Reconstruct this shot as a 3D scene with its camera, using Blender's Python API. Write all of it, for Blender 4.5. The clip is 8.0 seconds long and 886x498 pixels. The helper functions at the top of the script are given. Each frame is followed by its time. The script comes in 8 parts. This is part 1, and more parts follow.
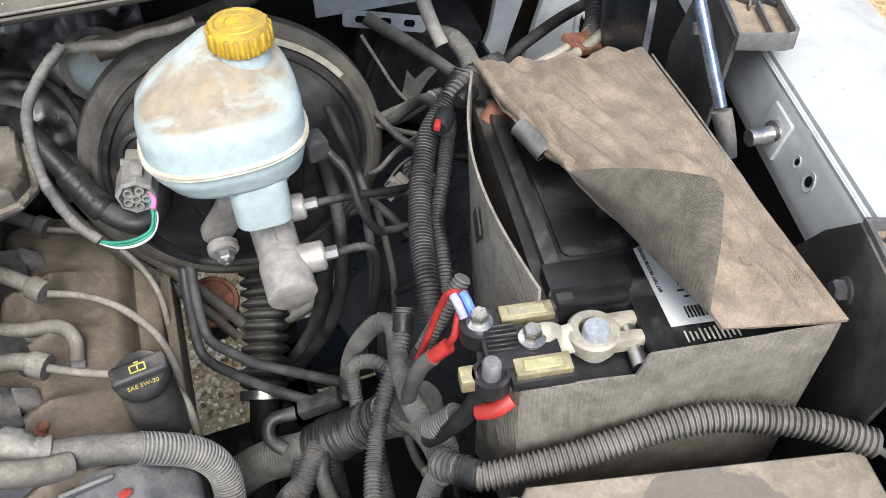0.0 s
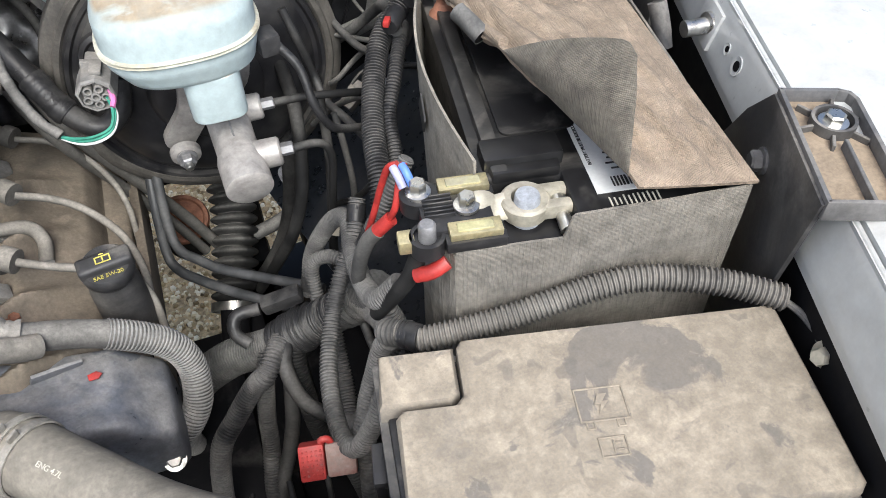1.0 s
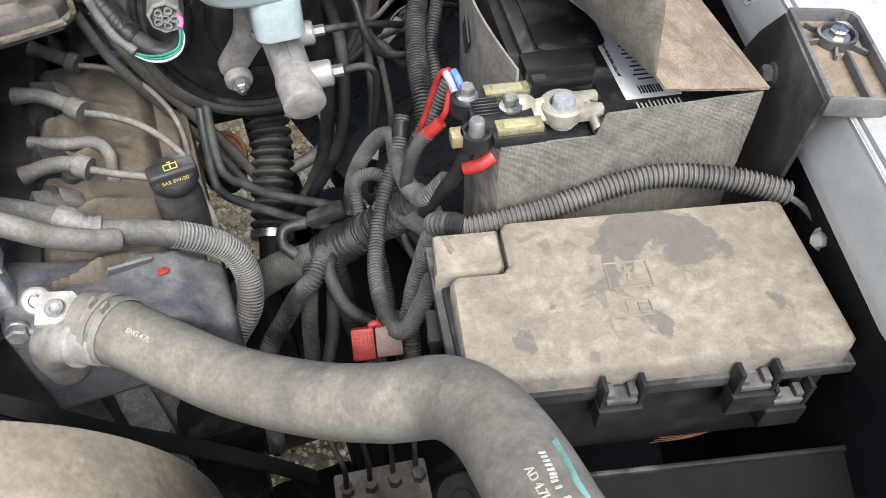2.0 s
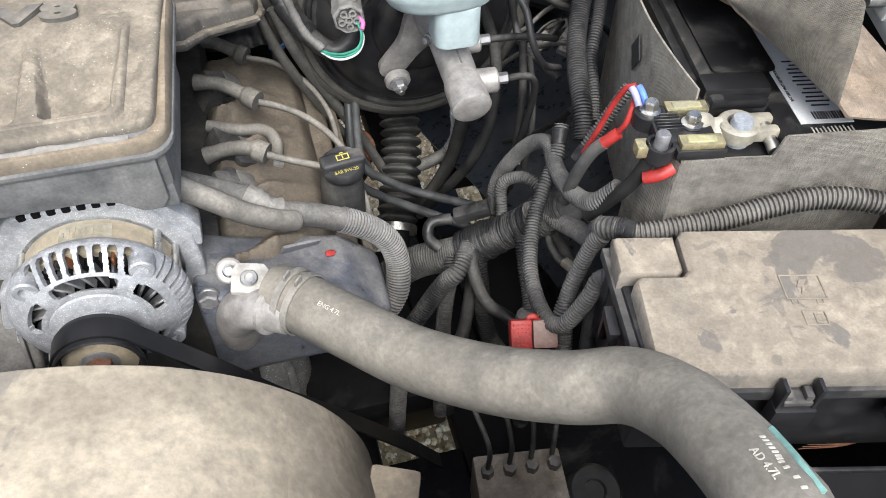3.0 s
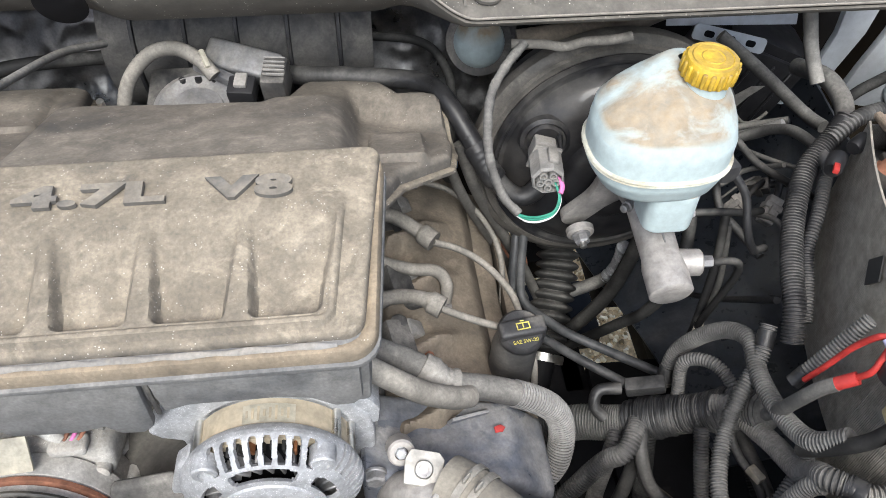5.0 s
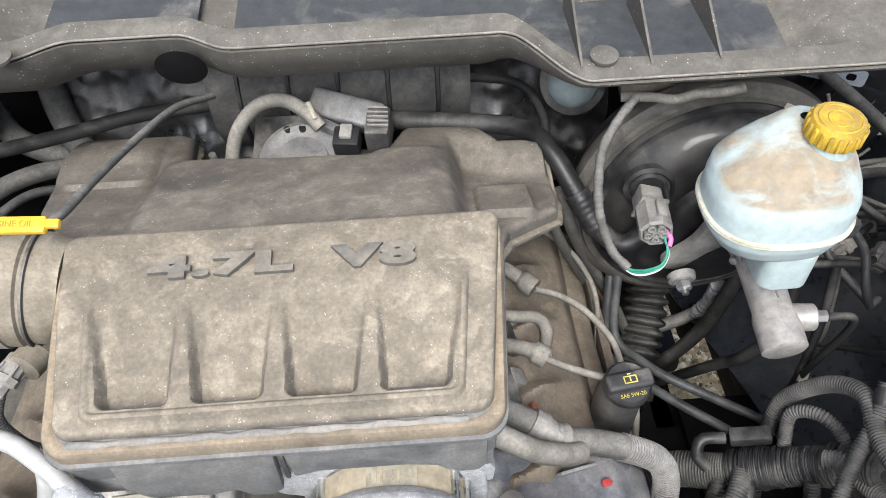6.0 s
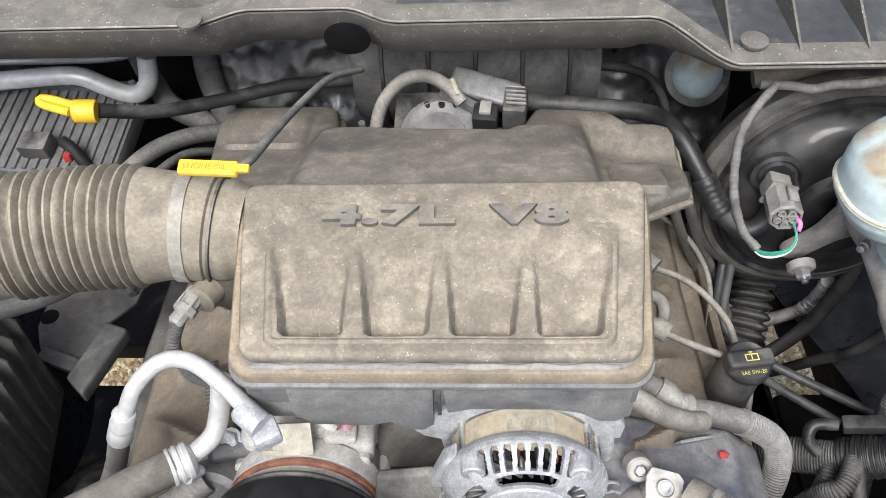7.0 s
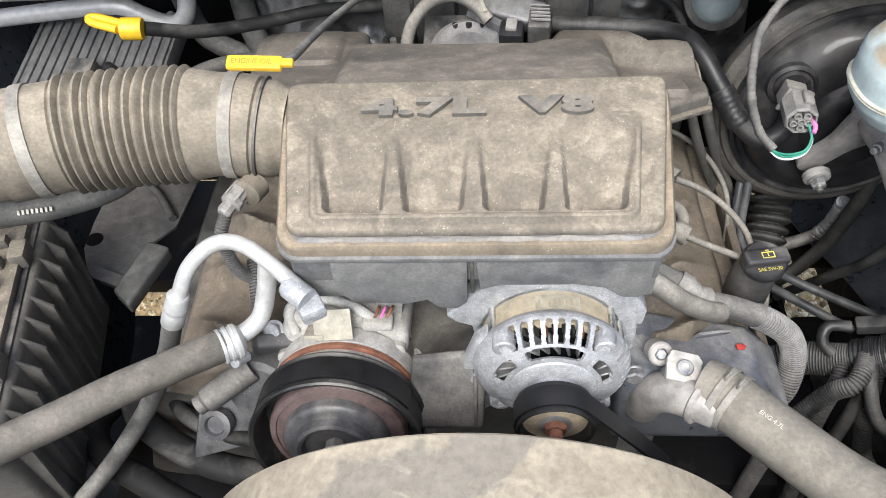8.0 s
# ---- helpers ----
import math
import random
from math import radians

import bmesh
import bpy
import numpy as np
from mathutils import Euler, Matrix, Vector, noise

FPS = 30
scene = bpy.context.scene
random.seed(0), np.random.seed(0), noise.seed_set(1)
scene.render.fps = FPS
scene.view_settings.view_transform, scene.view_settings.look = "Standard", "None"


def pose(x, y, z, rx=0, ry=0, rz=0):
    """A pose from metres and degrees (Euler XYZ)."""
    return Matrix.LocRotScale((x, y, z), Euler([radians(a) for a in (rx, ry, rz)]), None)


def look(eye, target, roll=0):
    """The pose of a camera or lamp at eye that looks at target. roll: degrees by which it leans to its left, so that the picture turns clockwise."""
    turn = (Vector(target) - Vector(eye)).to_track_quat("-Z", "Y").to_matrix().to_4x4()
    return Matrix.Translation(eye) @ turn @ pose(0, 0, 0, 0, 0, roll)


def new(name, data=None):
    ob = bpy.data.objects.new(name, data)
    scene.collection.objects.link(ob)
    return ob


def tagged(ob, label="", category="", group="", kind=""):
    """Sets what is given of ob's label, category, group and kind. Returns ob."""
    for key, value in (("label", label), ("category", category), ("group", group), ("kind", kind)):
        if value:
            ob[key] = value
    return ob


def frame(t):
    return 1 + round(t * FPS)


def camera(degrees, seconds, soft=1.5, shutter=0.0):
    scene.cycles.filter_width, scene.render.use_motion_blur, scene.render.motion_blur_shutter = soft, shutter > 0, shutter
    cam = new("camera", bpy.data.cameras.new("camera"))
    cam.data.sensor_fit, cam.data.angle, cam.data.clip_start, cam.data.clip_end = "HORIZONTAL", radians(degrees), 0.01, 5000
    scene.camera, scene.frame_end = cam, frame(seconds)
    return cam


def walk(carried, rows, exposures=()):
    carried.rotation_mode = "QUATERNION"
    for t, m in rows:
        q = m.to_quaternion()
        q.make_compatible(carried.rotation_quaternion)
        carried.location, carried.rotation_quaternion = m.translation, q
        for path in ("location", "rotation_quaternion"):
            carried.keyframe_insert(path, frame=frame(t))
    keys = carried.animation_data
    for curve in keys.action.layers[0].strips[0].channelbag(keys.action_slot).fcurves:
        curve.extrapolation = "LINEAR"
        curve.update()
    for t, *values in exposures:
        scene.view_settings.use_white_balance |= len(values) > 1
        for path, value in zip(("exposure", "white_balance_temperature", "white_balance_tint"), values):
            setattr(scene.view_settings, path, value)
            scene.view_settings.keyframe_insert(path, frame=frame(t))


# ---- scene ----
cam = camera(60.5, 8.0, soft=0.9)
METRES, EYE, TILT, LEAN, TURN = 0.85, 1.5, -45.0, 1.0, -20.0
ROWS = [
    (0.0, 0.0, 0.0, 0.0, 0.0, -0.0, 0.0),
    (0.5, 0.0243, -0.0133, -0.0381, -0.44, -2.09, 0.37),
    (1.0, 0.0413, -0.0397, -0.0723, -0.83, -3.11, 0.65),
    (2.5, -0.0732, -0.1712, -0.1726, -0.17, -4.65, -2.18),
    (3.0, -0.1469, -0.1919, -0.1654, 2.22, -3.91, -4.52),
    (3.5, -0.1912, -0.1853, -0.1224, 4.23, -3.1, -6.55),
    (4.0, -0.2298, -0.1688, -0.0832, 5.89, -2.93, -8.78),
    (4.5, -0.2705, -0.1469, -0.0355, 7.23, -3.45, -10.88),
    (6.0, -0.395, -0.1456, 0.0689, 11.99, -5.21, -11.01),
    (6.5, -0.4416, -0.1868, 0.0484, 14.59, -5.18, -12.92),
    (7.0, -0.4668, -0.226, 0.0032, 16.55, -5.64, -14.11),
    (7.5, -0.4607, -0.2546, -0.0469, 17.6, -6.63, -14.07),
    (8.0, -0.4431, -0.284, -0.1019, 17.68, -6.92, -13.8),
]
walk(cam, [(t, pose(0, 0, EYE, TILT, LEAN, TURN) @ pose(METRES * x, METRES * y, METRES * z, 90 + pitch, roll, yaw)) for t, x, y, z, yaw, pitch, roll in ROWS])

# ---- world and light: open shade under a bright overcast sky ----
world = bpy.data.worlds.new("sky")
scene.world = world
world.use_nodes = True
wn = world.node_tree.nodes
sky = wn.new("ShaderNodeTexSky")
sky.sky_type = "NISHITA"
sky.sun_disc = False
sky.sun_elevation, sky.sun_rotation = radians(58), radians(190)
sky.dust_density, sky.air_density, sky.ozone_density = 4.0, 1.0, 1.0
wn["Background"].inputs["Strength"].default_value = 0.11
world.node_tree.links.new(sky.outputs[0], wn["Background"].inputs["Color"])
sun = new("sun", bpy.data.lights.new("sun", "SUN"))
sun.data.energy, sun.data.angle, sun.data.color = 1.8, radians(30), (0.945, 0.985, 0.985)
sun.matrix_world = look((-0.35, -2.3, 4.0), (-0.1, 0.5, 1.0))
scene.view_settings.exposure = 1.04

# ---- tools ----
V = Vector
BASE = {}


def vec(p):
    return V(p)


def join(*geos):
    vs, fs = [], []
    for g in geos:
        n = len(vs)
        vs += g[0]
        fs += [tuple(i + n for i in f) for f in g[1]]
    return vs, fs


def from_bm(bm):
    bm.verts.index_update()
    out = [v.co.copy() for v in bm.verts], [tuple(v.index for v in f.verts) for f in bm.faces]
    bm.free()
    return out


def moved(g, m):
    return [m @ V(v) for v in g[0]], g[1]


def mesh_of(name, g, off, smooth=40):
    me = bpy.data.meshes.new(name)
    me.from_pydata([tuple(V(v) - off) for v in g[0]], [], g[1])
    me.validate()
    if smooth:
        me.polygons.foreach_set("use_smooth", [True] * len(me.polygons))
        me.set_sharp_from_angle(angle=radians(smooth))
    me.update()
    return me


def thing(name, loc, label, category, group="", kind=""):
    e = new(name)
    e.location = loc
    e.empty_display_size = 0.02
    BASE[e.name] = V(loc)
    return tagged(e, label, category, group, kind)


def part(name, g, material, parent, label="", smooth=40):
    """One mesh under a thing or under a part; g is in world metres."""
    off = BASE[parent.name]
    ob = new(name, mesh_of(name, g, off, smooth))
    ob.data.materials.append(material)
    ob.parent = parent
    BASE[ob.name] = off
    return tagged(ob, label)


def solo(name, g, material, label, category, group="", kind="", smooth=40):
    """A thing that is one mesh, with its origin at its base."""
    lo = V((sum(v[0] for v in g[0]) / len(g[0]), sum(v[1] for v in g[0]) / len(g[0]), min(v[2] for v in g[0])))
    ob = new(name, mesh_of(name, g, lo, smooth))
    ob.location = lo
    ob.data.materials.append(material)
    BASE[ob.name] = lo
    return tagged(ob, label, category, group, kind)


def spline(pts, step):
    """Points at an even step along a smooth curve through pts."""
    p = [V(q) for q in pts]
    p = [p[0] * 2 - p[1]] + p + [p[-1] * 2 - p[-2]]
    fine = []
    for i in range(1, len(p) - 2):
        a, b, c, d = p[i - 1:i + 3]
        for k in range(24):
            t = k / 24
            fine.append(0.5 * ((2 * b) + (c - a) * t + (2 * a - 5 * b + 4 * c - d) * t * t + (3 * b - a - 3 * c + d) * t ** 3))
    fine.append(p[-2])
    run = [0.0]
    for a, b in zip(fine, fine[1:]):
        run.append(run[-1] + (b - a).length)
    n = max(2, int(run[-1] / step) + 1)
    out, j = [], 0
    for i in range(n + 1):
        s = run[-1] * i / n
        while j < len(run) - 2 and run[j + 1] < s:
            j += 1
        f = (s - run[j]) / max(1e-9, run[j + 1] - run[j])
        out.append(fine[j].lerp(fine[j + 1], f))
    return out


def ring_frames(line):
    tan = [(line[min(i + 1, len(line) - 1)] - line[max(i - 1, 0)]).normalized() for i in range(len(line))]
    side = tan[0].orthogonal().normalized()
    out = []
    for t in tan:
        side = (side - t * side.dot(t)).normalized()
        out.append((t, side, t.cross(side)))
    return out


def sweep(pts, r, n=12, step=0.006, caps=True, radius=None, flat=1.0):
    """A round tube along a smooth curve; radius(s, length) may vary it."""
    line = spline(pts, step)
    fr = ring_frames(line)
    length = sum((b - a).length for a, b in zip(line, line[1:]))
    vs, fs, s = [], [], 0.0
    for i, c in enumerate(line):
        if i:
            s += (c - line[i - 1]).length
        rr = radius(s, length) if radius else r
        _, a, b = fr[i]
        for k in range(n):
            w = 2 * math.pi * k / n
            vs.append(c + a * (rr * math.cos(w)) + b * (rr * flat * math.sin(w)))
    for i in range(len(line) - 1):
        for k in range(n):
            k2 = (k + 1) % n
            fs.append((i * n + k, i * n + k2, (i + 1) * n + k2, (i + 1) * n + k))
    if caps:
        fs.append(tuple(reversed(range(n))))
        fs.append(tuple(range((len(line) - 1) * n, len(line) * n)))
    return vs, fs


def conduit(pts, r, pitch=0.0034, depth=0.19, n=14):
    """Split convoluted tubing: a tube with a ring at every pitch."""
    line = spline(pts, pitch / 4)
    fr = ring_frames(line)
    vs, fs = [], []
    wave = (1.0, 1.0, 1.0 - depth, 1.0 - depth)
    for i, c in enumerate(line):
        _, a, b = fr[i]
        rr = r * wave[i % 4]
        for k in range(n):
            w = 2 * math.pi * k / n
            vs.append(c + a * (rr * math.cos(w)) + b * (rr * math.sin(w)))
    for i in range(len(line) - 1):
        for k in range(n):
            k2 = (k + 1) % n
            fs.append((i * n + k, i * n + k2, (i + 1) * n + k2, (i + 1) * n + k))
    fs.append(tuple(reversed(range(n))))
    fs.append(tuple(range((len(line) - 1) * n, len(line) * n)))
    return vs, fs


def axis_frame(origin, axis, up=(0, 0, 1)):
    """z along axis, y as near to up as it goes."""
    z = V(axis).normalized()
    x = V(up).cross(z)
    if x.length < 1e-4:
        x = V((1, 0, 0)).cross(z)
    x.normalize()
    y = z.cross(x)
    m = Matrix((x, y, z)).transposed().to_4x4()
    m.translation = V(origin)
    return m


def lathe(profile, origin, axis, n=32, closed=False):
    """Turned body: profile of (radius, height along axis)."""
    m = axis_frame(origin, axis)
    vs, fs = [], []
    for r, h in profile:
        for k in range(n):
            w = 2 * math.pi * k / n
            vs.append(m @ V((r * math.cos(w), r * math.sin(w), h)))
    rows = len(profile)
    for i in range(rows if closed else rows - 1):
        j = (i + 1) % rows
        for k in range(n):
            k2 = (k + 1) % n
            fs.append((i * n + k, i * n + k2, j * n + k2, j * n + k))
    if not closed:
        fs.append(tuple(reversed(range(n))))
        fs.append(tuple(range((rows - 1) * n, rows * n)))
    return vs, fs


def box(size, m, bevel=0.002, seg=2):
    """A box of that size round the origin of the pose m, with rounded edges."""
    bm = bmesh.new()
    bmesh.ops.create_cube(bm, size=1.0)
    bmesh.ops.scale(bm, vec=size, verts=bm.verts)
    if bevel:
        bmesh.ops.bevel(bm, geom=bm.edges[:], offset=min(bevel, min(size) * 0.45), segments=seg, profile=0.6, affect="EDGES")
    bm.transform(m)
    return from_bm(bm)


def prism(outline, z0, z1, m, bevel=0.002, seg=2):
    """An outline in the x, y of the pose m, raised from z0 to z1, with rounded edges."""
    bm = bmesh.new()
    f = bm.faces.new([bm.verts.new((x, y, z0)) for x, y in outline])
    r = bmesh.ops.extrude_face_region(bm, geom=[f])
    bmesh.ops.translate(bm, vec=(0, 0, z1 - z0), verts=[e for e in r["geom"] if isinstance(e, bmesh.types.BMVert)])
    bmesh.ops.recalc_face_normals(bm, faces=bm.faces)
    if bevel:
        bmesh.ops.bevel(bm, geom=bm.edges[:], offset=bevel, segments=seg, profile=0.6, affect="EDGES", clamp_overlap=True)
    bm.transform(m)
    return from_bm(bm)


def rounded(w, d, r, n=5, x0=0.0, y0=0.0):
    """Outline of a rectangle with round corners."""
    out = []
    for cx, cy, a0 in ((w / 2 - r, d / 2 - r, 0), (-w / 2 + r, d / 2 - r, 90), (-w / 2 + r, -d / 2 + r, 180), (w / 2 - r, -d / 2 + r, 270)):
        for k in range(n + 1):
            a = radians(a0 + 90 * k / n)
            out.append((x0 + cx + r * math.cos(a), y0 + cy + r * math.sin(a)))
    return out


def sheet(fn, nu, nv, thick=0.003):
    """A surface fn(u, v), u and v from 0 to 1, with a thickness below it."""
    vs, fs = [], []
    for j in range(nv + 1):
        for i in range(nu + 1):
            vs.append(V(fn(i / nu, j / nv)))
    top = len(vs)
    w = nu + 1
    for j in range(nv):
        for i in range(nu):
            fs.append((j * w + i, j * w + i + 1, (j + 1) * w + i + 1, (j + 1) * w + i))
    if thick:
        nrm = [V((0, 0, 0)) for _ in vs]
        for f in fs:
            q = (vs[f[1]] - vs[f[0]]).cross(vs[f[3]] - vs[f[0]])
            for i in f:
                nrm[i] += q
        vs += [v - q.normalized() * thick if q.length > 0 else v for v, q in zip(vs, nrm)]
        fs += [tuple(reversed([i + top for i in f])) for f in fs]
        edge = [i for i in range(w)] + [j * w + nu for j in range(1, nv + 1)] + [nv * w + i for i in range(nu - 1, -1, -1)] + [j * w for j in range(nv - 1, 0, -1)]
        for a, b in zip(edge, edge[1:] + edge[:1]):
            fs.append((b, a, a + top, b + top))
    return vs, fs


def bolt(origin, axis, r=0.006, h=0.005, washer=1.6):
    """Hexagon head on a round flange."""
    return join(lathe([(r * washer, 0), (r * washer, h * 0.25), (r * 1.1, h * 0.35)], origin, axis, 20),
                lathe([(r * 1.1, h * 0.3), (r * 1.12, h * 1.1), (r * 0.9, h * 1.3)], origin, axis, 6))


def step01(a, b, x):
    t = min(1.0, max(0.0, (x - a) / (b - a))) if a != b else float(x > a)
    return t * t * (3 - 2 * t)


def words(text, size, m, extrude=0.0006, stretch=1.0, spacing=1.0, bold=0.0):
    """Lettering in the built-in font, flat in the x, y of the pose m."""
    cu = bpy.data.curves.new("lettering", "FONT")
    cu.body, cu.size, cu.extrude, cu.space_character = text, size, extrude, spacing
    cu.offset = bold
    cu.align_x, cu.align_y = "CENTER", "CENTER"
    ob = bpy.data.objects.new("lettering", cu)
    scene.collection.objects.link(ob)
    me = bpy.data.meshes.new_from_object(ob.evaluated_get(bpy.context.evaluated_depsgraph_get()))
    g = [m @ V((v.co.x * stretch, v.co.y, v.co.z)) for v in me.vertices], [tuple(p.vertices) for p in me.polygons]
    bpy.data.objects.remove(ob)
    bpy.data.curves.remove(cu)
    bpy.data.meshes.remove(me)
    return g

# ---- materials ----
DUST = (0.35, 0.32, 0.275)


def surface(name, base, rough, metal=0.0, dust=0.0, dust_colour=DUST, grain=0.15, spots=0.0, size=1.0, vary=0.3, weave=0.0, weave_depth=0.2, transmit=0.0, coat=0.0, subsurface=0.0, spot_colour=(0.75, 0.72, 0.66), stain=0.0, sharp=0.0, patches=None, up_from=-0.1, up_to=0.75, up_least=0.25, mottle=0.6, cool=0.28, blotch=0.35, spec=0.5, spot_scale=230, spot_size=1.0, rub=1.0):
    """A worn surface: colour in two scales of variation, dust that lies on what faces up, pale specks, fine relief."""
    m = bpy.data.materials.new(name)
    m.use_nodes = True
    nt = m.node_tree
    n, ln = nt.nodes, nt.links
    bs = n["Principled BSDF"]

    def add(kind, **kw):
        x = n.new(kind)
        for k, v in kw.items():
            x.inputs[k].default_value = v
        return x

    def mix(a, b, f, mode="MIX"):
        x = n.new("ShaderNodeMix")
        x.data_type, x.blend_type = "RGBA", mode
        for sock, val in ((x.inputs[6], a), (x.inputs[7], b), (x.inputs[0], f)):
            if isinstance(val, bpy.types.NodeSocket):
                ln.new(val, sock)
            elif isinstance(val, tuple):
                sock.default_value = (*val, 1)
            else:
                sock.default_value = val
        return x.outputs[2]

    def rng(src, a, b, c=0.0, d=1.0):
        x = add("ShaderNodeMapRange", **{"From Min": a, "From Max": b, "To Min": c, "To Max": d})
        ln.new(src, x.inputs["Value"])
        return x.outputs[0]

    def mul(a, b, op="MULTIPLY"):
        x = n.new("ShaderNodeMath")
        x.operation = op
        x.use_clamp = op == "ADD"
        for sock, val in ((x.inputs[0], a), (x.inputs[1], b)):
            if isinstance(val, bpy.types.NodeSocket):
                ln.new(val, sock)
            else:
                sock.default_value = val
        return x.outputs[0]

    co = n.new("ShaderNodeTexCoord").outputs["Object"]
    info = n.new("ShaderNodeObjectInfo")
    shift = n.new("ShaderNodeVectorMath")
    shift.operation = "ADD"
    ln.new(co, shift.inputs[0])
    ln.new(info.outputs["Random"], shift.inputs[1])
    co = shift.outputs[0]

    def noise_at(scale, detail=4.0, roughness=0.55, distortion=0.0):
        x = add("ShaderNodeTexNoise", Scale=scale / size, Detail=detail, Roughness=roughness, Distortion=distortion)
        ln.new(co, x.inputs["Vector"])
        return x.outputs["Fac"]

    big, mid, fine = noise_at(11, 5, 0.6, 0.6), noise_at(70, 4), noise_at(700, 3)
    grit = noise_at(260, 5, 0.7)
    mean = sum(dust_colour) / 3
    dust_colour = tuple(c * (1 - cool) + mean * cool for c in dust_colour)
    dark = tuple(c * (1 - vary) for c in base)
    light = tuple(min(1, c * (1 + vary)) for c in base)
    col = mix(dark, light, rng(mid, 0.3, 0.7))
    rough_out = rng(mid, 0.25, 0.75, max(0.03, rough - 0.08), min(1, rough + 0.1))
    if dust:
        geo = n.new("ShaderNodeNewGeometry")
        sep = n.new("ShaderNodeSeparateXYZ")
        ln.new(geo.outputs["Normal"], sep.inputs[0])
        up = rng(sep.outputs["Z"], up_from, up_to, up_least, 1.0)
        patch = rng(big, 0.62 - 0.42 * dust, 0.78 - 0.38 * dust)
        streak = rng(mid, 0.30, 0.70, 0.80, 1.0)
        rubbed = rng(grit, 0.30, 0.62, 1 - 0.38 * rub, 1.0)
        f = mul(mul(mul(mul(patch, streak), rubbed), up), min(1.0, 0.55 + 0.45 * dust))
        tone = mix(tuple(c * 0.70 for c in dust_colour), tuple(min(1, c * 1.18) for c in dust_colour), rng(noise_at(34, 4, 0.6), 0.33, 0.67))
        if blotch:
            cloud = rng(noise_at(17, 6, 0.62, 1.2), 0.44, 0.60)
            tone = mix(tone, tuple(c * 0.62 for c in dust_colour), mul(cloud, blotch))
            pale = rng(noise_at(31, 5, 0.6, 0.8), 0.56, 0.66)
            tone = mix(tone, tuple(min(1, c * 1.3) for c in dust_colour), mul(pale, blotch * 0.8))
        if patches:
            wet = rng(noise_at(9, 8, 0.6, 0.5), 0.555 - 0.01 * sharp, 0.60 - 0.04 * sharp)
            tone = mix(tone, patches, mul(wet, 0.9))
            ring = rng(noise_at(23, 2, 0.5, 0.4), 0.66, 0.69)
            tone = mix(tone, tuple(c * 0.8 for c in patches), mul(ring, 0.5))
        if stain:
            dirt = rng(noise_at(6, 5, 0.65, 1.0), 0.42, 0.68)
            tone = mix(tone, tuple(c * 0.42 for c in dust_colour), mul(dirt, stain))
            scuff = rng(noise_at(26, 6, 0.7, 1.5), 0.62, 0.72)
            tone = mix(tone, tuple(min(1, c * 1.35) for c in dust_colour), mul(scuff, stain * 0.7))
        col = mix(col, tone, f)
        r2 = n.new("ShaderNodeMix")
        ln.new(f, r2.inputs[0])
        ln.new(rough_out, r2.inputs[2])
        r2.inputs[3].default_value = 0.92
        rough_out = r2.outputs[0]
    if spots:
        vo = add("ShaderNodeTexVoronoi", Scale=spot_scale / size)
        ln.new(co, vo.inputs["Vector"])
        dot = mul(rng(vo.outputs["Distance"], 0.07 * spot_size, 0.17 * spot_size, 1, 0), rng(mid, 0.62 - 0.2 * spots, 0.7 - 0.2 * spots))
        col = mix(col, spot_colour, mul(dot, 0.8))
    threads = []
    if weave:
        turned = n.new("ShaderNodeMapping")
        turned.inputs["Rotation"].default_value = (0, 0, radians(45))
        ln.new(co, turned.inputs["Vector"])
    for direction in ("X", "Y", "Z") if weave else ():
        wv = add("ShaderNodeTexWave", Scale=weave, Distortion=0.6, Detail=1.0)
        wv.bands_direction = direction
        ln.new(turned.outputs[0], wv.inputs["Vector"])
        threads.append(wv.outputs["Fac"])
        col = mix(col, (0.0, 0.0, 0.0), rng(wv.outputs["Fac"], 0.0, 0.45, weave_depth, 0.0))
    speck = rng(noise_at(330, 3, 0.6), 0.28, 0.72, 1.0 - 0.24 * mottle, 1.0 + 0.22 * mottle)
    tint = n.new("ShaderNodeCombineColor")
    for k in range(3):
        ln.new(speck, tint.inputs[k])
    col = mix(col, tint.outputs[0], 1.0, "MULTIPLY")
    ln.new(col, bs.inputs["Base Color"])
    ln.new(rough_out, bs.inputs["Roughness"])
    bs.inputs["Metallic"].default_value = metal
    bs.inputs["Specular IOR Level"].default_value = spec
    bs.inputs["Transmission Weight"].default_value = transmit
    bs.inputs["Coat Weight"].default_value = coat
    if subsurface:
        bs.inputs["Subsurface Weight"].default_value = subsurface
        bs.inputs["Subsurface Radius"].default_value = (0.02, 0.02, 0.02)
    h = mul(mul(mul(mid, 0.9), mul(grit, 0.8), "ADD"), mul(fine, 0.5), "ADD")
    bp = add("ShaderNodeBump", Strength=grain * 0.7, Distance=0.0014)
    ln.new(h, bp.inputs["Height"])
    normal = bp.outputs[0]
    if weave:
        for thread in threads:
            b2 = add("ShaderNodeBump", Strength=0.4, Distance=0.0006)
            ln.new(thread, b2.inputs["Height"])
            ln.new(normal, b2.inputs["Normal"])
            normal = b2.outputs[0]
    ln.new(normal, bs.inputs["Normal"])
    return m


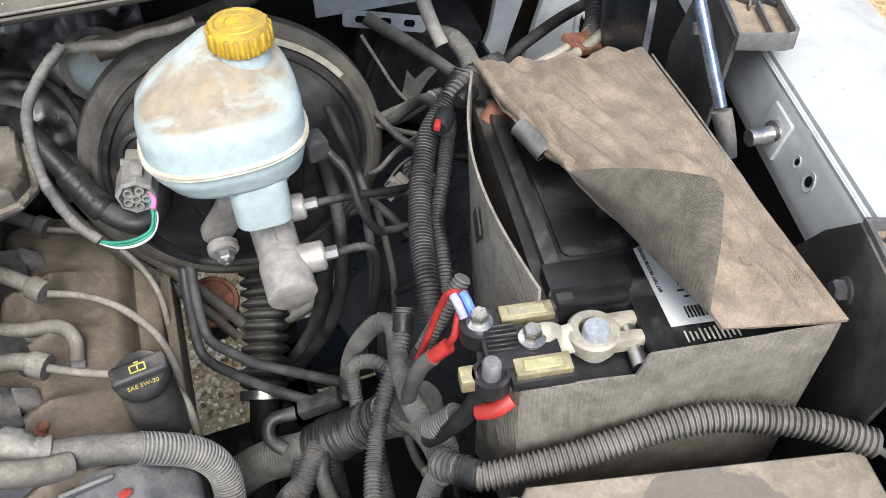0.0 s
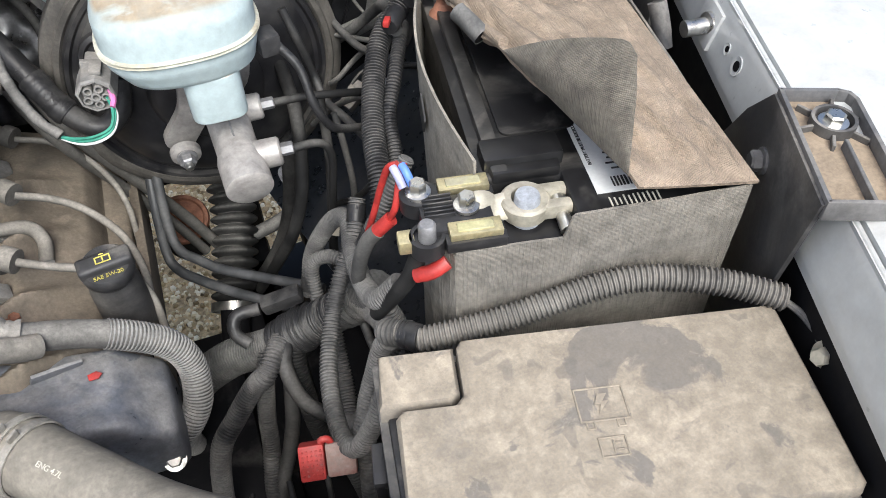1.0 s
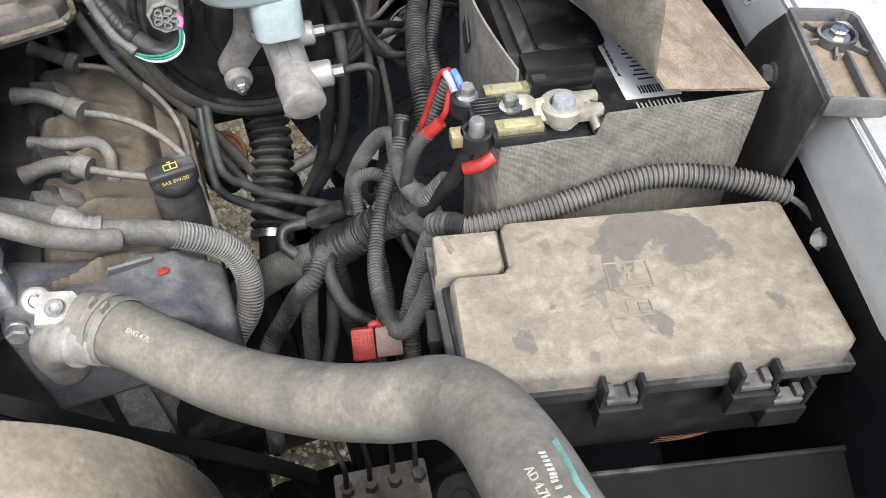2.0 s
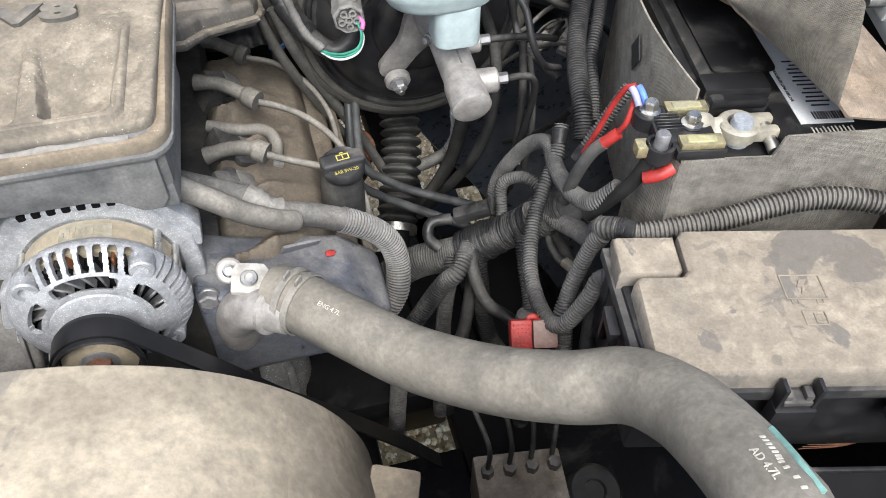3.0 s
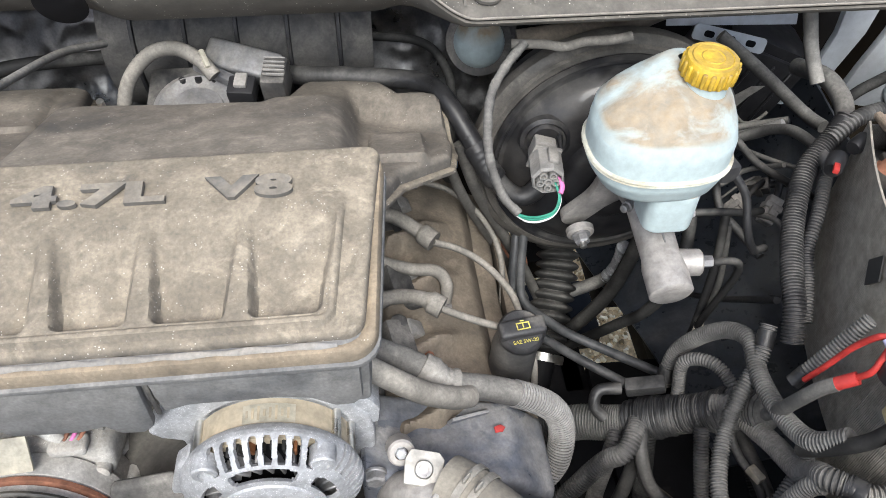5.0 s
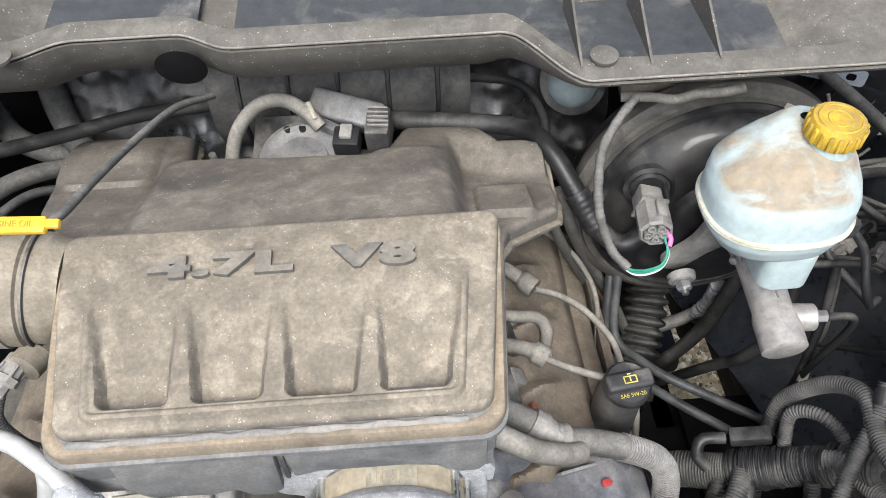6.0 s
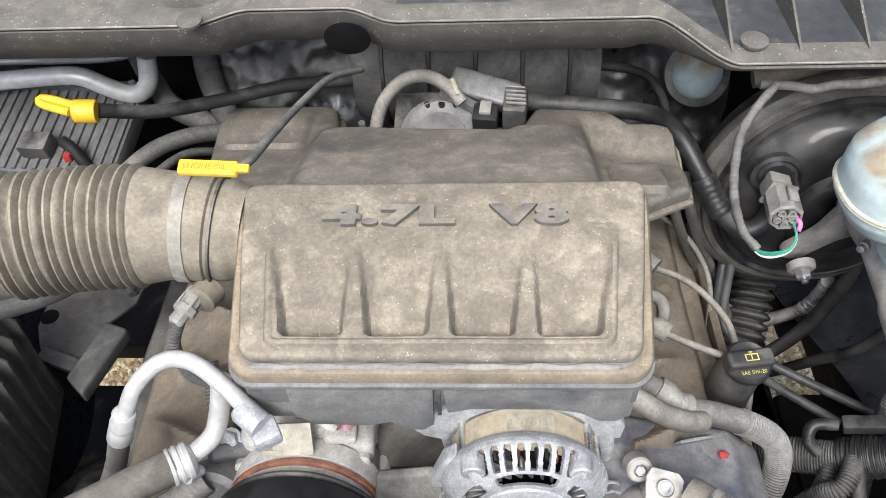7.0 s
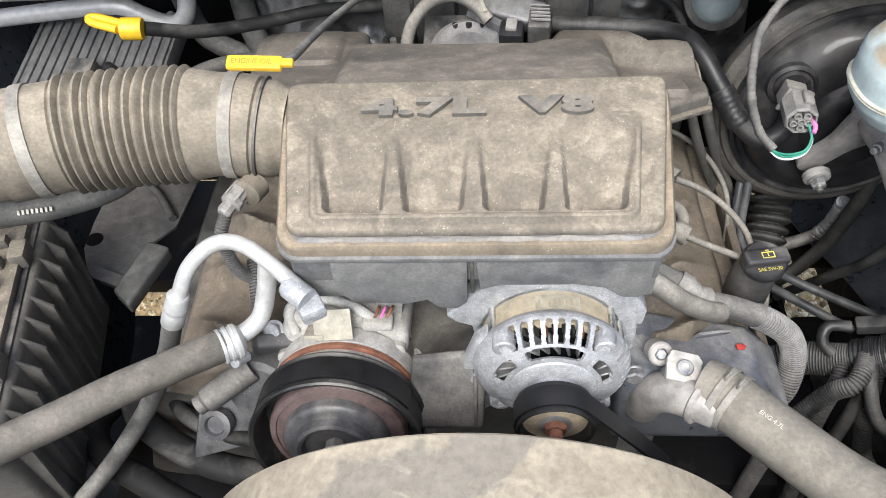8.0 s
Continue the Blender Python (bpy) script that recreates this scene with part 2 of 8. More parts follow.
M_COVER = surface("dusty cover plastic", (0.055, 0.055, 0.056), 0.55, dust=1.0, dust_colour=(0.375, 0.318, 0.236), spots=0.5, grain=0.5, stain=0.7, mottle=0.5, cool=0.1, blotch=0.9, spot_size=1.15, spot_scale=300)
# Cover plastic with a darker dust colour, for the rear panel.
M_COVER_BACK = surface("darker dusted cover plastic", (0.06, 0.06, 0.06), 0.55, dust=0.95, dust_colour=(0.27, 0.235, 0.19), spots=0.4, grain=0.5, stain=0.6, mottle=0.45, cool=0.1, blotch=0.7)
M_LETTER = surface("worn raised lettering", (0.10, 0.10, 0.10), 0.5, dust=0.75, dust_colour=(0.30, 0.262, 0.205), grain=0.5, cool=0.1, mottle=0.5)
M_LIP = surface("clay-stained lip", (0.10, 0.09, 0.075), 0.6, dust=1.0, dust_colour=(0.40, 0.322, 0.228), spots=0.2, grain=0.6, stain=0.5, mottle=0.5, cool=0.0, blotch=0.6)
M_PLASTIC = surface("dusty black plastic", (0.035, 0.035, 0.037), 0.5, dust=0.55)
M_PLASTIC_CLEAN = surface("black plastic", (0.022, 0.022, 0.024), 0.42, dust=0.15)
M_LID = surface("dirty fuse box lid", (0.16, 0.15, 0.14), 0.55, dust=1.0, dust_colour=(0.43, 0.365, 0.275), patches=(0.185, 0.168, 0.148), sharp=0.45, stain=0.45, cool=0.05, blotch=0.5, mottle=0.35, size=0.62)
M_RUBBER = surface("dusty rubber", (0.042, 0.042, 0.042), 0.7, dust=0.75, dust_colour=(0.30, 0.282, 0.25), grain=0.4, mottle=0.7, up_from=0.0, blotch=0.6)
M_RUBBER_DARK = surface("black rubber", (0.016, 0.016, 0.016), 0.65, dust=0.3, dust_colour=(0.22, 0.21, 0.19), spec=0.3)
M_CONDUIT = surface("dusty convoluted tubing", (0.034, 0.034, 0.034), 0.55, dust=0.66, dust_colour=(0.235, 0.228, 0.212), mottle=0.8, up_from=0.0)
M_CONDUIT_PALE = surface("pale dusty tubing", (0.10, 0.10, 0.10), 0.6, dust=0.9, dust_colour=(0.40, 0.39, 0.37))
M_CONDUIT_DARK = surface("dark convoluted tubing", (0.024, 0.024, 0.026), 0.45, dust=0.6, dust_colour=(0.22, 0.21, 0.195), mottle=0.7)
M_TAPE = surface("taped loom", (0.020, 0.020, 0.021), 0.42, dust=0.4, dust_colour=(0.17, 0.162, 0.148), grain=1.2, mottle=0.8)
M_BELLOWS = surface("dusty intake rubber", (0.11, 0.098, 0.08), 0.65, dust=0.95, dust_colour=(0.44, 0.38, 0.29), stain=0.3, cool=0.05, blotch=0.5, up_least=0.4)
M_ALU = surface("oxidised aluminium", (0.42, 0.43, 0.445), 0.48, metal=0.25, spots=1.0, grain=1.2, vary=0.22, dust=0.06, spot_colour=(0.78, 0.79, 0.80), mottle=0.7, spot_scale=520, spot_size=2.0)
M_ALU_DARK = surface("dull cast aluminium", (0.33, 0.33, 0.34), 0.5, metal=0.6, grain=0.4, dust=0.45)
M_ALU_SPECK = surface("speckled dull casting", (0.26, 0.255, 0.25), 0.55, metal=0.25, spots=0.9, grain=0.8, vary=0.25, dust=0.3, spot_colour=(0.80, 0.77, 0.70), spot_scale=300, spot_size=1.9)
M_CAST = surface("grey cast cylinder", (0.40, 0.38, 0.36), 0.5, metal=0.25, grain=0.4, dust=0.3, mottle=0.4)
M_STEEL = surface("zinc steel", (0.60, 0.59, 0.56), 0.3, metal=0.95, grain=0.15, dust=0.2, mottle=0.25)
M_TUBE = surface("bare aluminium tube", (0.56, 0.56, 0.55), 0.42, metal=0.3, grain=0.2, dust=0.25, dust_colour=(0.46, 0.45, 0.42), mottle=0.3, vary=0.15)
M_BRASS = surface("dull brass plate", (0.62, 0.55, 0.34), 0.42, metal=0.8, grain=0.2, dust=0.2)
M_LEAD = surface("dusty lead clamp", (0.46, 0.43, 0.35), 0.55, metal=0.3, grain=0.35, dust=0.4, mottle=0.4)
M_WHITE = surface("white vehicle paint", (0.56, 0.58, 0.575), 0.32, coat=0.5, vary=0.05, grain=0.03, dust=0.35, dust_colour=(0.46, 0.44, 0.40), mottle=0.12)
M_RES = surface("milky reservoir plastic", (0.455, 0.545, 0.555), 0.42, vary=0.10, grain=0.12, dust=0.72, dust_colour=(0.34, 0.24, 0.135), stain=0.25, subsurface=0.2, up_from=0.40, up_to=0.72, up_least=0.0, mottle=0.15, cool=0.0, blotch=0.6, rub=0.0, size=0.62)
M_YELLOW_DIRTY = surface("dirty yellow cap", (0.55, 0.36, 0.03), 0.5, dust=0.6, dust_colour=(0.26, 0.18, 0.06), grain=0.4, vary=0.25)
M_YELLOW = surface("yellow plastic", (0.80, 0.49, 0.03), 0.42, vary=0.08, mottle=0.25)
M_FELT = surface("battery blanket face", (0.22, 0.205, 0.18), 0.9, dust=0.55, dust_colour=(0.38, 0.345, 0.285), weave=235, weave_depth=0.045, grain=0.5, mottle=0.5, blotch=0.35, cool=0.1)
# Paler copy of the blanket face: light on the side panel, put into colour.
M_FELT_SIDE = surface("lightened battery blanket side", (0.30, 0.278, 0.24), 0.9, dust=0.5, dust_colour=(0.48, 0.43, 0.355), weave=235, weave_depth=0.08, grain=0.8, mottle=0.7, blotch=0.5, cool=0.1)
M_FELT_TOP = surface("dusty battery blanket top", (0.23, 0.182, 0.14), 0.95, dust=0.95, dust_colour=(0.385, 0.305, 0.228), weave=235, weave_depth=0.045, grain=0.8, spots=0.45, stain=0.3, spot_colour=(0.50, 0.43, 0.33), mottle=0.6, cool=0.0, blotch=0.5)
M_FELT_BACK = surface("battery blanket lining", (0.165, 0.15, 0.125), 0.9, weave=240, weave_depth=0.07, grain=0.6, mottle=0.8)
M_BLACKBAT = surface("battery case", (0.012, 0.012, 0.013), 0.4, dust=0.18, mottle=0.25)
M_BOOSTER = surface("black booster shell", (0.016, 0.016, 0.018), 0.38, dust=0.42, dust_colour=(0.15, 0.138, 0.12), up_from=-0.35, coat=0.25, mottle=0.25)
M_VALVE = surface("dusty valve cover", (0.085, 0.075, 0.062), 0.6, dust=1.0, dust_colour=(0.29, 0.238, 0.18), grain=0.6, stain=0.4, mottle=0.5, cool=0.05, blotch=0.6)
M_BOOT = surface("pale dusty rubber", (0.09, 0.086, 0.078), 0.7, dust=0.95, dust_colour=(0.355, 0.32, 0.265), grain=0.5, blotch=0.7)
M_TIMING = surface("oily timing cover", (0.13, 0.14, 0.165), 0.3, metal=0.1, dust=0.5, dust_colour=(0.42, 0.40, 0.37), patches=(0.12, 0.13, 0.155), sharp=1.0, stain=0.2, blotch=0.5)
M_RED = surface("red plastic", (0.42, 0.035, 0.03), 0.5, dust=0.2)
M_GREEN = surface("green wire", (0.05, 0.30, 0.21), 0.4, mottle=0.2)
M_BLUE = surface("blue sleeve", (0.12, 0.25, 0.62), 0.4, mottle=0.2)
M_PINK = surface("pink wire", (0.7, 0.2, 0.45), 0.4, mottle=0.2)
M_LABEL = surface("white label", (0.78, 0.79, 0.78), 0.5, vary=0.04, dust=0.1, mottle=0.2)
M_INK = surface("black ink", (0.03, 0.03, 0.03), 0.5, mottle=0.2)
M_PRINT = surface("pale print", (0.56, 0.54, 0.47), 0.6, mottle=0.6)
M_YPRINT = surface("yellow print", (0.50, 0.44, 0.10), 0.6, mottle=0.6)
M_TEAL = surface("teal stripe", (0.22, 0.42, 0.38), 0.6)
M_GREY_PLUG = surface("grey connector", (0.27, 0.26, 0.245), 0.55, dust=0.35)
M_BELT = surface("ribbed belt", (0.014, 0.014, 0.015), 0.42, spec=0.5, mottle=0.2)
M_PULLEY = surface("black pulley", (0.05, 0.05, 0.05), 0.4, metal=0.6, dust=0.2)
M_RUST = surface("rusty steel", (0.30, 0.14, 0.09), 0.7, metal=0.3, vary=0.4)
M_RUST_RED = surface("rusty clutch plate", (0.155, 0.112, 0.108), 0.55, metal=0.3, vary=0.3, dust=0.2)
M_COPPER = surface("alternator windings", (0.30, 0.13, 0.06), 0.4, metal=0.6)
M_TAN = surface("tan stator band", (0.47, 0.40, 0.29), 0.55, dust=0.3, cool=0.0, mottle=0.3)
M_FOIL = surface("foil heat shield", (0.20, 0.20, 0.205), 0.26, metal=0.85, grain=0.4, dust=0.6, dust_colour=(0.16, 0.15, 0.14))
M_FLANGE = surface("pale dusty alloy", (0.52, 0.50, 0.46), 0.55, metal=0.2, dust=0.4, dust_colour=(0.46, 0.43, 0.38), mottle=0.4)
M_LILAC = surface("lilac sleeve", (0.42, 0.42, 0.62), 0.45, dust=0.2)
M_CLAMP = surface("dusty steel band", (0.36, 0.345, 0.31), 0.55, metal=0.4, grain=0.4, dust=0.6, dust_colour=(0.38, 0.34, 0.28))
# Near-black with weak gloss: the deep bay's shade is put into the colour.
M_DARK = surface("near-black deep bay colour", (0.009, 0.009, 0.0105), 0.65, dust=0.12, dust_colour=(0.12, 0.115, 0.105), mottle=0.25, spec=0.2)
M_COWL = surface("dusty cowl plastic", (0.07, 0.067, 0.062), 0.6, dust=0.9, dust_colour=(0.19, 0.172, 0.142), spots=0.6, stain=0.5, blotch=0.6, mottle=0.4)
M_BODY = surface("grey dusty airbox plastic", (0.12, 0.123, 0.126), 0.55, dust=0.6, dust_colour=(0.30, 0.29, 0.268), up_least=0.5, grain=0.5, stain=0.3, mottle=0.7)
M_WASH = surface("washed grey plastic", (0.17, 0.175, 0.18), 0.5, dust=0.75, dust_colour=(0.36, 0.32, 0.26), grain=0.5)
# Also laid over holes, slots and pockets, where black stands for shade.
M_MATT = surface("black moulding and hole shade", (0.006, 0.006, 0.007), 0.7, mottle=0.25, spec=0.15)
M_COWL_DARK = surface("dark blue-grey cowl plastic", (0.045, 0.05, 0.057), 0.45, dust=0.2)
M_PALE_STEEL = surface("pale painted steel", (0.52, 0.56, 0.60), 0.4, dust=0.25, mottle=0.15, vary=0.08)
M_STRUT = surface("strut rod", (0.22, 0.27, 0.36), 0.25, metal=0.9)
# Base raised: sunlight on the gravel is put into the colour.
M_GROUND = surface("gravelly ground", (0.50, 0.36, 0.19), 0.95, vary=0.5, grain=0.8)


def gravel_material():
    """Pebbles, each of its own tone from dark brown to pale straw; raised to stand for sunlight."""
    m = bpy.data.materials.new("mixed pebbles")
    m.use_nodes = True
    n, ln = m.node_tree.nodes, m.node_tree.links
    geo = n.new("ShaderNodeNewGeometry")
    ramp = n.new("ShaderNodeValToRGB")
    el = ramp.color_ramp.elements
    el[0].position, el[0].color = 0.0, (0.12, 0.08, 0.035, 1)
    el[1].position, el[1].color = 1.0, (0.95, 0.86, 0.66, 1)
    for pos, c in ((0.16, (0.46, 0.34, 0.17, 1)), (0.40, (0.72, 0.57, 0.34, 1)), (0.68, (0.88, 0.75, 0.50, 1))):
        e = el.new(pos)
        e.color = c
    ln.new(geo.outputs["Random Per Island"], ramp.inputs[0])
    nz = n.new("ShaderNodeTexNoise")
    nz.inputs["Scale"].default_value = 400
    bp = n.new("ShaderNodeBump")
    bp.inputs["Strength"].default_value = 0.4
    bp.inputs["Distance"].default_value = 0.002
    ln.new(nz.outputs["Fac"], bp.inputs["Height"])
    ln.new(bp.outputs[0], n["Principled BSDF"].inputs["Normal"])
    ln.new(ramp.outputs[0], n["Principled BSDF"].inputs["Base Color"])
    n["Principled BSDF"].inputs["Roughness"].default_value = 0.7
    return m


M_GRAVEL = gravel_material()

# ---- the ground and the truck's body round the bay ----
solo("ground", ([V((-40, -40, 0)), V((40, -40, 0)), V((40, 40, 0)), V((-40, 40, 0))], [(0, 1, 2, 3)]), M_GROUND,
     "pale brown gravel ground under the truck", "ground", kind="structure")


def gravel():
    rnd = random.Random(5)
    vs, fs = [], []
    for _ in range(21000):
        x, y = rnd.uniform(-1.7, 0.8), rnd.uniform(0.4, 1.7)
        r = rnd.uniform(0.003, 0.009)
        k = len(vs)
        a0 = rnd.uniform(0, 6.28)
        for i in range(5):
            a = a0 + i * 1.257
            q = r * rnd.uniform(0.7, 1.25)
            vs.append(V((x + q * math.cos(a), y + q * math.sin(a), 0.0)))
        for i in range(4):
            a = a0 + 0.4 + i * 1.571
            q = r * rnd.uniform(0.35, 0.7)
            vs.append(V((x + q * math.cos(a), y + q * math.sin(a), r * rnd.uniform(0.7, 1.2))))
        fs += [(k + 5, k + 6, k + 7, k + 8)]
        for i in range(5):
            j = (i + 1) % 5
            fs.append((k + i, k + j, k + 5 + min(3, i)))
            if i < 3:
                fs.append((k + j, k + 5 + i + 1, k + 5 + i))
        fs.append((k + 4, k + 8, k + 7))
        fs.append((k + 0, k + 5, k + 8))
    return vs, fs


solo("gravel", gravel(), M_GRAVEL, "loose tan and brown pebbles lying on the ground", "gravel", kind="stuff", smooth=0)

# Dark base puts the shadow of the gaps round head and block into colour.
M_HEAD = surface("shadow-dark dusty casting", (0.05, 0.048, 0.045), 0.6, dust=0.5, dust_colour=(0.20, 0.18, 0.15))
M_LINER = surface("black wheel liner", (0.028, 0.033, 0.042), 0.30, dust=0.25, dust_colour=(0.12, 0.12, 0.125))
# right front wing: it spreads outwards to the rear; folded inner face, drip groove and broad white top
wing_profile = [(0.432, 1.070), (0.4195, 1.074), (0.4190, 1.084), (0.4240, 1.108), (0.4290, 1.126), (0.4325, 1.1325), (0.4345, 1.1335), (0.4350, 1.1255), (0.4372, 1.1255), (0.4378, 1.1345),
                (0.472, 1.143), (0.530, 1.142), (0.582, 1.126), (0.612, 1.088), (0.625, 1.03), (0.629, 0.84)]


def spread(y):
    """How far out the wing's line lies at y, against its place beside the strut."""
    return 0.33 * (y - 0.338) if y > 0 else -0.1115 + 0.08 * y


def wing(u, v):
    s = u * (len(wing_profile) - 1)
    i = min(int(s), len(wing_profile) - 2)
    a, b = wing_profile[i], wing_profile[i + 1]
    x, z = a[0] + (b[0] - a[0]) * (s - i), a[1] + (b[1] - a[1]) * (s - i)
    y = -0.55 + 1.5 * v
    return V((x + spread(y), y, z - 0.035 * max(0.0, 0.25 - y)))


solo("fender", sheet(wing, 60, 40, 0.004), M_WHITE, "white painted front wing with folded inner flange", "fender", kind="structure")
# Sheet closing the gap below the flange; its near-black stands for shade.
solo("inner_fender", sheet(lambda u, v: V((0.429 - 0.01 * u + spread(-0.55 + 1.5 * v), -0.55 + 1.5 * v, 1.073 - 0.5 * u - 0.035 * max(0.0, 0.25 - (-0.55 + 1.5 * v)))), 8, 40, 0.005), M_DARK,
     "near-black sheet standing for the void below the white flange", "inner fender", kind="structure")


def rear_channel(u, v):
    """Black inner panel beside the battery, standing between the strut and the firewall."""
    y = 0.545 + 0.17 * v
    return V((0.400 + 0.30 * (y - 0.545) + 0.012 * math.sin(7 * v) + 0.03 * u * u, y, 1.155 - 0.28 * u - 0.05 * step01(0.15, 0.0, v)))


solo("inner_fender", sheet(rear_channel, 16, 24, 0.006), M_LINER, "black inner wing liner beside the battery", "wheel liner", kind="structure")
liner = [(0.375, 0.94), (0.36, 0.86), (0.32, 0.80), (0.24, 0.765), (0.15, 0.75), (0.06, 0.735)]


def wheel_liner(u, v):
    """Black liner under the battery, falling away to the middle; its edge runs back and inwards."""
    s = u * (len(liner) - 1)
    i = min(int(s), len(liner) - 2)
    x = liner[i][0] + (liner[i + 1][0] - liner[i][0]) * (s - i)
    z = liner[i][1] + (liner[i + 1][1] - liner[i][1]) * (s - i)
    y = 0.40 + 0.62 * v
    return V((x + 0.07 * u * u * (1 - v * 1.6), y, z - 0.10 * v * u + 0.008 * math.sin(9 * v + 5 * u)))


solo("inner_fender", sheet(wheel_liner, 40, 40, 0.004), M_LINER, "glossy black wheel liner below the battery", "wheel liner", kind="structure")


def left_liner(u, v):
    y = -0.6 + 1.9 * v
    return V((-1.055 - 0.185 * u + 0.02 * math.sin(y * 14) * (1 - u), y, 0.60 + 0.52 * u + 0.02 * math.sin(y * 9 + 3 * u)))


solo("inner_fender", sheet(left_liner, 30, 80, 0.006), M_LINER, "dark inner wing panel on the far side of the engine", "inner fender", kind="structure")
solo("fender", sheet(lambda u, v: V((-1.24 - 0.30 * u, -0.6 + 1.9 * v, 1.125 + 0.03 * math.sin(3.1 * u))), 10, 6, 0.004), M_WHITE,
     "white painted front wing", "fender", kind="structure")
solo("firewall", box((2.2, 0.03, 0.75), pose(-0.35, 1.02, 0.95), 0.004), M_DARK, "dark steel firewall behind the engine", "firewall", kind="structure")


def crumpled(u, v):
    x, z = -0.80 + 0.74 * u, 0.84 + 0.36 * v
    n = noise.noise(V((x * 11, z * 14, 3))) * 0.022 + abs(noise.noise(V((x * 34, z * 22, 7)))) * 0.010 + noise.noise(V((x * 70, z * 60, 9))) * 0.002
    return V((x, 0.885 + 0.085 * v + n, z))


solo("heat_shield", sheet(crumpled, 180, 90, 0.001), M_FOIL, "crumpled silver foil insulation on the firewall", "insulation", kind="structure", smooth=60)
dome = thing("vent_dome", (-0.12, 0.90, 0.98), "pale blue-white plastic dome on the firewall", "vent")
part("dome", lathe([(0.034, -0.02), (0.034, -0.004), (0.028, 0.008), (0.016, 0.016), (0.004, 0.018)], (-0.12, 0.878, 1.03), (0, -0.8, 0.6), 32), M_RES, dome)
part("collar", lathe([(0.034, -0.016), (0.044, -0.014), (0.044, -0.006), (0.034, -0.004)], (-0.12, 0.878, 1.03), (0, -0.8, 0.6), 32, True), M_PLASTIC, dome)
# Both stay out of view; added to block front light from the low bay.
solo("radiator_support", box((1.7, 0.04, 0.68), pose(-0.45, -0.30, 0.75), 0.01), M_DARK, "unseen dark radiator support panel that blocks light from the front", "support", kind="structure")
solo("radiator", box((0.86, 0.05, 0.58), pose(-0.45, -0.17, 0.72), 0.01), M_DARK, "unseen dark radiator core that blocks light from the front", "radiator")
solo("hood", sheet(lambda u, v: V((-1.25 + 1.8 * u, 1.02 - 0.05 * math.sin(v * 3.1) - 0.10 * v, 1.28 + 1.1 * v)), 12, 12, 0.02), M_WHITE,
     "raised white bonnet above the windscreen cowl", "bonnet", kind="structure")
# Plates added to close the bay floor and darken what lies below.
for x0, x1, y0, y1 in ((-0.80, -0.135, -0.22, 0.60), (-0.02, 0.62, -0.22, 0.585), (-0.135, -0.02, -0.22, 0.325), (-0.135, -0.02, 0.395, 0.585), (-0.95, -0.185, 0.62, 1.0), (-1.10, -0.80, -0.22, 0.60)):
    solo("crossmember", box((x1 - x0, y1 - y0, 0.06), pose((x0 + x1) / 2, (y0 + y1) / 2, 0.47), 0.01), M_DARK, "added near-black plate closing the bay floor", "crossmember", kind="structure")
# Added blocks that hide the gravel and keep the low bay dark.
solo("frame_bracket", box((0.20, 0.27, 0.04), pose(-1.02, 0.90, 0.53), 0.01), M_DARK, "added near-black block behind the far valve cover", "frame", kind="structure")
solo("frame_bracket", box((0.12, 0.22, 0.04), pose(-0.945, 0.78, 0.53), 0.01), M_DARK, "added near-black block beside the far valve cover", "frame", kind="structure")
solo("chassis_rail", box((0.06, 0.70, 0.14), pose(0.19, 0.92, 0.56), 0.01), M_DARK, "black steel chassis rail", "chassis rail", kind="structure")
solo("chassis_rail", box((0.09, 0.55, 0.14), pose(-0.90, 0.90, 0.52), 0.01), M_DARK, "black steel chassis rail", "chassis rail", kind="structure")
# More added blocks; the gaps between them leave the gravel in view.
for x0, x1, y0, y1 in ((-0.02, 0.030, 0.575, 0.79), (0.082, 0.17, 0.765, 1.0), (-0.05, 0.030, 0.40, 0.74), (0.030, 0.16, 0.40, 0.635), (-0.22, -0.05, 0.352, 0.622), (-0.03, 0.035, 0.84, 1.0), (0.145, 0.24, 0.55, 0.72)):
    solo("frame_bracket", box((x1 - x0, y1 - y0, 0.05), pose((x0 + x1) / 2, (y0 + y1) / 2, 0.595), 0.012), M_DARK, "added near-black block low beside the steering shaft", "frame", kind="structure")
solo("frame_bracket", box((0.20, 0.135, 0.04), pose(-1.03, 0.622, 0.53), 0.01), M_DARK, "added near-black block beside the far valve cover", "frame", kind="structure")
pipe_end = thing("exhaust_joint", (-0.075, 0.77, 0.68), "dark pipe end with a rusty rim under the booster", "pipe")
part("pipe", lathe([(0.034, -0.09), (0.034, 0.0), (0.030, 0.002), (0.029, -0.08)], (-0.078, 0.775, 0.700), (0.05, -0.45, 0.88), 36), M_DARK, pipe_end)
part("rim", lathe([(0.029, 0.000), (0.031, 0.004), (0.036, 0.004), (0.038, -0.002), (0.035, -0.008)], (-0.078, 0.775, 0.700), (0.05, -0.45, 0.88), 36), M_RUST, pipe_end, "rusty rolled rim")
# Made-up block, placed only to cover ground that should stay dark.
solo("axle_beam", box((0.15, 0.15, 0.06), pose(0.10, 0.955, 0.30), 0.02), M_DARK, "added near-black block hiding the ground under the bay", "axle", kind="structure")
# Added block that shuts off the ground below the far valve cover.
solo("exhaust_shield", box((0.26, 0.72, 0.05), pose(-0.845, 0.66, 0.60, 0, -12, 0), 0.02), M_DARK, "added near-black block below the far valve cover", "heat shield", kind="structure")
solo("cylinder_head", box((0.22, 0.44, 0.24), pose(-0.775, 0.575, 0.71, 0, 18, 0), 0.02), M_HEAD, "dusty cylinder head below the far valve cover", "cylinder head")

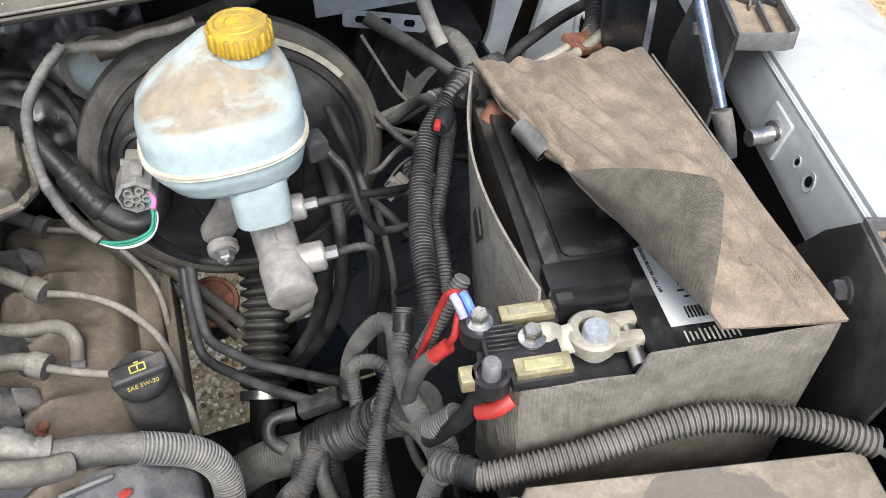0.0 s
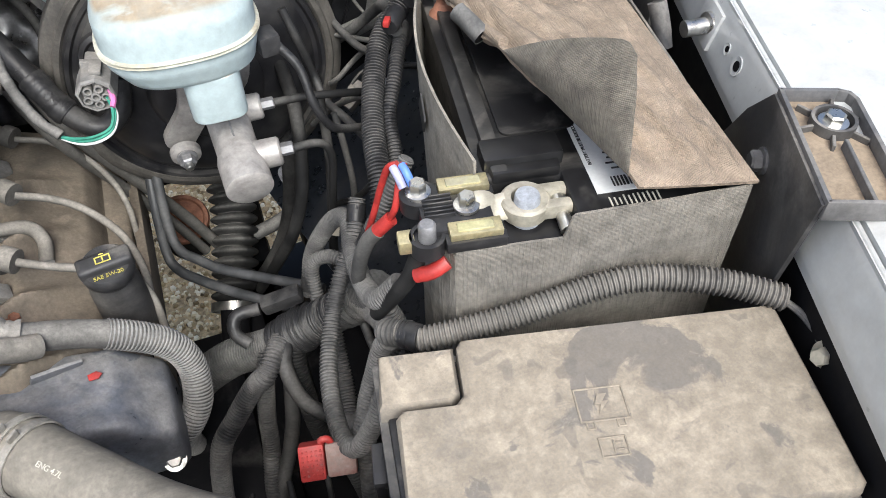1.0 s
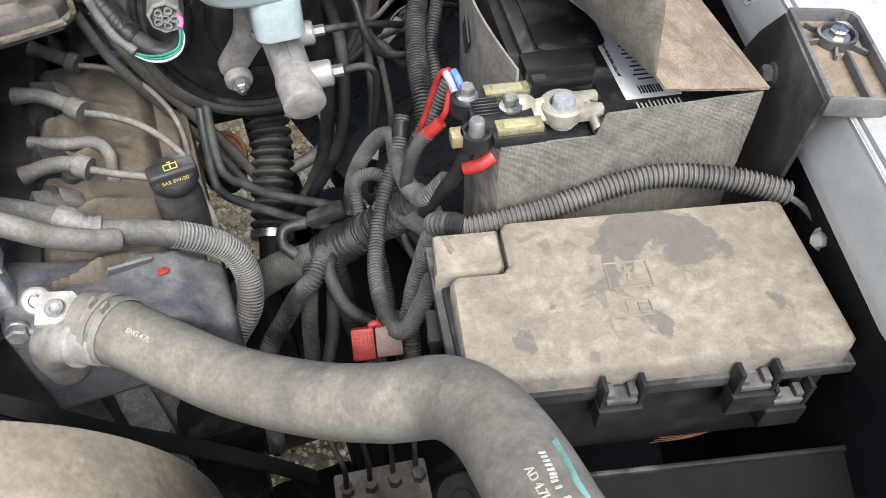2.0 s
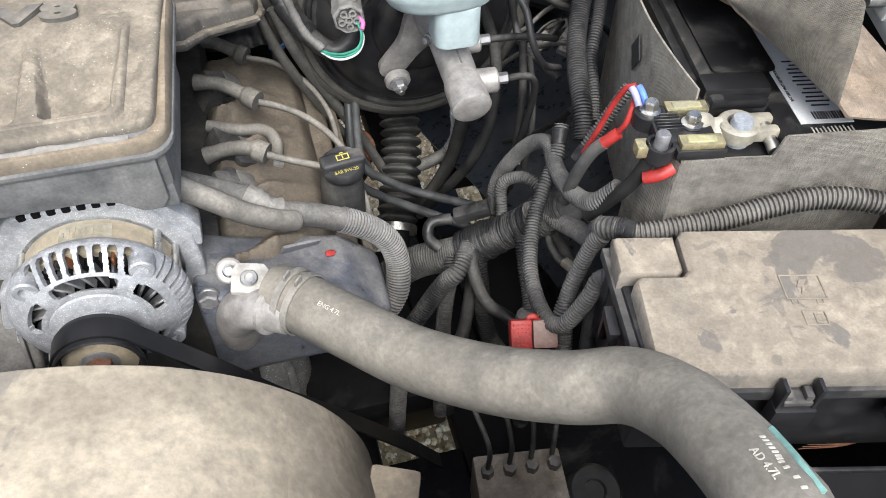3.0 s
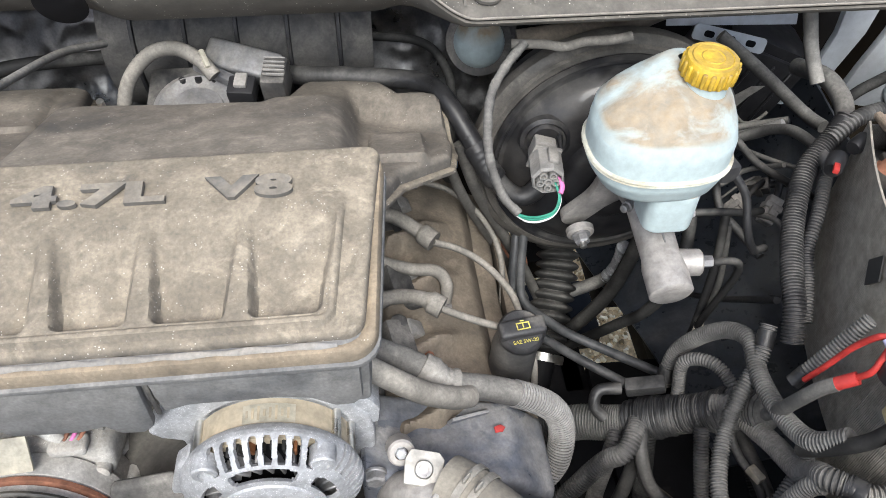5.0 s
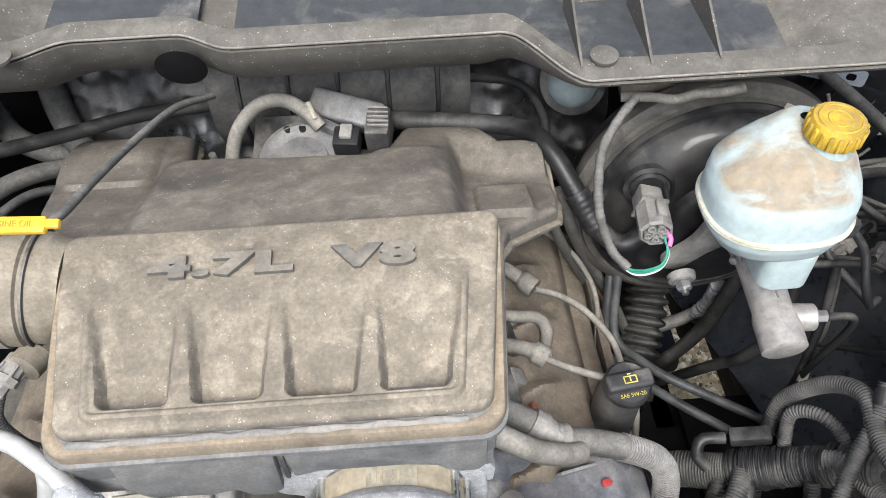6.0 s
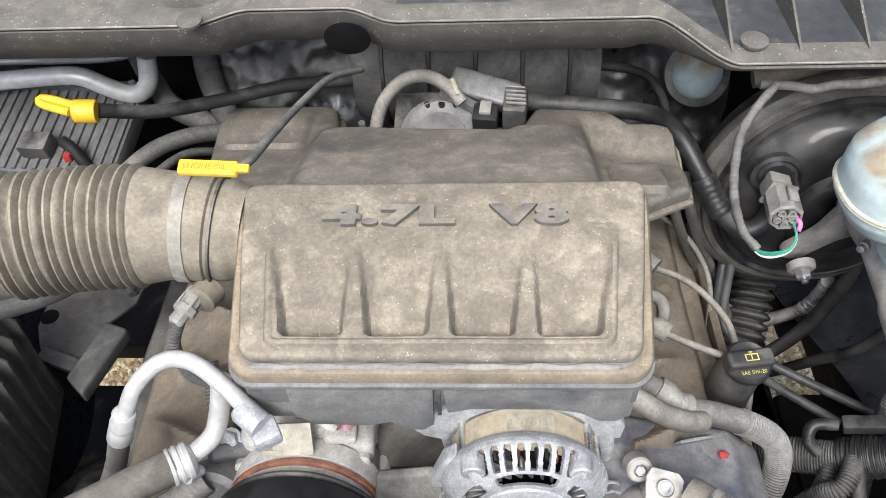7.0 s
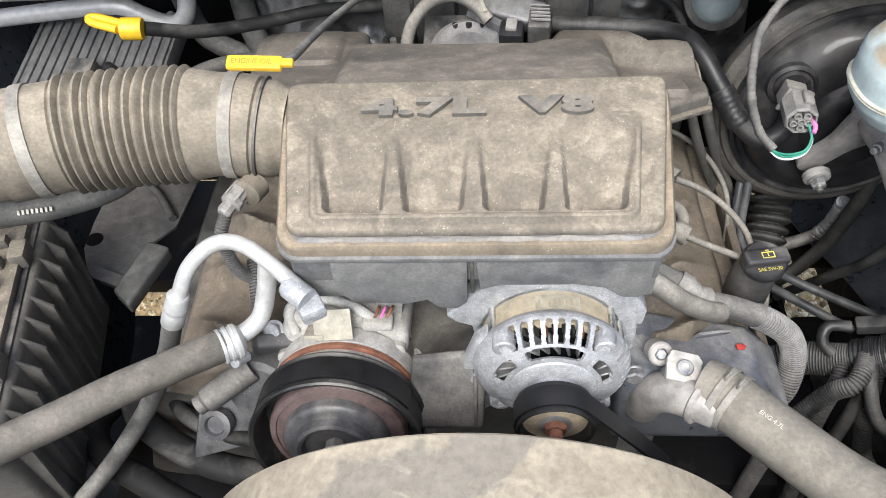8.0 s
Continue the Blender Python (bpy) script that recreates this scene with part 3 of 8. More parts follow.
# ---- engine cover with moulded pits and raised lettering ----
COVER_M = Matrix(((1, 0, 0, -0.455), (0, 1, 0, 0.34), (0, 0, 1, 1.118), (0, 0, 0, 1)))
CW, CL = 0.362, 0.193


def cover_base(y):
    return 0.008 + 0.031 * step01(-0.02, 0.20, y) + 0.004 * math.sin(min(1, y / CL) * math.pi)


def soft_box(x, y, hx, hy, r):
    """Signed distance to a rectangle with round corners."""
    qx, qy = abs(x) - hx + r, abs(y) - hy + r
    return math.hypot(max(qx, 0), max(qy, 0)) + min(max(qx, qy), 0) - r


def cover_top(x, y):
    """Height of the raised field; x across from the middle, y back from the front lip."""
    z = cover_base(y) + 0.0015 * noise.noise(V((x * 9, y * 9, 4)))
    fade = 1 - step01(0.105, 0.145, y)
    # bead that frames the pits, open towards the lettering
    e = soft_box(x, y - 0.132, 0.1500, 0.1105, 0.012)
    z += 0.0058 * (1 - step01(-0.0030, 0.0004, e)) * fade
    z -= 0.0028 * (1 - step01(-0.0085, -0.0060, e)) * fade
    # four pits, deep at the front, that run out towards the lettering
    for k in range(4):
        c = -0.1090 + 0.0732 * k
        half = 0.0278 + 0.0060 * step01(0.030, 0.115, y)
        d = soft_box(x - c, y - 0.140, half, 0.1075, 0.007)
        q = 1 - step01(-0.0062, 0.0010, d)
        q *= (1 - step01(0.020, 0.135, y)) ** 0.8
        z -= 0.0165 * q
    return z


def lip_top(x, y):
    """The flat lip round the raised field, with a washed groove at its foot; it drops away under the field."""
    d = soft_box(x, y - 0.105, 0.172, 0.090, 0.02)
    return cover_base(y) - 0.0065 - 0.0025 * math.exp(-((d - 0.002) / 0.0025) ** 2) - 0.05 * (1 - step01(-0.012, -0.006, d))


def panel(outline, height, drop, nx=150, ny=90, edge=0.006):
    """A moulded lid over an outline: height(x, y) inside, rounded over at the rim, with a skirt."""
    xs, ys = [p[0] for p in outline], [p[1] for p in outline]
    x0, x1, y0, y1 = min(xs), max(xs), min(ys), max(ys)

    def inside(x, y):
        c, n = False, len(outline)
        for i in range(n):
            (ax, ay), (bx, by) = outline[i], outline[i - 1]
            if (ay > y) != (by > y) and x < (bx - ax) * (y - ay) / (by - ay) + ax:
                c = not c
        return c

    def rim(x, y):
        best = 9.0
        for i in range(len(outline)):
            (ax, ay), (bx, by) = outline[i], outline[i - 1]
            dx, dy = bx - ax, by - ay
            t = min(1, max(0, ((x - ax) * dx + (y - ay) * dy) / max(1e-12, dx * dx + dy * dy)))
            best = min(best, math.hypot(x - ax - t * dx, y - ay - t * dy))
        return best

    bm = bmesh.new()
    f = bm.faces.new([bm.verts.new((x, y, 0)) for x, y in outline])
    for k in range(1, nx):
        bmesh.ops.bisect_plane(bm, geom=bm.verts[:] + bm.edges[:] + bm.faces[:], plane_co=(x0 + (x1 - x0) * k / nx, 0, 0), plane_no=(1, 0, 0))
    for k in range(1, ny):
        bmesh.ops.bisect_plane(bm, geom=bm.verts[:] + bm.edges[:] + bm.faces[:], plane_co=(0, y0 + (y1 - y0) * k / ny, 0), plane_no=(0, 1, 0))
    border = [e for e in bm.edges if len(e.link_faces) == 1]
    for v in bm.verts:
        d = rim(v.co.x, v.co.y)
        q = min(1, d / edge)
        v.co.z = height(v.co.x, v.co.y) - edge * (1 - math.sqrt(max(0, 1 - (1 - q) ** 2)))
    if f.normal.z < 0:
        bmesh.ops.reverse_faces(bm, faces=bm.faces[:])
    r = bmesh.ops.extrude_edge_only(bm, edges=border)
    for v in r["geom"]:
        if isinstance(v, bmesh.types.BMVert):
            v.co.z -= drop
    bmesh.ops.recalc_face_normals(bm, faces=bm.faces)
    return from_bm(bm)


def flared(g, front, back):
    """The cover's plan: narrower at the front lip than at the back."""
    return [V((v[0] * (front + (back - front) * v[1] / 0.185) + 0.0045, v[1], v[2])) for v in g[0]], g[1]


engine_cover = thing("engine_cover", (-0.455, 0.34, 1.0), "dust-covered moulded plastic engine cover with raised lettering", "engine cover")
part("front_panel", moved(flared(panel(rounded(0.344, 0.180, 0.014, 6, 0, 0.105), cover_top, 0.016, 200, 120, 0.005), 0.95, 1.09), COVER_M), M_COVER, engine_cover)
part("lip", moved(flared(panel(rounded(CW + 0.006, CL - 0.001, 0.022, 6, 0, CL / 2 + 0.0025), lip_top, 0.014, 150, 90, 0.004), 0.95, 1.035), COVER_M), M_LIP, engine_cover, "clay-brown dusty lip round the cover")
part("washed_groove", moved(sweep([(-0.150 + 0.01 * k, 0.0105 + 0.0005 * math.sin(1.9 * k), cover_base(0.0075) - 0.0064) for k in range(31)], 0.0030, 10, 0.006, True, lambda s, l: 0.0030 + 0.0007 * math.sin(s * 140), 0.5), COVER_M), M_WASH, engine_cover, "washed grey groove along the lip")
part("rim", moved(flared(prism(rounded(CW + 0.010, CL + 0.004, 0.022, 5, 0, CL / 2), -0.016, -0.009, pose(0, 0, 0, 9.0), 0.003), 0.95, 1.035), COVER_M), M_BODY, engine_cover)


part("airbox_body", moved(join(prism([(-0.164, 0.010), (0.173, 0.010), (0.180, 0.20), (-0.174, 0.20)], -0.054, 0.004, Matrix(), 0.006, 2),
                               prism([(-0.163, 0.011), (-0.006, 0.011), (-0.006, 0.085), (0.136, 0.085), (0.136, 0.011), (0.172, 0.011), (0.179, 0.199), (-0.173, 0.199)], -0.080, -0.050, Matrix(), 0.006, 2)), COVER_M), M_BODY, engine_cover)
part("front_flap", moved(prism([(-0.125, -0.012), (0.000, -0.012), (-0.002, -0.078), (-0.012, -0.088), (-0.030, -0.086), (-0.040, -0.074), (-0.060, -0.080), (-0.110, -0.078), (-0.125, -0.06)], -0.012, -0.003, pose(0, 0, 0, 90), 0.003), COVER_M), M_BODY, engine_cover)
part("front_flap", moved(prism([(0.006, -0.012), (0.165, -0.012), (0.165, -0.062), (0.158, -0.072), (0.142, -0.072), (0.124, -0.058), (0.100, -0.053), (0.030, -0.053), (0.010, -0.060)], -0.012, -0.004, pose(0, 0, 0, 90), 0.003), COVER_M), M_BODY, engine_cover)
part("flap_seam", moved(box((0.004, 0.004, 0.05), pose(0.003, 0.010, -0.045), 0.0015), COVER_M), M_PLASTIC, engine_cover)


def fit_words(text, width, height, m, depth):
    """Raised lettering of a given width and height, centred on the pose m."""
    g = words(text, 0.03, Matrix(), depth, 1.0, 1.12, 0.0019)
    xs, ys = [v[0] for v in g[0]], [v[1] for v in g[0]]
    cx, cy = (min(xs) + max(xs)) / 2, (min(ys) + max(ys)) / 2
    sx, sy = width / (max(xs) - min(xs)), height / (max(ys) - min(ys))
    return [m @ V(((v[0] - cx) * sx, (v[1] - cy) * sy, v[2])) for v in g[0]], g[1]


for text, x, w in (("4.7L", -0.0430, 0.120), ("V8", 0.0830, 0.071)):
    part("lettering", fit_words(text, w, 0.0225, COVER_M @ pose(x, 0.148, 0.0405, 9.0), 0.0022), M_LETTER, engine_cover, "raised moulded engine lettering")


REAR = [(-0.640, 0.530), (-0.690, 0.585), (-0.722, 0.640), (-0.738, 0.720), (-0.744, 0.800), (-0.736, 0.817), (-0.612, 0.813), (-0.598, 0.800), (-0.586, 0.735), (-0.572, 0.714), (-0.385, 0.697), (-0.371, 0.712),
        (-0.348, 0.785), (-0.334, 0.800), (-0.270, 0.798), (-0.258, 0.785), (-0.236, 0.738), (-0.205, 0.732), (-0.192, 0.720), (-0.184, 0.640), (-0.190, 0.606), (-0.215, 0.590), (-0.245, 0.568), (-0.262, 0.530)]


def rear_top(x, y):
    """The cover behind the raised field: a rounded hump in the middle, lower lobes beside it."""
    z = 1.127 - 0.36 * (y - 0.56)
    hump = -soft_box(x + 0.453, y - 0.615, 0.158, 0.110, 0.03)
    z += 0.011 * step01(-0.004, 0.022, hump)
    right = step01(-0.300, -0.278, x) * (1 - step01(0.715, 0.775, y + 0.6 * (x + 0.29)))
    z -= 0.032 * right
    z -= 0.012 * step01(-0.600, -0.622, x) * (1 - step01(0.70, 0.76, y))
    z += 0.009 * step01(-0.001, 0.006, -soft_box(x + 0.243, y - 0.625, 0.031, 0.034, 0.010))
    z += 0.006 * step01(-0.001, 0.006, -soft_box(x + 0.672, y - 0.742, 0.050, 0.055, 0.014))
    return z + 0.0015 * noise.noise(V((x * 12, y * 12, 6)))


def swollen(outline, grow):
    """The outline pushed out by a distance."""
    out = []
    for i, (x, y) in enumerate(outline):
        (ax, ay), (bx, by) = outline[i - 1], outline[(i + 1) % len(outline)]
        t = V((bx - ax, by - ay, 0)).normalized()
        out.append((x + t.y * -grow, y + t.x * grow))
    return out


part("rear_panel", panel(REAR, rear_top, 0.022, 150, 90, 0.008), M_COVER_BACK, engine_cover)
part("rear_lip", panel(swollen(REAR, 0.0065), lambda x, y: rear_top(x, y) - 0.018, 0.004, 130, 80, 0.003), M_COVER, engine_cover, "thin dusty flange round the rear lobes")

# ---- engine block under it ----
engine = thing("engine", (-0.45, 0.55, 0.45), "dusty cast engine block and heads below the cover", "engine")
part("block", box((0.36, 0.50, 0.40), pose(-0.45, 0.62, 0.70), 0.02), M_HEAD, engine)
part("intake_manifold", box((0.30, 0.36, 0.10), pose(-0.45, 0.60, 0.985), 0.03, 3), M_PLASTIC, engine)


def valve_cover(sign, x0):
    m = Matrix.Translation((x0, 0.575, 0.868)) @ pose(0, 0, 0, 0, sign * 25, 0)

    def height(x, y):
        x *= sign
        ridge = 1 - step01(0.030, 0.062, abs(x + 0.006))
        z = 0.016 * ridge
        for yy in (-0.16, -0.075, 0.01, 0.095):
            d = (y - yy) - 0.5 * (x + 0.03)
            z += 0.022 * math.exp(-(abs(d) / 0.013) ** 1.5) * step01(0.03, -0.05, x)
        z -= 0.004 * math.exp(-((x - 0.052) / 0.005) ** 2)
        return z + 0.0015 * noise.noise(V((x * 30, y * 30, 1))) + 0.006 * noise.noise(V((x * 14, y * 11, 5)))
    return moved(panel(rounded(0.165, 0.43, 0.02), height, 0.055, 60, 110, 0.010), m)


part("valve_cover", valve_cover(1, -0.192), M_VALVE, engine, "dust-covered valve cover")
part("valve_cover", valve_cover(-1, -0.775), M_VALVE, engine, "dust-covered valve cover")
part("flange", box((0.012, 0.42, 0.05), pose(-0.112, 0.575, 0.815, 0, 0, 0), 0.004), M_VALVE, engine)
part("timing_cover", prism([(-0.30, 0.785), (-0.105, 0.785), (-0.105, 0.845), (-0.145, 0.885), (-0.235, 0.905), (-0.30, 0.93)], -0.43, -0.335, pose(0, 0, 0, 90), 0.012, 3), M_TIMING, engine, "oily grey timing cover")
part("cover_lug", box((0.045, 0.004, 0.014), pose(-0.19, 0.405, 0.899, 20, 18, 20), 0.0015), M_TIMING, engine)
part("lug", lathe([(0.010, 0), (0.010, 0.018), (0.006, 0.02)], (-0.251, 0.338, 0.925), (0, -0.6, 0.8), 16), M_ALU_DARK, engine)
part("bolt", bolt((-0.120, 0.338, 0.80), (0, -0.5, 0.86), 0.007, 0.006), M_STEEL, engine)
part("red_mark", prism([(-0.006, -0.003), (0.002, -0.0045), (0.007, -0.001), (0.003, 0.0035), (-0.005, 0.003)], 0, 0.0015, Matrix.Translation((-0.160, 0.392, 0.893)) @ pose(0, 0, 0, 10, 12, 20), 0.0004), M_RED, engine, "red paint dab")

oil_filler = thing("oil_filler", (-0.128, 0.49, 0.86), "black oil filler neck and cap with yellow marking", "oil cap")
part("neck", lathe([(0.026, -0.03), (0.025, 0.05), (0.021, 0.075)], (-0.130, 0.487, 0.855), (0.02, -0.05, 1), 24), M_PLASTIC, oil_filler)
cap_m = axis_frame((-0.127, 0.478, 0.930), (0.02, -0.15, 1))
part("cap", join(moved(lathe([(0.023, 0), (0.025, 0.004), (0.025, 0.012), (0.022, 0.016)], (0, 0, 0), (0, 0, 1), 28), cap_m),
                 moved(box((0.050, 0.020, 0.016), pose(0, 0, 0.016), 0.005, 3), cap_m)), M_PLASTIC, oil_filler)
part("marking", moved(join(words("SAE 5W-20", 0.0058, pose(0, -0.0150, 0.0172), 0.0003, 1.0), *[box((w, h, 0.0005), pose(x, y, 0.0243), 0) for x, y, w, h in ((0, -0.004, 0.013, 0.0012), (0, 0.003, 0.013, 0.0012), (-0.0065, -0.0005, 0.0012, 0.008), (0.0065, -0.0005, 0.0012, 0.008), (0, 0.0055, 0.004, 0.0012), (0.0, 0.0, 0.0012, 0.005))]), cap_m @ pose(0, 0, 0, 0, 0, 180) @ pose(0, 0, 0, 0, 0, 180)), M_YPRINT, oil_filler, "yellow oil symbol and grade")

# ---- alternator ----
ALT_A = V((0.0, -1.0, 0.04)).normalized()
ALT_C = V((-0.375, 0.331, 0.955))
alternator = thing("alternator", (-0.374, 0.36, 0.86), "oxidised silver alternator with slotted housing and belt pulley", "alternator")
PULLEY_M = axis_frame(ALT_C, ALT_A) @ Matrix.Scale(1.09, 4)
AM = axis_frame(ALT_C - ALT_A * 0.003, ALT_A) @ Matrix.Scale(1.13, 4)


def thicken(vs, fs, depth, m):
    """Give an open turned shell an inner skin and walls along its cut edges."""
    n = len(vs)
    inner = [V((v[0] * (1 - depth / 0.07), v[1] * (1 - depth / 0.07), v[2] - depth)) for v in vs]
    seen = {}
    for f in fs:
        for p, q in zip(f, f[1:] + f[:1]):
            seen[(p, q)] = True
    walls = [(q, p, p + n, q + n) for p, q in seen if (q, p) not in seen]
    return [m @ V(v) for v in list(vs) + inner], list(fs) + [tuple(reversed([i + n for i in f])) for f in fs] + walls


def shell_profile():
    """Radius, height and run along the front housing, from its rear edge over the shoulder to the hub."""
    turn = [(0.0672, -0.004), (0.0695, 0.0000), (0.0700, 0.0040), (0.0690, 0.0085), (0.0660, 0.0135), (0.0600, 0.0190), (0.0540, 0.0232), (0.0500, 0.0255), (0.0470, 0.0270), (0.0390, 0.0285), (0.0360, 0.0275)]
    out, run = [], 0.0
    for (r0, h0), (r1, h1) in zip(turn, turn[1:]):
        for k in range(4):
            f = k / 4
            out.append((r0 + (r1 - r0) * f, h0 + (h1 - h0) * f, run + math.hypot(r1 - r0, h1 - h0) * f))
        run += math.hypot(r1 - r0, h1 - h0)
    return out + [(*turn[-1], run)]


def slotted_shell(n=540):
    """Front housing: a row of upright round-ended slots over its shoulder, fins at one side, open windows nearer the hub."""
    prof = shell_profile()
    vs, fs = [], []
    for r, h, _ in prof:
        for k in range(n):
            w = 2 * math.pi * k / n
            vs.append(V((r * math.cos(w), r * math.sin(w), h)))
    for i in range(len(prof) - 1):
        r, run = prof[i][0], prof[i][2]
        for k in range(n):
            w = 2 * math.pi * (k + 0.5) / n
            x, y, a = r * math.cos(w), r * math.sin(w), math.degrees(w)
            u = x * (0.062 / r) ** 0.45
            slot = (u + 0.0400) / 0.0100
            hole = y > 0 and 0 <= slot < 8 and (abs(slot % 1 - 0.5) / 0.32) ** 4 + (abs(run - 0.0215) / 0.0112) ** 4 < 1
            fin = (a < 34 or a > 306) and 0.005 < run < 0.026 and (a % 8.0) < 3.4
            edge = (run - 0.0405) / 0.0050
            inner = any(abs(a - c) < half and ((a - c) / half) ** 6 + edge ** 4 < 1 for c, half in ((90, 30), (25, 20), (155, 20), (225, 20), (315, 20)))
            if not (hole or fin or inner):
                k2 = (k + 1) % n
                fs.append((i * n + k, i * n + k2, (i + 1) * n + k2, (i + 1) * n + k))
    return thicken(vs, fs, 0.0035, AM)


part("front_housing", slotted_shell(), M_ALU, alternator)
flange_plate = [(-0.095, 0.026), (-0.072, 0.052), (-0.050, 0.0745), (-0.038, 0.0765), (0.0, 0.0778), (0.036, 0.0765), (0.052, 0.066), (0.066, 0.040), (0.078, 0.026), (0.080, 0.000), (0.080, -0.022), (0.070, -0.050), (0.045, -0.068), (-0.055, -0.068), (-0.066, -0.030), (-0.071, 0.010), (-0.086, 0.016)]
part("mounting_flange", moved(prism(flange_plate, -0.052, -0.030, Matrix(), 0.004, 3), AM), M_ALU, alternator)
part("flange_arm", moved(prism([(0.046, 0.058), (0.062, 0.034), (0.072, 0.012), (0.084, 0.010), (0.086, 0.030), (0.080, 0.042), (0.060, 0.066), (0.050, 0.070)], -0.056, -0.032, Matrix(), 0.003, 2), AM), M_ALU, alternator)
part("front_lug", moved(prism([(-0.056, 0.042), (-0.050, 0.004), (-0.052, -0.030), (-0.048, -0.066), (-0.070, -0.088), (-0.094, -0.086), (-0.094, -0.060), (-0.084, -0.020), (-0.068, 0.030)], -0.012, 0.004, Matrix(), 0.004, 3), AM), M_ALU, alternator)
part("lug_web", moved(prism([(-0.064, 0.010), (-0.060, 0.012), (-0.076, -0.046), (-0.081, -0.046)], -0.002, 0.010, Matrix(), 0.0015, 2), AM), M_ALU, alternator)
# Black patch just proud of the lug; its colour is the pocket's shade.
part("lug_pocket", moved(prism([(-0.064, -0.012), (-0.058, -0.030), (-0.071, -0.033)], 0.0041, 0.0046, Matrix(), 0), AM), M_MATT, alternator, "black patch for the shade in a cast pocket")
part("lug_boss", moved(lathe([(0.013, -0.02), (0.013, 0.006), (0.010, 0.008), (0.006, 0.008), (0.0055, 0.003)], (-0.078, -0.074, 0.002), (0, 0, 1), 24), AM), M_ALU, alternator)
part("lug_bolt", moved(bolt((0.078, -0.030, -0.010), (0, 0, 1), 0.008, 0.008, 1.2), AM), M_ALU_DARK, alternator)
for w in (46, 134, 222, 318):
    c, q = math.cos(radians(w)), math.sin(radians(w))
    part("boss", moved(lathe([(0.0105, -0.006), (0.0098, 0.0065), (0.0085, 0.0078), (0.0050, 0.0078), (0.0046, 0.003)], (0.0610 * c, 0.0610 * q, 0.0125), (0, 0, 1), 20), AM), M_ALU, alternator)
for k in range(24):
    part("fan_blade", moved(box((0.022, 0.0025, 0.010), Matrix.Rotation(radians(15 * k), 4, "Z") @ pose(0.042, 0, 0.012, 0, 0, 28), 0.0008, 1), AM), M_ALU_DARK, alternator)
part("hub", moved(lathe([(0.040, 0.024), (0.037, 0.030), (0.024, 0.034), (0.022, 0.042)], (0, 0, 0), (0, 0, 1), 32), AM), M_ALU, alternator)
part("rotor", moved(lathe([(0.056, -0.03), (0.054, 0.006), (0.02, 0.012)], (0, 0, 0), (0, 0, 1), 32), AM), M_MATT, alternator)
for k in range(44):
    w = 2 * math.pi * k / 44
    part("winding", moved(box((0.008, 0.0028, 0.020), Matrix.Rotation(w, 4, "Z") @ pose(0.0560, 0, 0.002, 0, 0, 25), 0.001, 1), AM), M_COPPER if k % 4 == 0 else M_RUBBER_DARK, alternator)
part("stator_band", moved(lathe([(0.0618, -0.034), (0.0618, 0.004)], (0, 0, 0), (0, 0, 1), 64), AM), M_TAN, alternator, "tan steel stator band")
part("stator_label", moved(sheet(lambda u, v: V((0.0624 * math.cos(radians(104 - 36 * u)), 0.0624 * math.sin(radians(104 - 36 * u)), -0.025 + 0.016 * v)), 16, 2, 0.0), AM), M_LEAD, alternator, "pale printed label on the stator band")
for k in range(8):
    w = 101 - 4.0 * k
    part("label_bar", moved(box((0.0006, 0.0018, 0.006 + 0.003 * (k % 3)), Matrix.Rotation(radians(w), 4, "Z") @ pose(0.0625, 0, -0.017), 0), AM), M_TAN, alternator)
part("rear_housing", moved(lathe([(0.0650, -0.030), (0.0680, -0.038), (0.0680, -0.060), (0.062, -0.075), (0.05, -0.082)], (0, 0, 0), (0, 0, 1), 64), AM), M_ALU, alternator)
# Black blocks on the flange stand in for the shade inside vent slots.
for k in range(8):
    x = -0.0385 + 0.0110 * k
    part("vent", moved(box((0.0062, 0.0060, 0.0095), pose(x, 0.0760 - 0.9 * x * x, -0.0330, 0, 0, -40 * x / 0.0385 * 0.2), 0.001, 1), AM), M_MATT, alternator, "black block for the shade in a vent slot")
for w in (35, 145, 15):
    part("through_bolt", moved(lathe([(0.0035, -0.045), (0.0035, 0.002)], (0.0635 * math.cos(radians(w)), 0.0635 * math.sin(radians(w)), 0), (0, 0, 1), 12), AM), M_STEEL, alternator)
pulley_profile = [(0.029, 0.040), (0.034, 0.042), (0.0345, 0.046)]
for k in range(6):
    pulley_profile += [(0.0328, 0.0480 + 0.0032 * k), (0.0338, 0.0496 + 0.0032 * k)]
pulley_profile += [(0.0345, 0.068), (0.0345, 0.071), (0.033, 0.072), (0.0305, 0.070), (0.0295, 0.062), (0.014, 0.060)]
pulley = part("pulley", moved(lathe(pulley_profile, (0, 0, 0), (0, 0, 1), 56), PULLEY_M), M_PULLEY, alternator, "black belt pulley")
part("pulley_web", moved(lathe([(0.0295, 0.0615), (0.026, 0.0625), (0.017, 0.0635), (0.013, 0.0665)], (0, 0, 0), (0, 0, 1), 48), PULLEY_M), M_TAN, pulley, "tan dusty pulley web")
part("washer", moved(lathe([(0.0150, 0.062), (0.0150, 0.0655), (0.013, 0.067)], (0, 0, 0), (0, 0, 1), 28), PULLEY_M), M_ALU_DARK, pulley)
part("nut", moved(lathe([(0.011, 0.062), (0.011, 0.070), (0.009, 0.072)], (0, 0, 0), (0, 0, 1), 6), PULLEY_M), M_RUST, pulley, "rusty pulley nut")
part("shaft", moved(lathe([(0.006, 0.070), (0.006, 0.079), (0.005, 0.080)], (0, 0, 0), (0, 0, 1), 20), PULLEY_M), M_RUST, pulley)

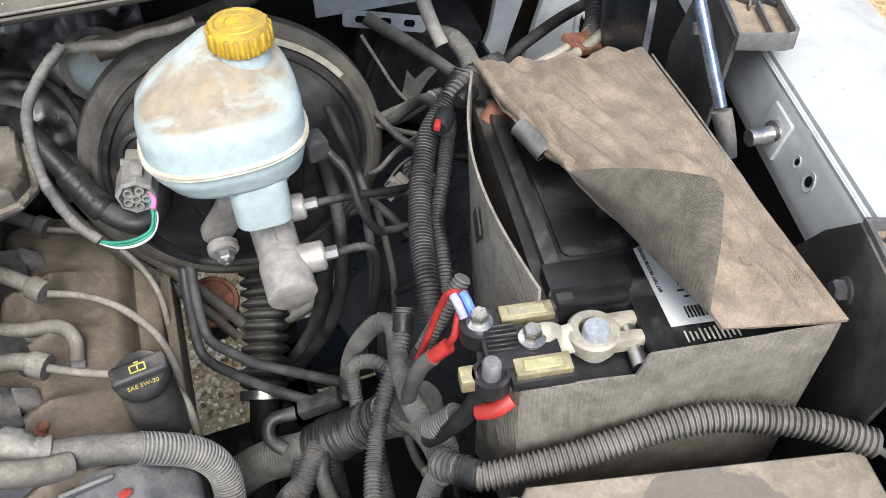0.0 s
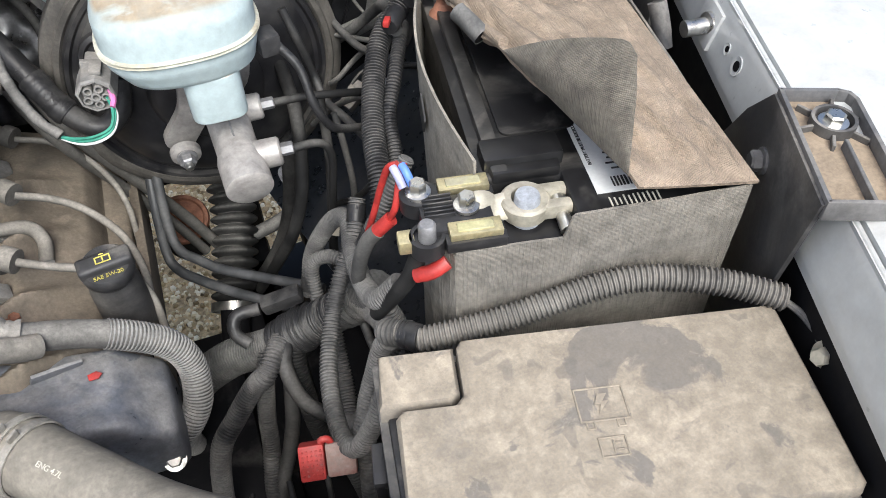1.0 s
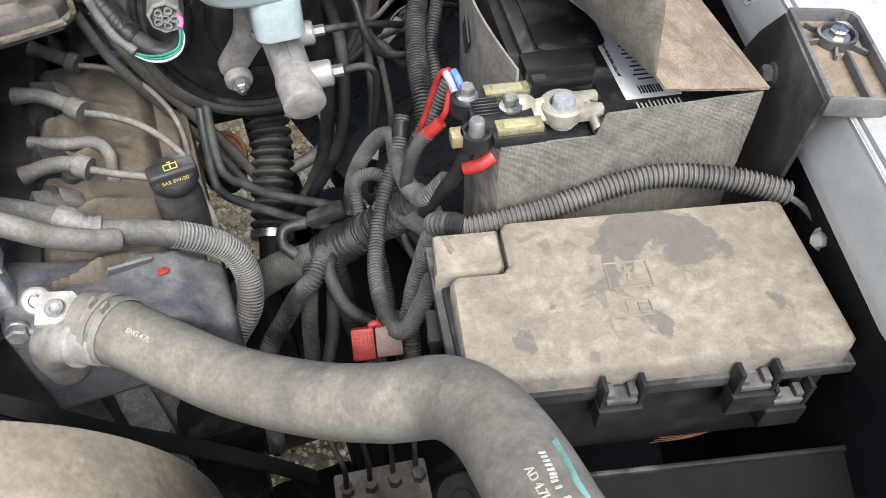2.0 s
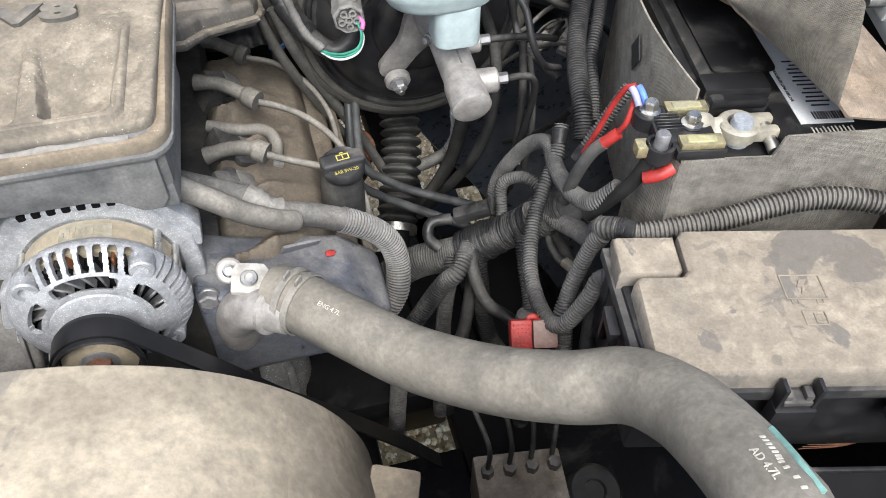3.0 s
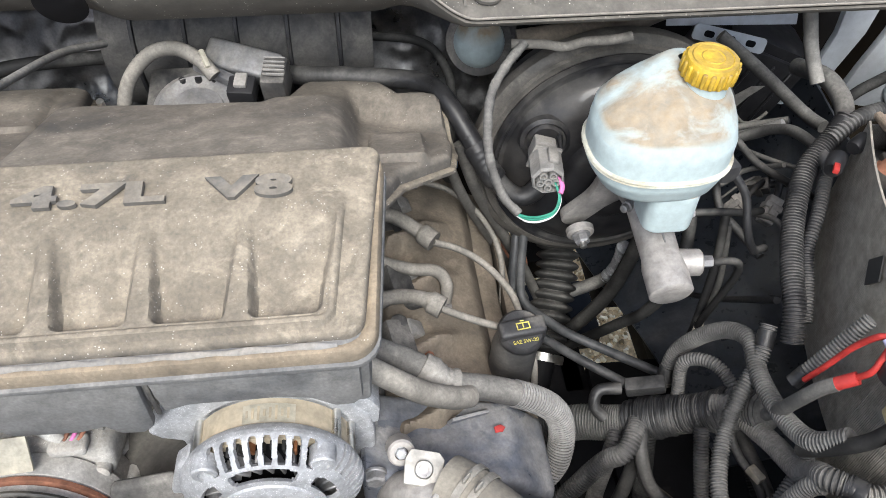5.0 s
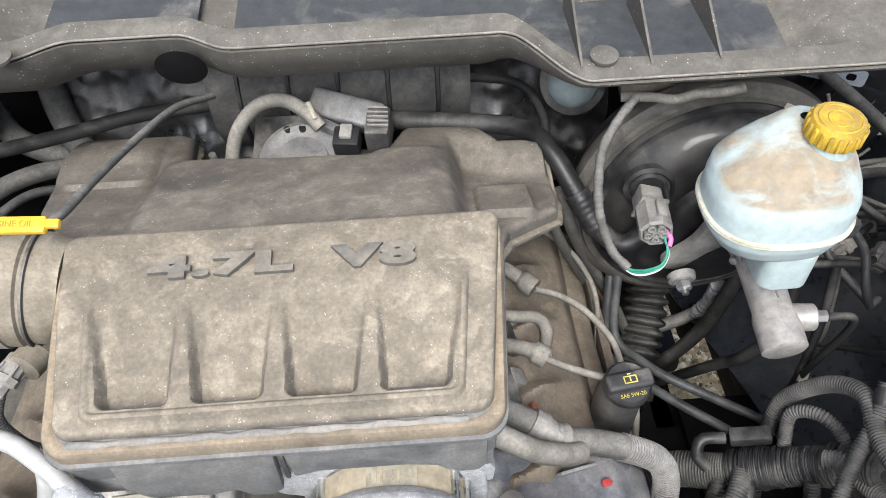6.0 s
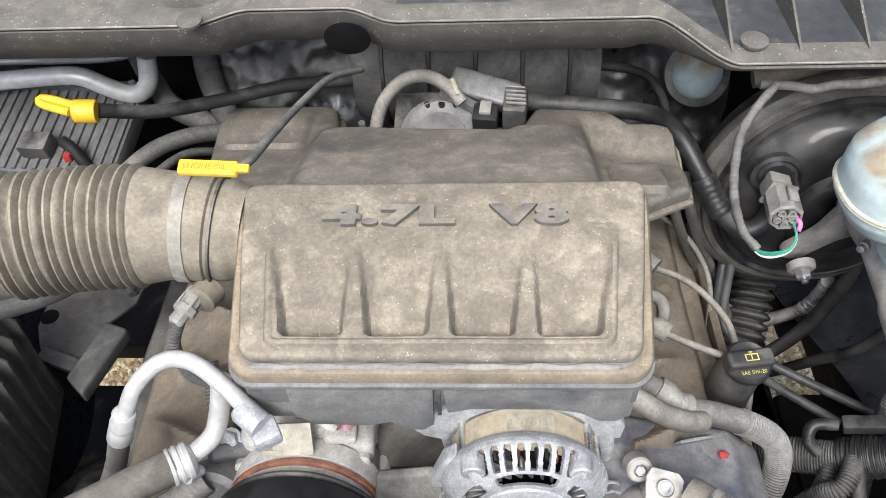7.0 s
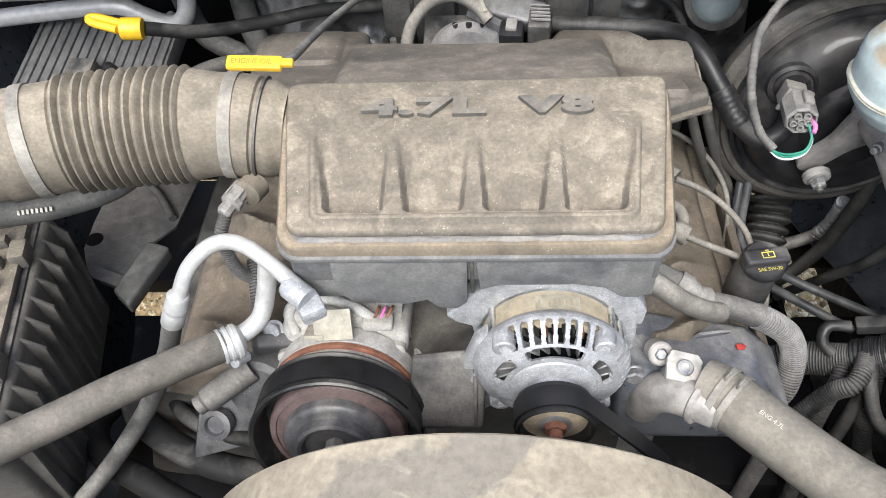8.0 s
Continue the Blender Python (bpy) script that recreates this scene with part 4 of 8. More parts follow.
part("boss_ring", lathe([(0.013, -0.012), (0.013, 0.004), (0.011, 0.006), (0.0065, 0.006), (0.006, -0.004)], (-0.262, 0.352, 0.942), (0.1, -0.75, 0.65), 24), M_CAST, engine)
part("boss_bolt", bolt((-0.262, 0.350, 0.944), (0.1, -0.75, 0.65), 0.005, 0.005, 1.1), M_ALU, engine)

part("corner_bolt", join(bolt((-0.148, 0.372, 0.808), (0.1, -0.45, 0.88), 0.0085, 0.010, 1.5), lathe([(0.012, -0.03), (0.012, 0.0)], (-0.148, 0.372, 0.808), (0.1, -0.45, 0.88), 20)), M_ALU, engine)

# ---- ignition leads and what lies along the valve cover ----
def lead(pts, boot_at, r=0.0042):
    t = thing("ignition_lead", boot_at[0], "grey dusty ignition lead with a rubber boot", "ignition lead", "ignition leads")
    part("cable", sweep(pts, r, 12, 0.004), M_BOOT, t)
    part("boot", sweep(boot_at, 0.0105, 14, 0.003, True, lambda s, l: 0.0085 + 0.004 * step01(0.75 * l, 0.8 * l, s) + 0.002 * step01(0.2 * l, 0.0, s)), M_BOOT, t)
    return t


lead([(-0.206, 0.514, 0.940), (-0.180, 0.503, 0.935), (-0.150, 0.497, 0.925), (-0.120, 0.50, 0.905), (-0.104, 0.49, 0.87), (-0.102, 0.47, 0.83)], [(-0.275, 0.535, 0.935), (-0.250, 0.535, 0.940), (-0.225, 0.525, 0.945), (-0.206, 0.514, 0.941)])
lead([(-0.206, 0.606, 0.945), (-0.175, 0.605, 0.930), (-0.145, 0.590, 0.915), (-0.118, 0.560, 0.895), (-0.108, 0.53, 0.865), (-0.110, 0.50, 0.84)], [(-0.275, 0.650, 0.955), (-0.248, 0.640, 0.955), (-0.222, 0.620, 0.950), (-0.206, 0.606, 0.946)])
lead([(-0.211, 0.724, 0.930), (-0.175, 0.715, 0.920), (-0.14, 0.69, 0.900), (-0.118, 0.655, 0.87), (-0.116, 0.62, 0.83), (-0.125, 0.59, 0.76)], [(-0.26, 0.755, 0.945), (-0.238, 0.742, 0.940), (-0.211, 0.724, 0.931)], 0.0036)
elbow = thing("coil_plug", (-0.22, 0.59, 0.88), "grey dusty rubber elbow and injector plug", "plug")
part("elbow", sweep([(-0.270, 0.595, 0.930), (-0.235, 0.585, 0.925), (-0.205, 0.585, 0.918), (-0.194, 0.575, 0.905), (-0.197, 0.560, 0.89)], 0.0075, 14, 0.003), M_BOOT, elbow)
part("clip", box((0.014, 0.010, 0.016), pose(-0.198, 0.555, 0.885, 10, 20, 0), 0.003), M_GREY_PLUG, elbow)
for cx, cy in ((-0.262, 0.495), (-0.258, 0.575), (-0.262, 0.690)):
    coil = thing("ignition_coil", (cx, cy, 0.88), "black ignition coil with plug beside the engine cover", "ignition coil", "ignition coils")
    cm = Matrix.Translation((cx, cy, 0.905)) @ pose(0, 0, 0, 12, 28, 18)
    part("body", moved(box((0.030, 0.042, 0.046), Matrix(), 0.004), cm), M_PLASTIC, coil)
    part("ear", moved(prism(rounded(0.034, 0.020, 0.009), -0.004, 0.004, pose(0.020, -0.024, 0.012), 0.0015), cm), M_PLASTIC, coil)
    part("bolt", moved(bolt((0.028, -0.024, 0.016), (0, 0, 1), 0.0050, 0.006, 1.4), cm), M_RUST, coil)
    part("plug", moved(box((0.026, 0.020, 0.018), pose(0.022, 0.012, 0.012, 0, 20, 0), 0.003), cm), M_GREY_PLUG, coil)
    part("lead", moved(sweep([(0.034, 0.012, 0.008), (0.046, 0.014, -0.004), (0.050, 0.022, -0.028), (0.046, 0.03, -0.05)], 0.0050, 10), cm), M_CONDUIT_DARK, coil)
inj = thing("injector", (-0.245, 0.53, 0.86), "dark injector body beside the engine cover", "injector")
part("body", lathe([(0.012, -0.03), (0.012, 0.0), (0.009, 0.004), (0.009, 0.02), (0.006, 0.022)], (-0.255, 0.515, 0.905), (0.1, -0.1, 1), 20), M_PLASTIC, inj)
part("ring", lathe([(0.014, 0.0), (0.015, 0.003), (0.013, 0.006)], (-0.255, 0.515, 0.895), (0.1, -0.1, 1), 20), M_RUBBER, inj)
pcv = thing("breather_elbow", (-0.17, 0.78, 0.88), "black breather elbow with a blue seal ring", "breather")
part("elbow", sweep([(-0.168, 0.785, 0.87), (-0.168, 0.785, 0.93), (-0.175, 0.79, 0.965), (-0.21, 0.80, 0.985), (-0.26, 0.81, 0.99)], 0.009, 16), M_PLASTIC, pcv)
part("seal", lathe([(0.0095, -0.004), (0.0122, -0.003), (0.0122, 0.003), (0.0095, 0.004)], (-0.168, 0.785, 0.903), (0, 0, 1), 28), M_BLUE, pcv, "blue seal ring")

# ---- throttle body behind the cover ----
M_ECM_GREY = surface("dusty grey alloy", (0.20, 0.20, 0.205), 0.5, metal=0.35, dust=0.5)
thr = thing("throttle_body", (-0.44, 0.76, 1.02), "dusty throttle body with motor, plug and loom behind the engine cover", "throttle body")
part("bore", lathe([(0.046, -0.05), (0.046, -0.006), (0.050, -0.004), (0.050, 0.002), (0.044, 0.005), (0.040, 0.001), (0.030, 0.000), (0.029, 0.003), (0.012, 0.004)], (-0.462, 0.735, 1.050), (0, -0.35, 1), 40), M_ECM_GREY, thr)
part("flange", box((0.12, 0.07, 0.03), pose(-0.462, 0.775, 1.040, 10), 0.006), M_PLASTIC, thr)
part("motor_cover", box((0.088, 0.034, 0.030), Matrix.Translation((-0.408, 0.782, 1.078)) @ pose(0, 0, 0, 30, 6, -20), 0.006, 3), M_ECM_GREY, thr)
part("motor_end", box((0.028, 0.040, 0.040), pose(-0.372, 0.752, 1.072, 12, 0, -8), 0.005), M_PLASTIC, thr)
for k in range(5):
    part("rib", box((0.024, 0.0018, 0.004), pose(-0.372, 0.735 + 0.0078 * k, 1.094, 12, 0, -8), 0.0008, 1), M_GREY_PLUG, thr)
part("plug", box((0.030, 0.026, 0.024), pose(-0.408, 0.735, 1.074, 15, 0, -8), 0.004), M_PLASTIC_CLEAN, thr)
part("plug_lock", box((0.014, 0.018, 0.006), pose(-0.408, 0.735, 1.088, 15, 0, -8), 0.002), M_GREY_PLUG, thr)
part("arm", box((0.05, 0.012, 0.012), pose(-0.440, 0.765, 1.078, 10, 20, -20), 0.003), M_ECM_GREY, thr)
for k in range(3):
    part("nipple", lathe([(0.004, 0), (0.005, 0.004), (0.004, 0.016)], (-0.480 + 0.018 * k, 0.775, 1.052), (0, -0.2, 1), 12), M_PLASTIC_CLEAN, thr)
part("loom", sweep([(-0.436, 0.742, 1.090), (-0.452, 0.755, 1.104), (-0.478, 0.772, 1.108), (-0.508, 0.775, 1.100), (-0.532, 0.760, 1.080), (-0.542, 0.74, 1.055), (-0.545, 0.72, 1.02)], 0.0082, 14, 0.003, True, lambda s, l: 0.0082 + 0.0004 * math.sin(s * 1100)), M_BOOT, thr)
part("clip", box((0.006, 0.022, 0.020), pose(-0.447, 0.752, 1.102, 30, 10, 30), 0.002), M_LEAD, thr)
part("stud", lathe([(0.004, 0), (0.004, 0.014)], (-0.553, 0.712, 1.075), (0, -0.2, 1), 12), M_STEEL, thr)

# ---- air conditioning compressor ----
CMP_A = V((0.0, -0.97, 0.24)).normalized()
CM = axis_frame(V((-0.595, 0.290, 0.897)), CMP_A) @ Matrix.Scale(1.19, 4)
compressor = thing("ac_compressor", (-0.592, 0.33, 0.80), "oxidised silver air-conditioning compressor with black pulley", "compressor")
M_ALU_WHITE = surface("white-corroded alloy", (0.50, 0.49, 0.47), 0.7, metal=0.1, grain=1.1, vary=0.2, dust=0.45, dust_colour=(0.42, 0.37, 0.30), mottle=0.8, spots=0.6, spot_colour=(0.72, 0.71, 0.68), spot_scale=460, spot_size=1.8, blotch=0.5)
part("body", moved(lathe([(0.040, -0.165), (0.060, -0.155), (0.063, -0.09), (0.060, -0.085), (0.064, -0.08), (0.066, -0.036), (0.05, -0.028)], (0, 0, 0), (0, 0, 1), 48), CM), M_ALU_WHITE, compressor)
part("top_casting", moved(prism([(-0.052, 0.030), (0.058, 0.030), (0.060, 0.062), (0.046, 0.074), (-0.020, 0.082), (-0.048, 0.078), (-0.058, 0.060)], -0.160, -0.058, Matrix(), 0.010, 3), CM), M_ALU_WHITE, compressor)
part("neck_ring", moved(lathe([(0.062, -0.034), (0.0690, -0.033), (0.0690, -0.029), (0.062, -0.027)], (0, 0, 0), (0, 0, 1), 56), CM), M_RUST, compressor, "rusty coil ring")
part("coil_shell", moved(lathe([(0.0655, -0.056), (0.0680, -0.055), (0.0680, -0.036), (0.0655, -0.035)], (0, 0, 0), (0, 0, 1), 56), CM), M_ALU_WHITE, compressor)
part("front_collar", moved(lathe([(0.060, -0.028), (0.0665, -0.027), (0.0665, -0.014), (0.060, -0.012)], (0, 0, 0), (0, 0, 1), 56), CM), M_ALU_WHITE, compressor)
part("rear_head", moved(lathe([(0.055, -0.190), (0.064, -0.186), (0.064, -0.160), (0.060, -0.156)], (0, 0, 0), (0, 0, 1), 40), CM), M_ALU_WHITE, compressor)
for w in (12, 40, 150, 172):
    part("case_bolt", moved(lathe([(0.0075, -0.160), (0.0075, -0.052), (0.0055, -0.050)], (0.064 * math.cos(radians(w)), 0.064 * math.sin(radians(w)), 0), (0, 0, 1), 14), CM), M_ALU_WHITE, compressor)
part("strap", moved(join(box((0.034, 0.028, 0.0025), pose(-0.003, 0.083, -0.040, -22, 0, 4), 0.0008), box((0.018, 0.004, 0.020), pose(-0.020, 0.071, -0.044, -10, 0, 0), 0.001)), CM), M_LEAD, compressor, "pale steel strap")
part("hook", moved(sweep([(-0.042, 0.060, -0.056), (-0.047, 0.078, -0.062), (-0.036, 0.088, -0.068), (-0.012, 0.089, -0.068), (0.012, 0.083, -0.064), (0.030, 0.076, -0.056)], 0.0050, 12, 0.003), CM), M_ALU_WHITE, compressor)
part("plug_bracket", moved(box((0.028, 0.010, 0.016), pose(0.034, 0.074, -0.054, 10), 0.004, 3), CM), M_ALU_WHITE, compressor)
part("plug", moved(box((0.026, 0.022, 0.034), pose(0.042, 0.076, -0.088, 0, 0, -8), 0.004), CM), M_GREY_PLUG, compressor)
for k in range(3):
    part("wire", moved(sweep([(0.034 + 0.006 * k, 0.078, -0.070), (0.034 + 0.006 * k, 0.082, -0.062), (0.032 + 0.005 * k, 0.078, -0.054)], 0.0016, 8, 0.002), CM), M_PINK if k == 1 else M_RUST, compressor)
part("bolt", moved(bolt((-0.006, 0.081, -0.105), (0, 1, 0.1), 0.006, 0.006, 1.5), CM), M_ALU_DARK, compressor)
part("side_boss", moved(lathe([(0.012, -0.03), (0.012, 0.0), (0.009, 0.003), (0.005, 0.003)], (0.070, -0.030, -0.02), (0, 0, 1), 20), CM), M_ALU_DARK, compressor)
M_HUB = surface("worn grey hub", (0.105, 0.105, 0.11), 0.45, metal=0.4, dust=0.3)
cp = part("pulley", moved(lathe([(0.060, -0.018), (0.074, -0.016), (0.0755, -0.013), (0.072, -0.011), (0.072, 0.016), (0.0755, 0.018), (0.0760, 0.0225), (0.0745, 0.0240), (0.0715, 0.0225), (0.0690, 0.012), (0.0675, -0.008), (0.040, -0.010)], (0, 0, 0), (0, 0, 1), 72), CM), M_PULLEY, compressor, "black belt pulley")
part("clutch_plate", moved(lathe([(0.0600, -0.006), (0.0605, 0.0095), (0.0590, 0.0115), (0.0545, 0.0125), (0.0540, 0.0105), (0.0500, 0.0110), (0.046, 0.0125)], (0, 0, 0), (0, 0, 1), 64), CM), M_RUST_RED, cp, "rust-brown clutch plate")
part("clutch_hub", moved(lathe([(0.0470, 0.008), (0.0465, 0.0190), (0.0445, 0.0215), (0.0400, 0.0225), (0.0360, 0.0240), (0.0345, 0.0310), (0.0315, 0.0325), (0.0285, 0.0310), (0.0270, 0.0220), (0.012, 0.0210)], (0, 0, 0), (0, 0, 1), 64), CM), M_HUB, cp, "worn grey clutch hub")
part("nut", moved(lathe([(0.009, 0.018), (0.009, 0.029), (0.007, 0.031)], (0, 0, 0), (0, 0, 1), 6), CM), M_ALU_DARK, cp)


def belt_path():
    """Round the two pulleys: over the compressor, down and away past the alternator to the crank side."""
    def rim(m, r, a, h):
        return m @ V((r * math.cos(radians(a)), r * math.sin(radians(a)), h))
    a = [rim(CM, 0.0755, w, 0.003) for w in range(190, 29, -10)]
    b = [rim(PULLEY_M, 0.0365, w, 0.057) for w in range(200, 39, -12)]
    return a, b


def ribbon(line, axis_of, half, thick):
    vs, fs = [], []
    for i, p in enumerate(line):
        t = (line[min(i + 1, len(line) - 1)] - line[max(i - 1, 0)]).normalized()
        ax = axis_of(i).normalized()
        nrm = t.cross(ax).normalized()
        for s in (-1, 1):
            vs.append(p + ax * (half * s))
        for k in range(13):
            vs.append(p + ax * (half * (1 - k / 6)) + nrm * (thick if k % 2 == 0 else thick * 0.55))
    n = 15
    for i in range(len(line) - 1):
        for k in range(n):
            k2 = (k + 1) % n
            fs.append((i * n + k, i * n + k2, (i + 1) * n + k2, (i + 1) * n + k))
    return vs, fs


ba, bb = belt_path()
belt = thing("drive_belt", (-0.37, 0.27, 0.75), "black ribbed drive belt over the pulleys", "belt")
left_run = spline([V((-0.69, 0.285, 0.70)), V((-0.675, 0.283, 0.80)), ba[0]], 0.01)[:-1]
part("run", ribbon(left_run + ba, lambda i: CMP_A, 0.0135, 0.003), M_BELT, belt)
right_run = bb + spline([bb[-1], V((-0.277, 0.255, 0.915)), V((-0.235, 0.255, 0.852)), V((-0.191, 0.255, 0.797)), V((-0.12, 0.255, 0.70)), V((-0.07, 0.255, 0.62))], 0.01)[1:]
part("run", ribbon(right_run, lambda i: ALT_A, 0.0105, 0.003), M_BELT, belt)
guard = thing("belt_guard", (-0.478, 0.315, 0.89), "dark dusty plate between compressor and alternator", "plate")
GM = Matrix.Translation((-0.482, 0.318, 0.925)) @ pose(0, 0, 0, 62)
part("plate", moved(prism([(-0.045, -0.05), (0.038, -0.05), (0.042, 0.020), (0.02, 0.042), (-0.035, 0.036)], -0.012, 0.0, Matrix(), 0.008, 3), GM), M_RUBBER, guard)
part("rib", moved(box((0.004, 0.07, 0.006), pose(0.030, -0.01, 0.002), 0.0015), GM), M_RUBBER, guard)

# ---- intake bellows ----
BELLOWS = [(-0.643, 0.512, 1.112), (-0.700, 0.512, 1.122), (-0.76, 0.508, 1.126), (-0.82, 0.498, 1.130), (-0.89, 0.478, 1.134), (-1.00, 0.435, 1.138)]


def bellows_radius(s, length):
    s += 0.024
    if s < 0.040:
        return 0.0455 + 0.0045 * step01(0.024, 0.040, s)
    if s < 0.055:
        return 0.050
    if s < 0.095:
        return 0.053
    if s < 0.120:
        return 0.053 + 0.004 * (s - 0.095) / 0.025
    if s < 0.247:
        return 0.0530 + 0.0080 * (0.5 + 0.5 * math.cos((s - 0.120) / 0.0098 * 2 * math.pi + math.pi)) ** 0.6
    if s < 0.310:
        return 0.056
    return 0.052


duct = thing("air_intake_duct", (-0.78, 0.46, 1.05), "dusty grey ribbed rubber air intake duct", "intake duct")
part("bellows", sweep(BELLOWS, 0.05, 40, 0.0018, True, bellows_radius), M_BELLOWS, duct)
line = spline(BELLOWS, 0.001)


def band(s, r, half, mat, name):
    i = min(int(s / 0.001), len(line) - 2)
    c, t = line[i], (line[i + 1] - line[i]).normalized()
    b = part(name, lathe([(r, -half), (r + 0.0012, -half), (r + 0.0012, half), (r, half)], c, t, 48, True), mat, duct, "steel worm-drive hose clamp")
    m = axis_frame(c, t)
    a = radians(42)
    part("screw", moved(join(lathe([(0.0045, -0.009), (0.0045, 0.012)], (0, 0, 0), (0, 1, 0.0), 14), box((0.010, 0.014, 0.007), pose(0, 0, 0), 0.0015)),
                        m @ Matrix.Rotation(a, 4, "Z") @ pose(-(r + 0.004), 0, 0)), M_CLAMP, b)
    return b


band(0.055, 0.0535, 0.006, M_CLAMP, "hose_clamp")
band(0.254, 0.0565, 0.006, M_CLAMP, "hose_clamp")
part("seam_collar", lathe([(0.050, -0.0018), (0.0535, -0.0012), (0.0535, 0.0012), (0.050, 0.0018)], line[26], line[27] - line[26], 48), M_PLASTIC, duct)

sensor = thing("temperature_sensor", (-0.70, 0.43, 1.03), "grey air temperature sensor with taped lead", "sensor")
SA = (-0.35, -0.75, -0.10)
part("plug", lathe([(0.0100, 0.0), (0.0110, 0.002), (0.0110, 0.009), (0.0092, 0.010), (0.0092, 0.019), (0.0115, 0.020), (0.0115, 0.026), (0.0075, 0.028)], (-0.686, 0.462, 1.083), SA, 8), M_GREY_PLUG, sensor, "", 30)
part("lock", lathe([(0.0075, 0.026), (0.0080, 0.037), (0.006, 0.040)], (-0.686, 0.462, 1.083), SA, 8), M_GREY_PLUG, sensor, "", 30)
for k in range(4):
    part("rib", moved(box((0.0024, 0.003, 0.014), Matrix.Rotation(radians(45 + 90 * k), 4, "Z") @ pose(0.0103, 0, 0.015), 0.001, 1), axis_frame((-0.686, 0.462, 1.083), SA)), M_GREY_PLUG, sensor)
part("boss", lathe([(0.015, 0), (0.015, 0.018), (0.012, 0.02)], (-0.676, 0.468, 1.080), (-0.3, -0.8, 0.1), 24), M_BELLOWS, sensor)
part("lead", conduit([(-0.700, 0.431, 1.078), (-0.709, 0.420, 1.055), (-0.710, 0.420, 1.02), (-0.706, 0.428, 0.98), (-0.685, 0.45, 0.94)], 0.0070), M_CONDUIT, sensor)

# ---- refrigerant lines ----
ac_line = thing("ac_line", (-0.72, 0.36, 0.95), "bright aluminium refrigerant line with crimped rubber hose", "pipe")
part("tube", sweep([(-0.612, 0.335, 1.075), (-0.640, 0.358, 1.083), (-0.672, 0.378, 1.088), (-0.700, 0.380, 1.085), (-0.725, 0.366, 1.068), (-0.743, 0.354, 1.035)], 0.0078, 18, 0.004), M_TUBE, ac_line)
part("fitting", join(lathe([(0.012, 0), (0.012, 0.022), (0.010, 0.026)], (-0.603, 0.326, 1.068), (-0.7, 0.5, 0.2), 24), box((0.024, 0.024, 0.016), pose(-0.602, 0.326, 1.056, 0, 0, 30), 0.004)), M_ALU, ac_line)
part("crimp", lathe([(0.0095, 0), (0.0115, 0.003), (0.0105, 0.012), (0.0120, 0.015), (0.0120, 0.022), (0.0105, 0.025), (0.0120, 0.03), (0.0120, 0.044), (0.0105, 0.046)], (-0.741, 0.3545, 1.040), (-0.45, -0.1, -1), 28), M_TUBE, ac_line)
part("hose", sweep([(-0.760, 0.351, 0.998), (-0.785, 0.345, 0.94), (-0.825, 0.32, 0.87), (-0.89, 0.27, 0.80), (-0.97, 0.20, 0.75)], 0.0105, 16), M_RUBBER, ac_line)
M_HOSE_DARK = surface("grimy brown rubber", (0.06, 0.055, 0.048), 0.6, dust=0.9, dust_colour=(0.235, 0.205, 0.165), grain=0.5, blotch=0.7, mottle=0.5)
ac_big = thing("ac_suction_line", (-0.72, 0.31, 0.95), "thick dusty rubber refrigerant hose crimped onto an aluminium pipe", "hose")
part("hose", sweep([(-0.700, 0.322, 1.000), (-0.735, 0.294, 1.010), (-0.783, 0.257, 1.020), (-0.824, 0.225, 1.025), (-0.90, 0.175, 1.03), (-1.0, 0.12, 1.03)], 0.0165, 20), M_HOSE_DARK, ac_big)
part("crimp", lathe([(0.0168, 0), (0.0184, 0.001), (0.0184, 0.0035), (0.0172, 0.0045), (0.0172, 0.007), (0.0184, 0.008), (0.0184, 0.0105), (0.0172, 0.0115), (0.0172, 0.014), (0.0184, 0.015), (0.0180, 0.019), (0.012, 0.024)], (-0.703, 0.320, 0.999), (0.75, 0.5, -0.1), 32), M_TUBE, ac_big)
part("tube", sweep([(-0.690, 0.330, 0.998), (-0.668, 0.350, 1.005), (-0.658, 0.365, 1.03), (-0.650, 0.375, 1.065)], 0.0095, 16), M_TUBE, ac_big)

# ---- power steering pump side, below ----
M_PUMP = surface("grimy cast pump", (0.10, 0.10, 0.105), 0.5, metal=0.4, dust=0.4, dust_colour=(0.28, 0.27, 0.25), grain=0.7, spots=0.5)
pump = thing("steering_pump", (-0.70, 0.34, 0.80), "dirty aluminium pump and bracket low beside the compressor", "pump")
part("body", lathe([(0.030, -0.06), (0.044, -0.055), (0.046, 0.0), (0.040, 0.006), (0.040, 0.03), (0.034, 0.036)], (-0.690, 0.365, 0.870), (-0.15, -0.85, 0.4), 36), M_PUMP, pump)
part("solenoid", lathe([(0.014, -0.03), (0.015, -0.028), (0.015, 0.03), (0.011, 0.034), (0.011, 0.042)], (-0.722, 0.335, 0.905), (-0.72, -0.45, -0.25), 24), M_PLASTIC, pump, "dark plastic solenoid")
part("ear", box((0.05, 0.016, 0.036), pose(-0.672, 0.375, 0.925, 25, 20, 20), 0.005, 3), M_PUMP, pump)
part("ear_bolt", bolt((-0.673, 0.382, 0.938), (-0.2, -0.6, 0.8), 0.009, 0.008, 1.4), M_ALU, pump)
part("bleed_screw", lathe([(0.006, 0), (0.006, 0.02), (0.004, 0.022)], (-0.695, 0.345, 0.945), (-0.3, -0.7, 0.5), 12), M_ALU, pump)
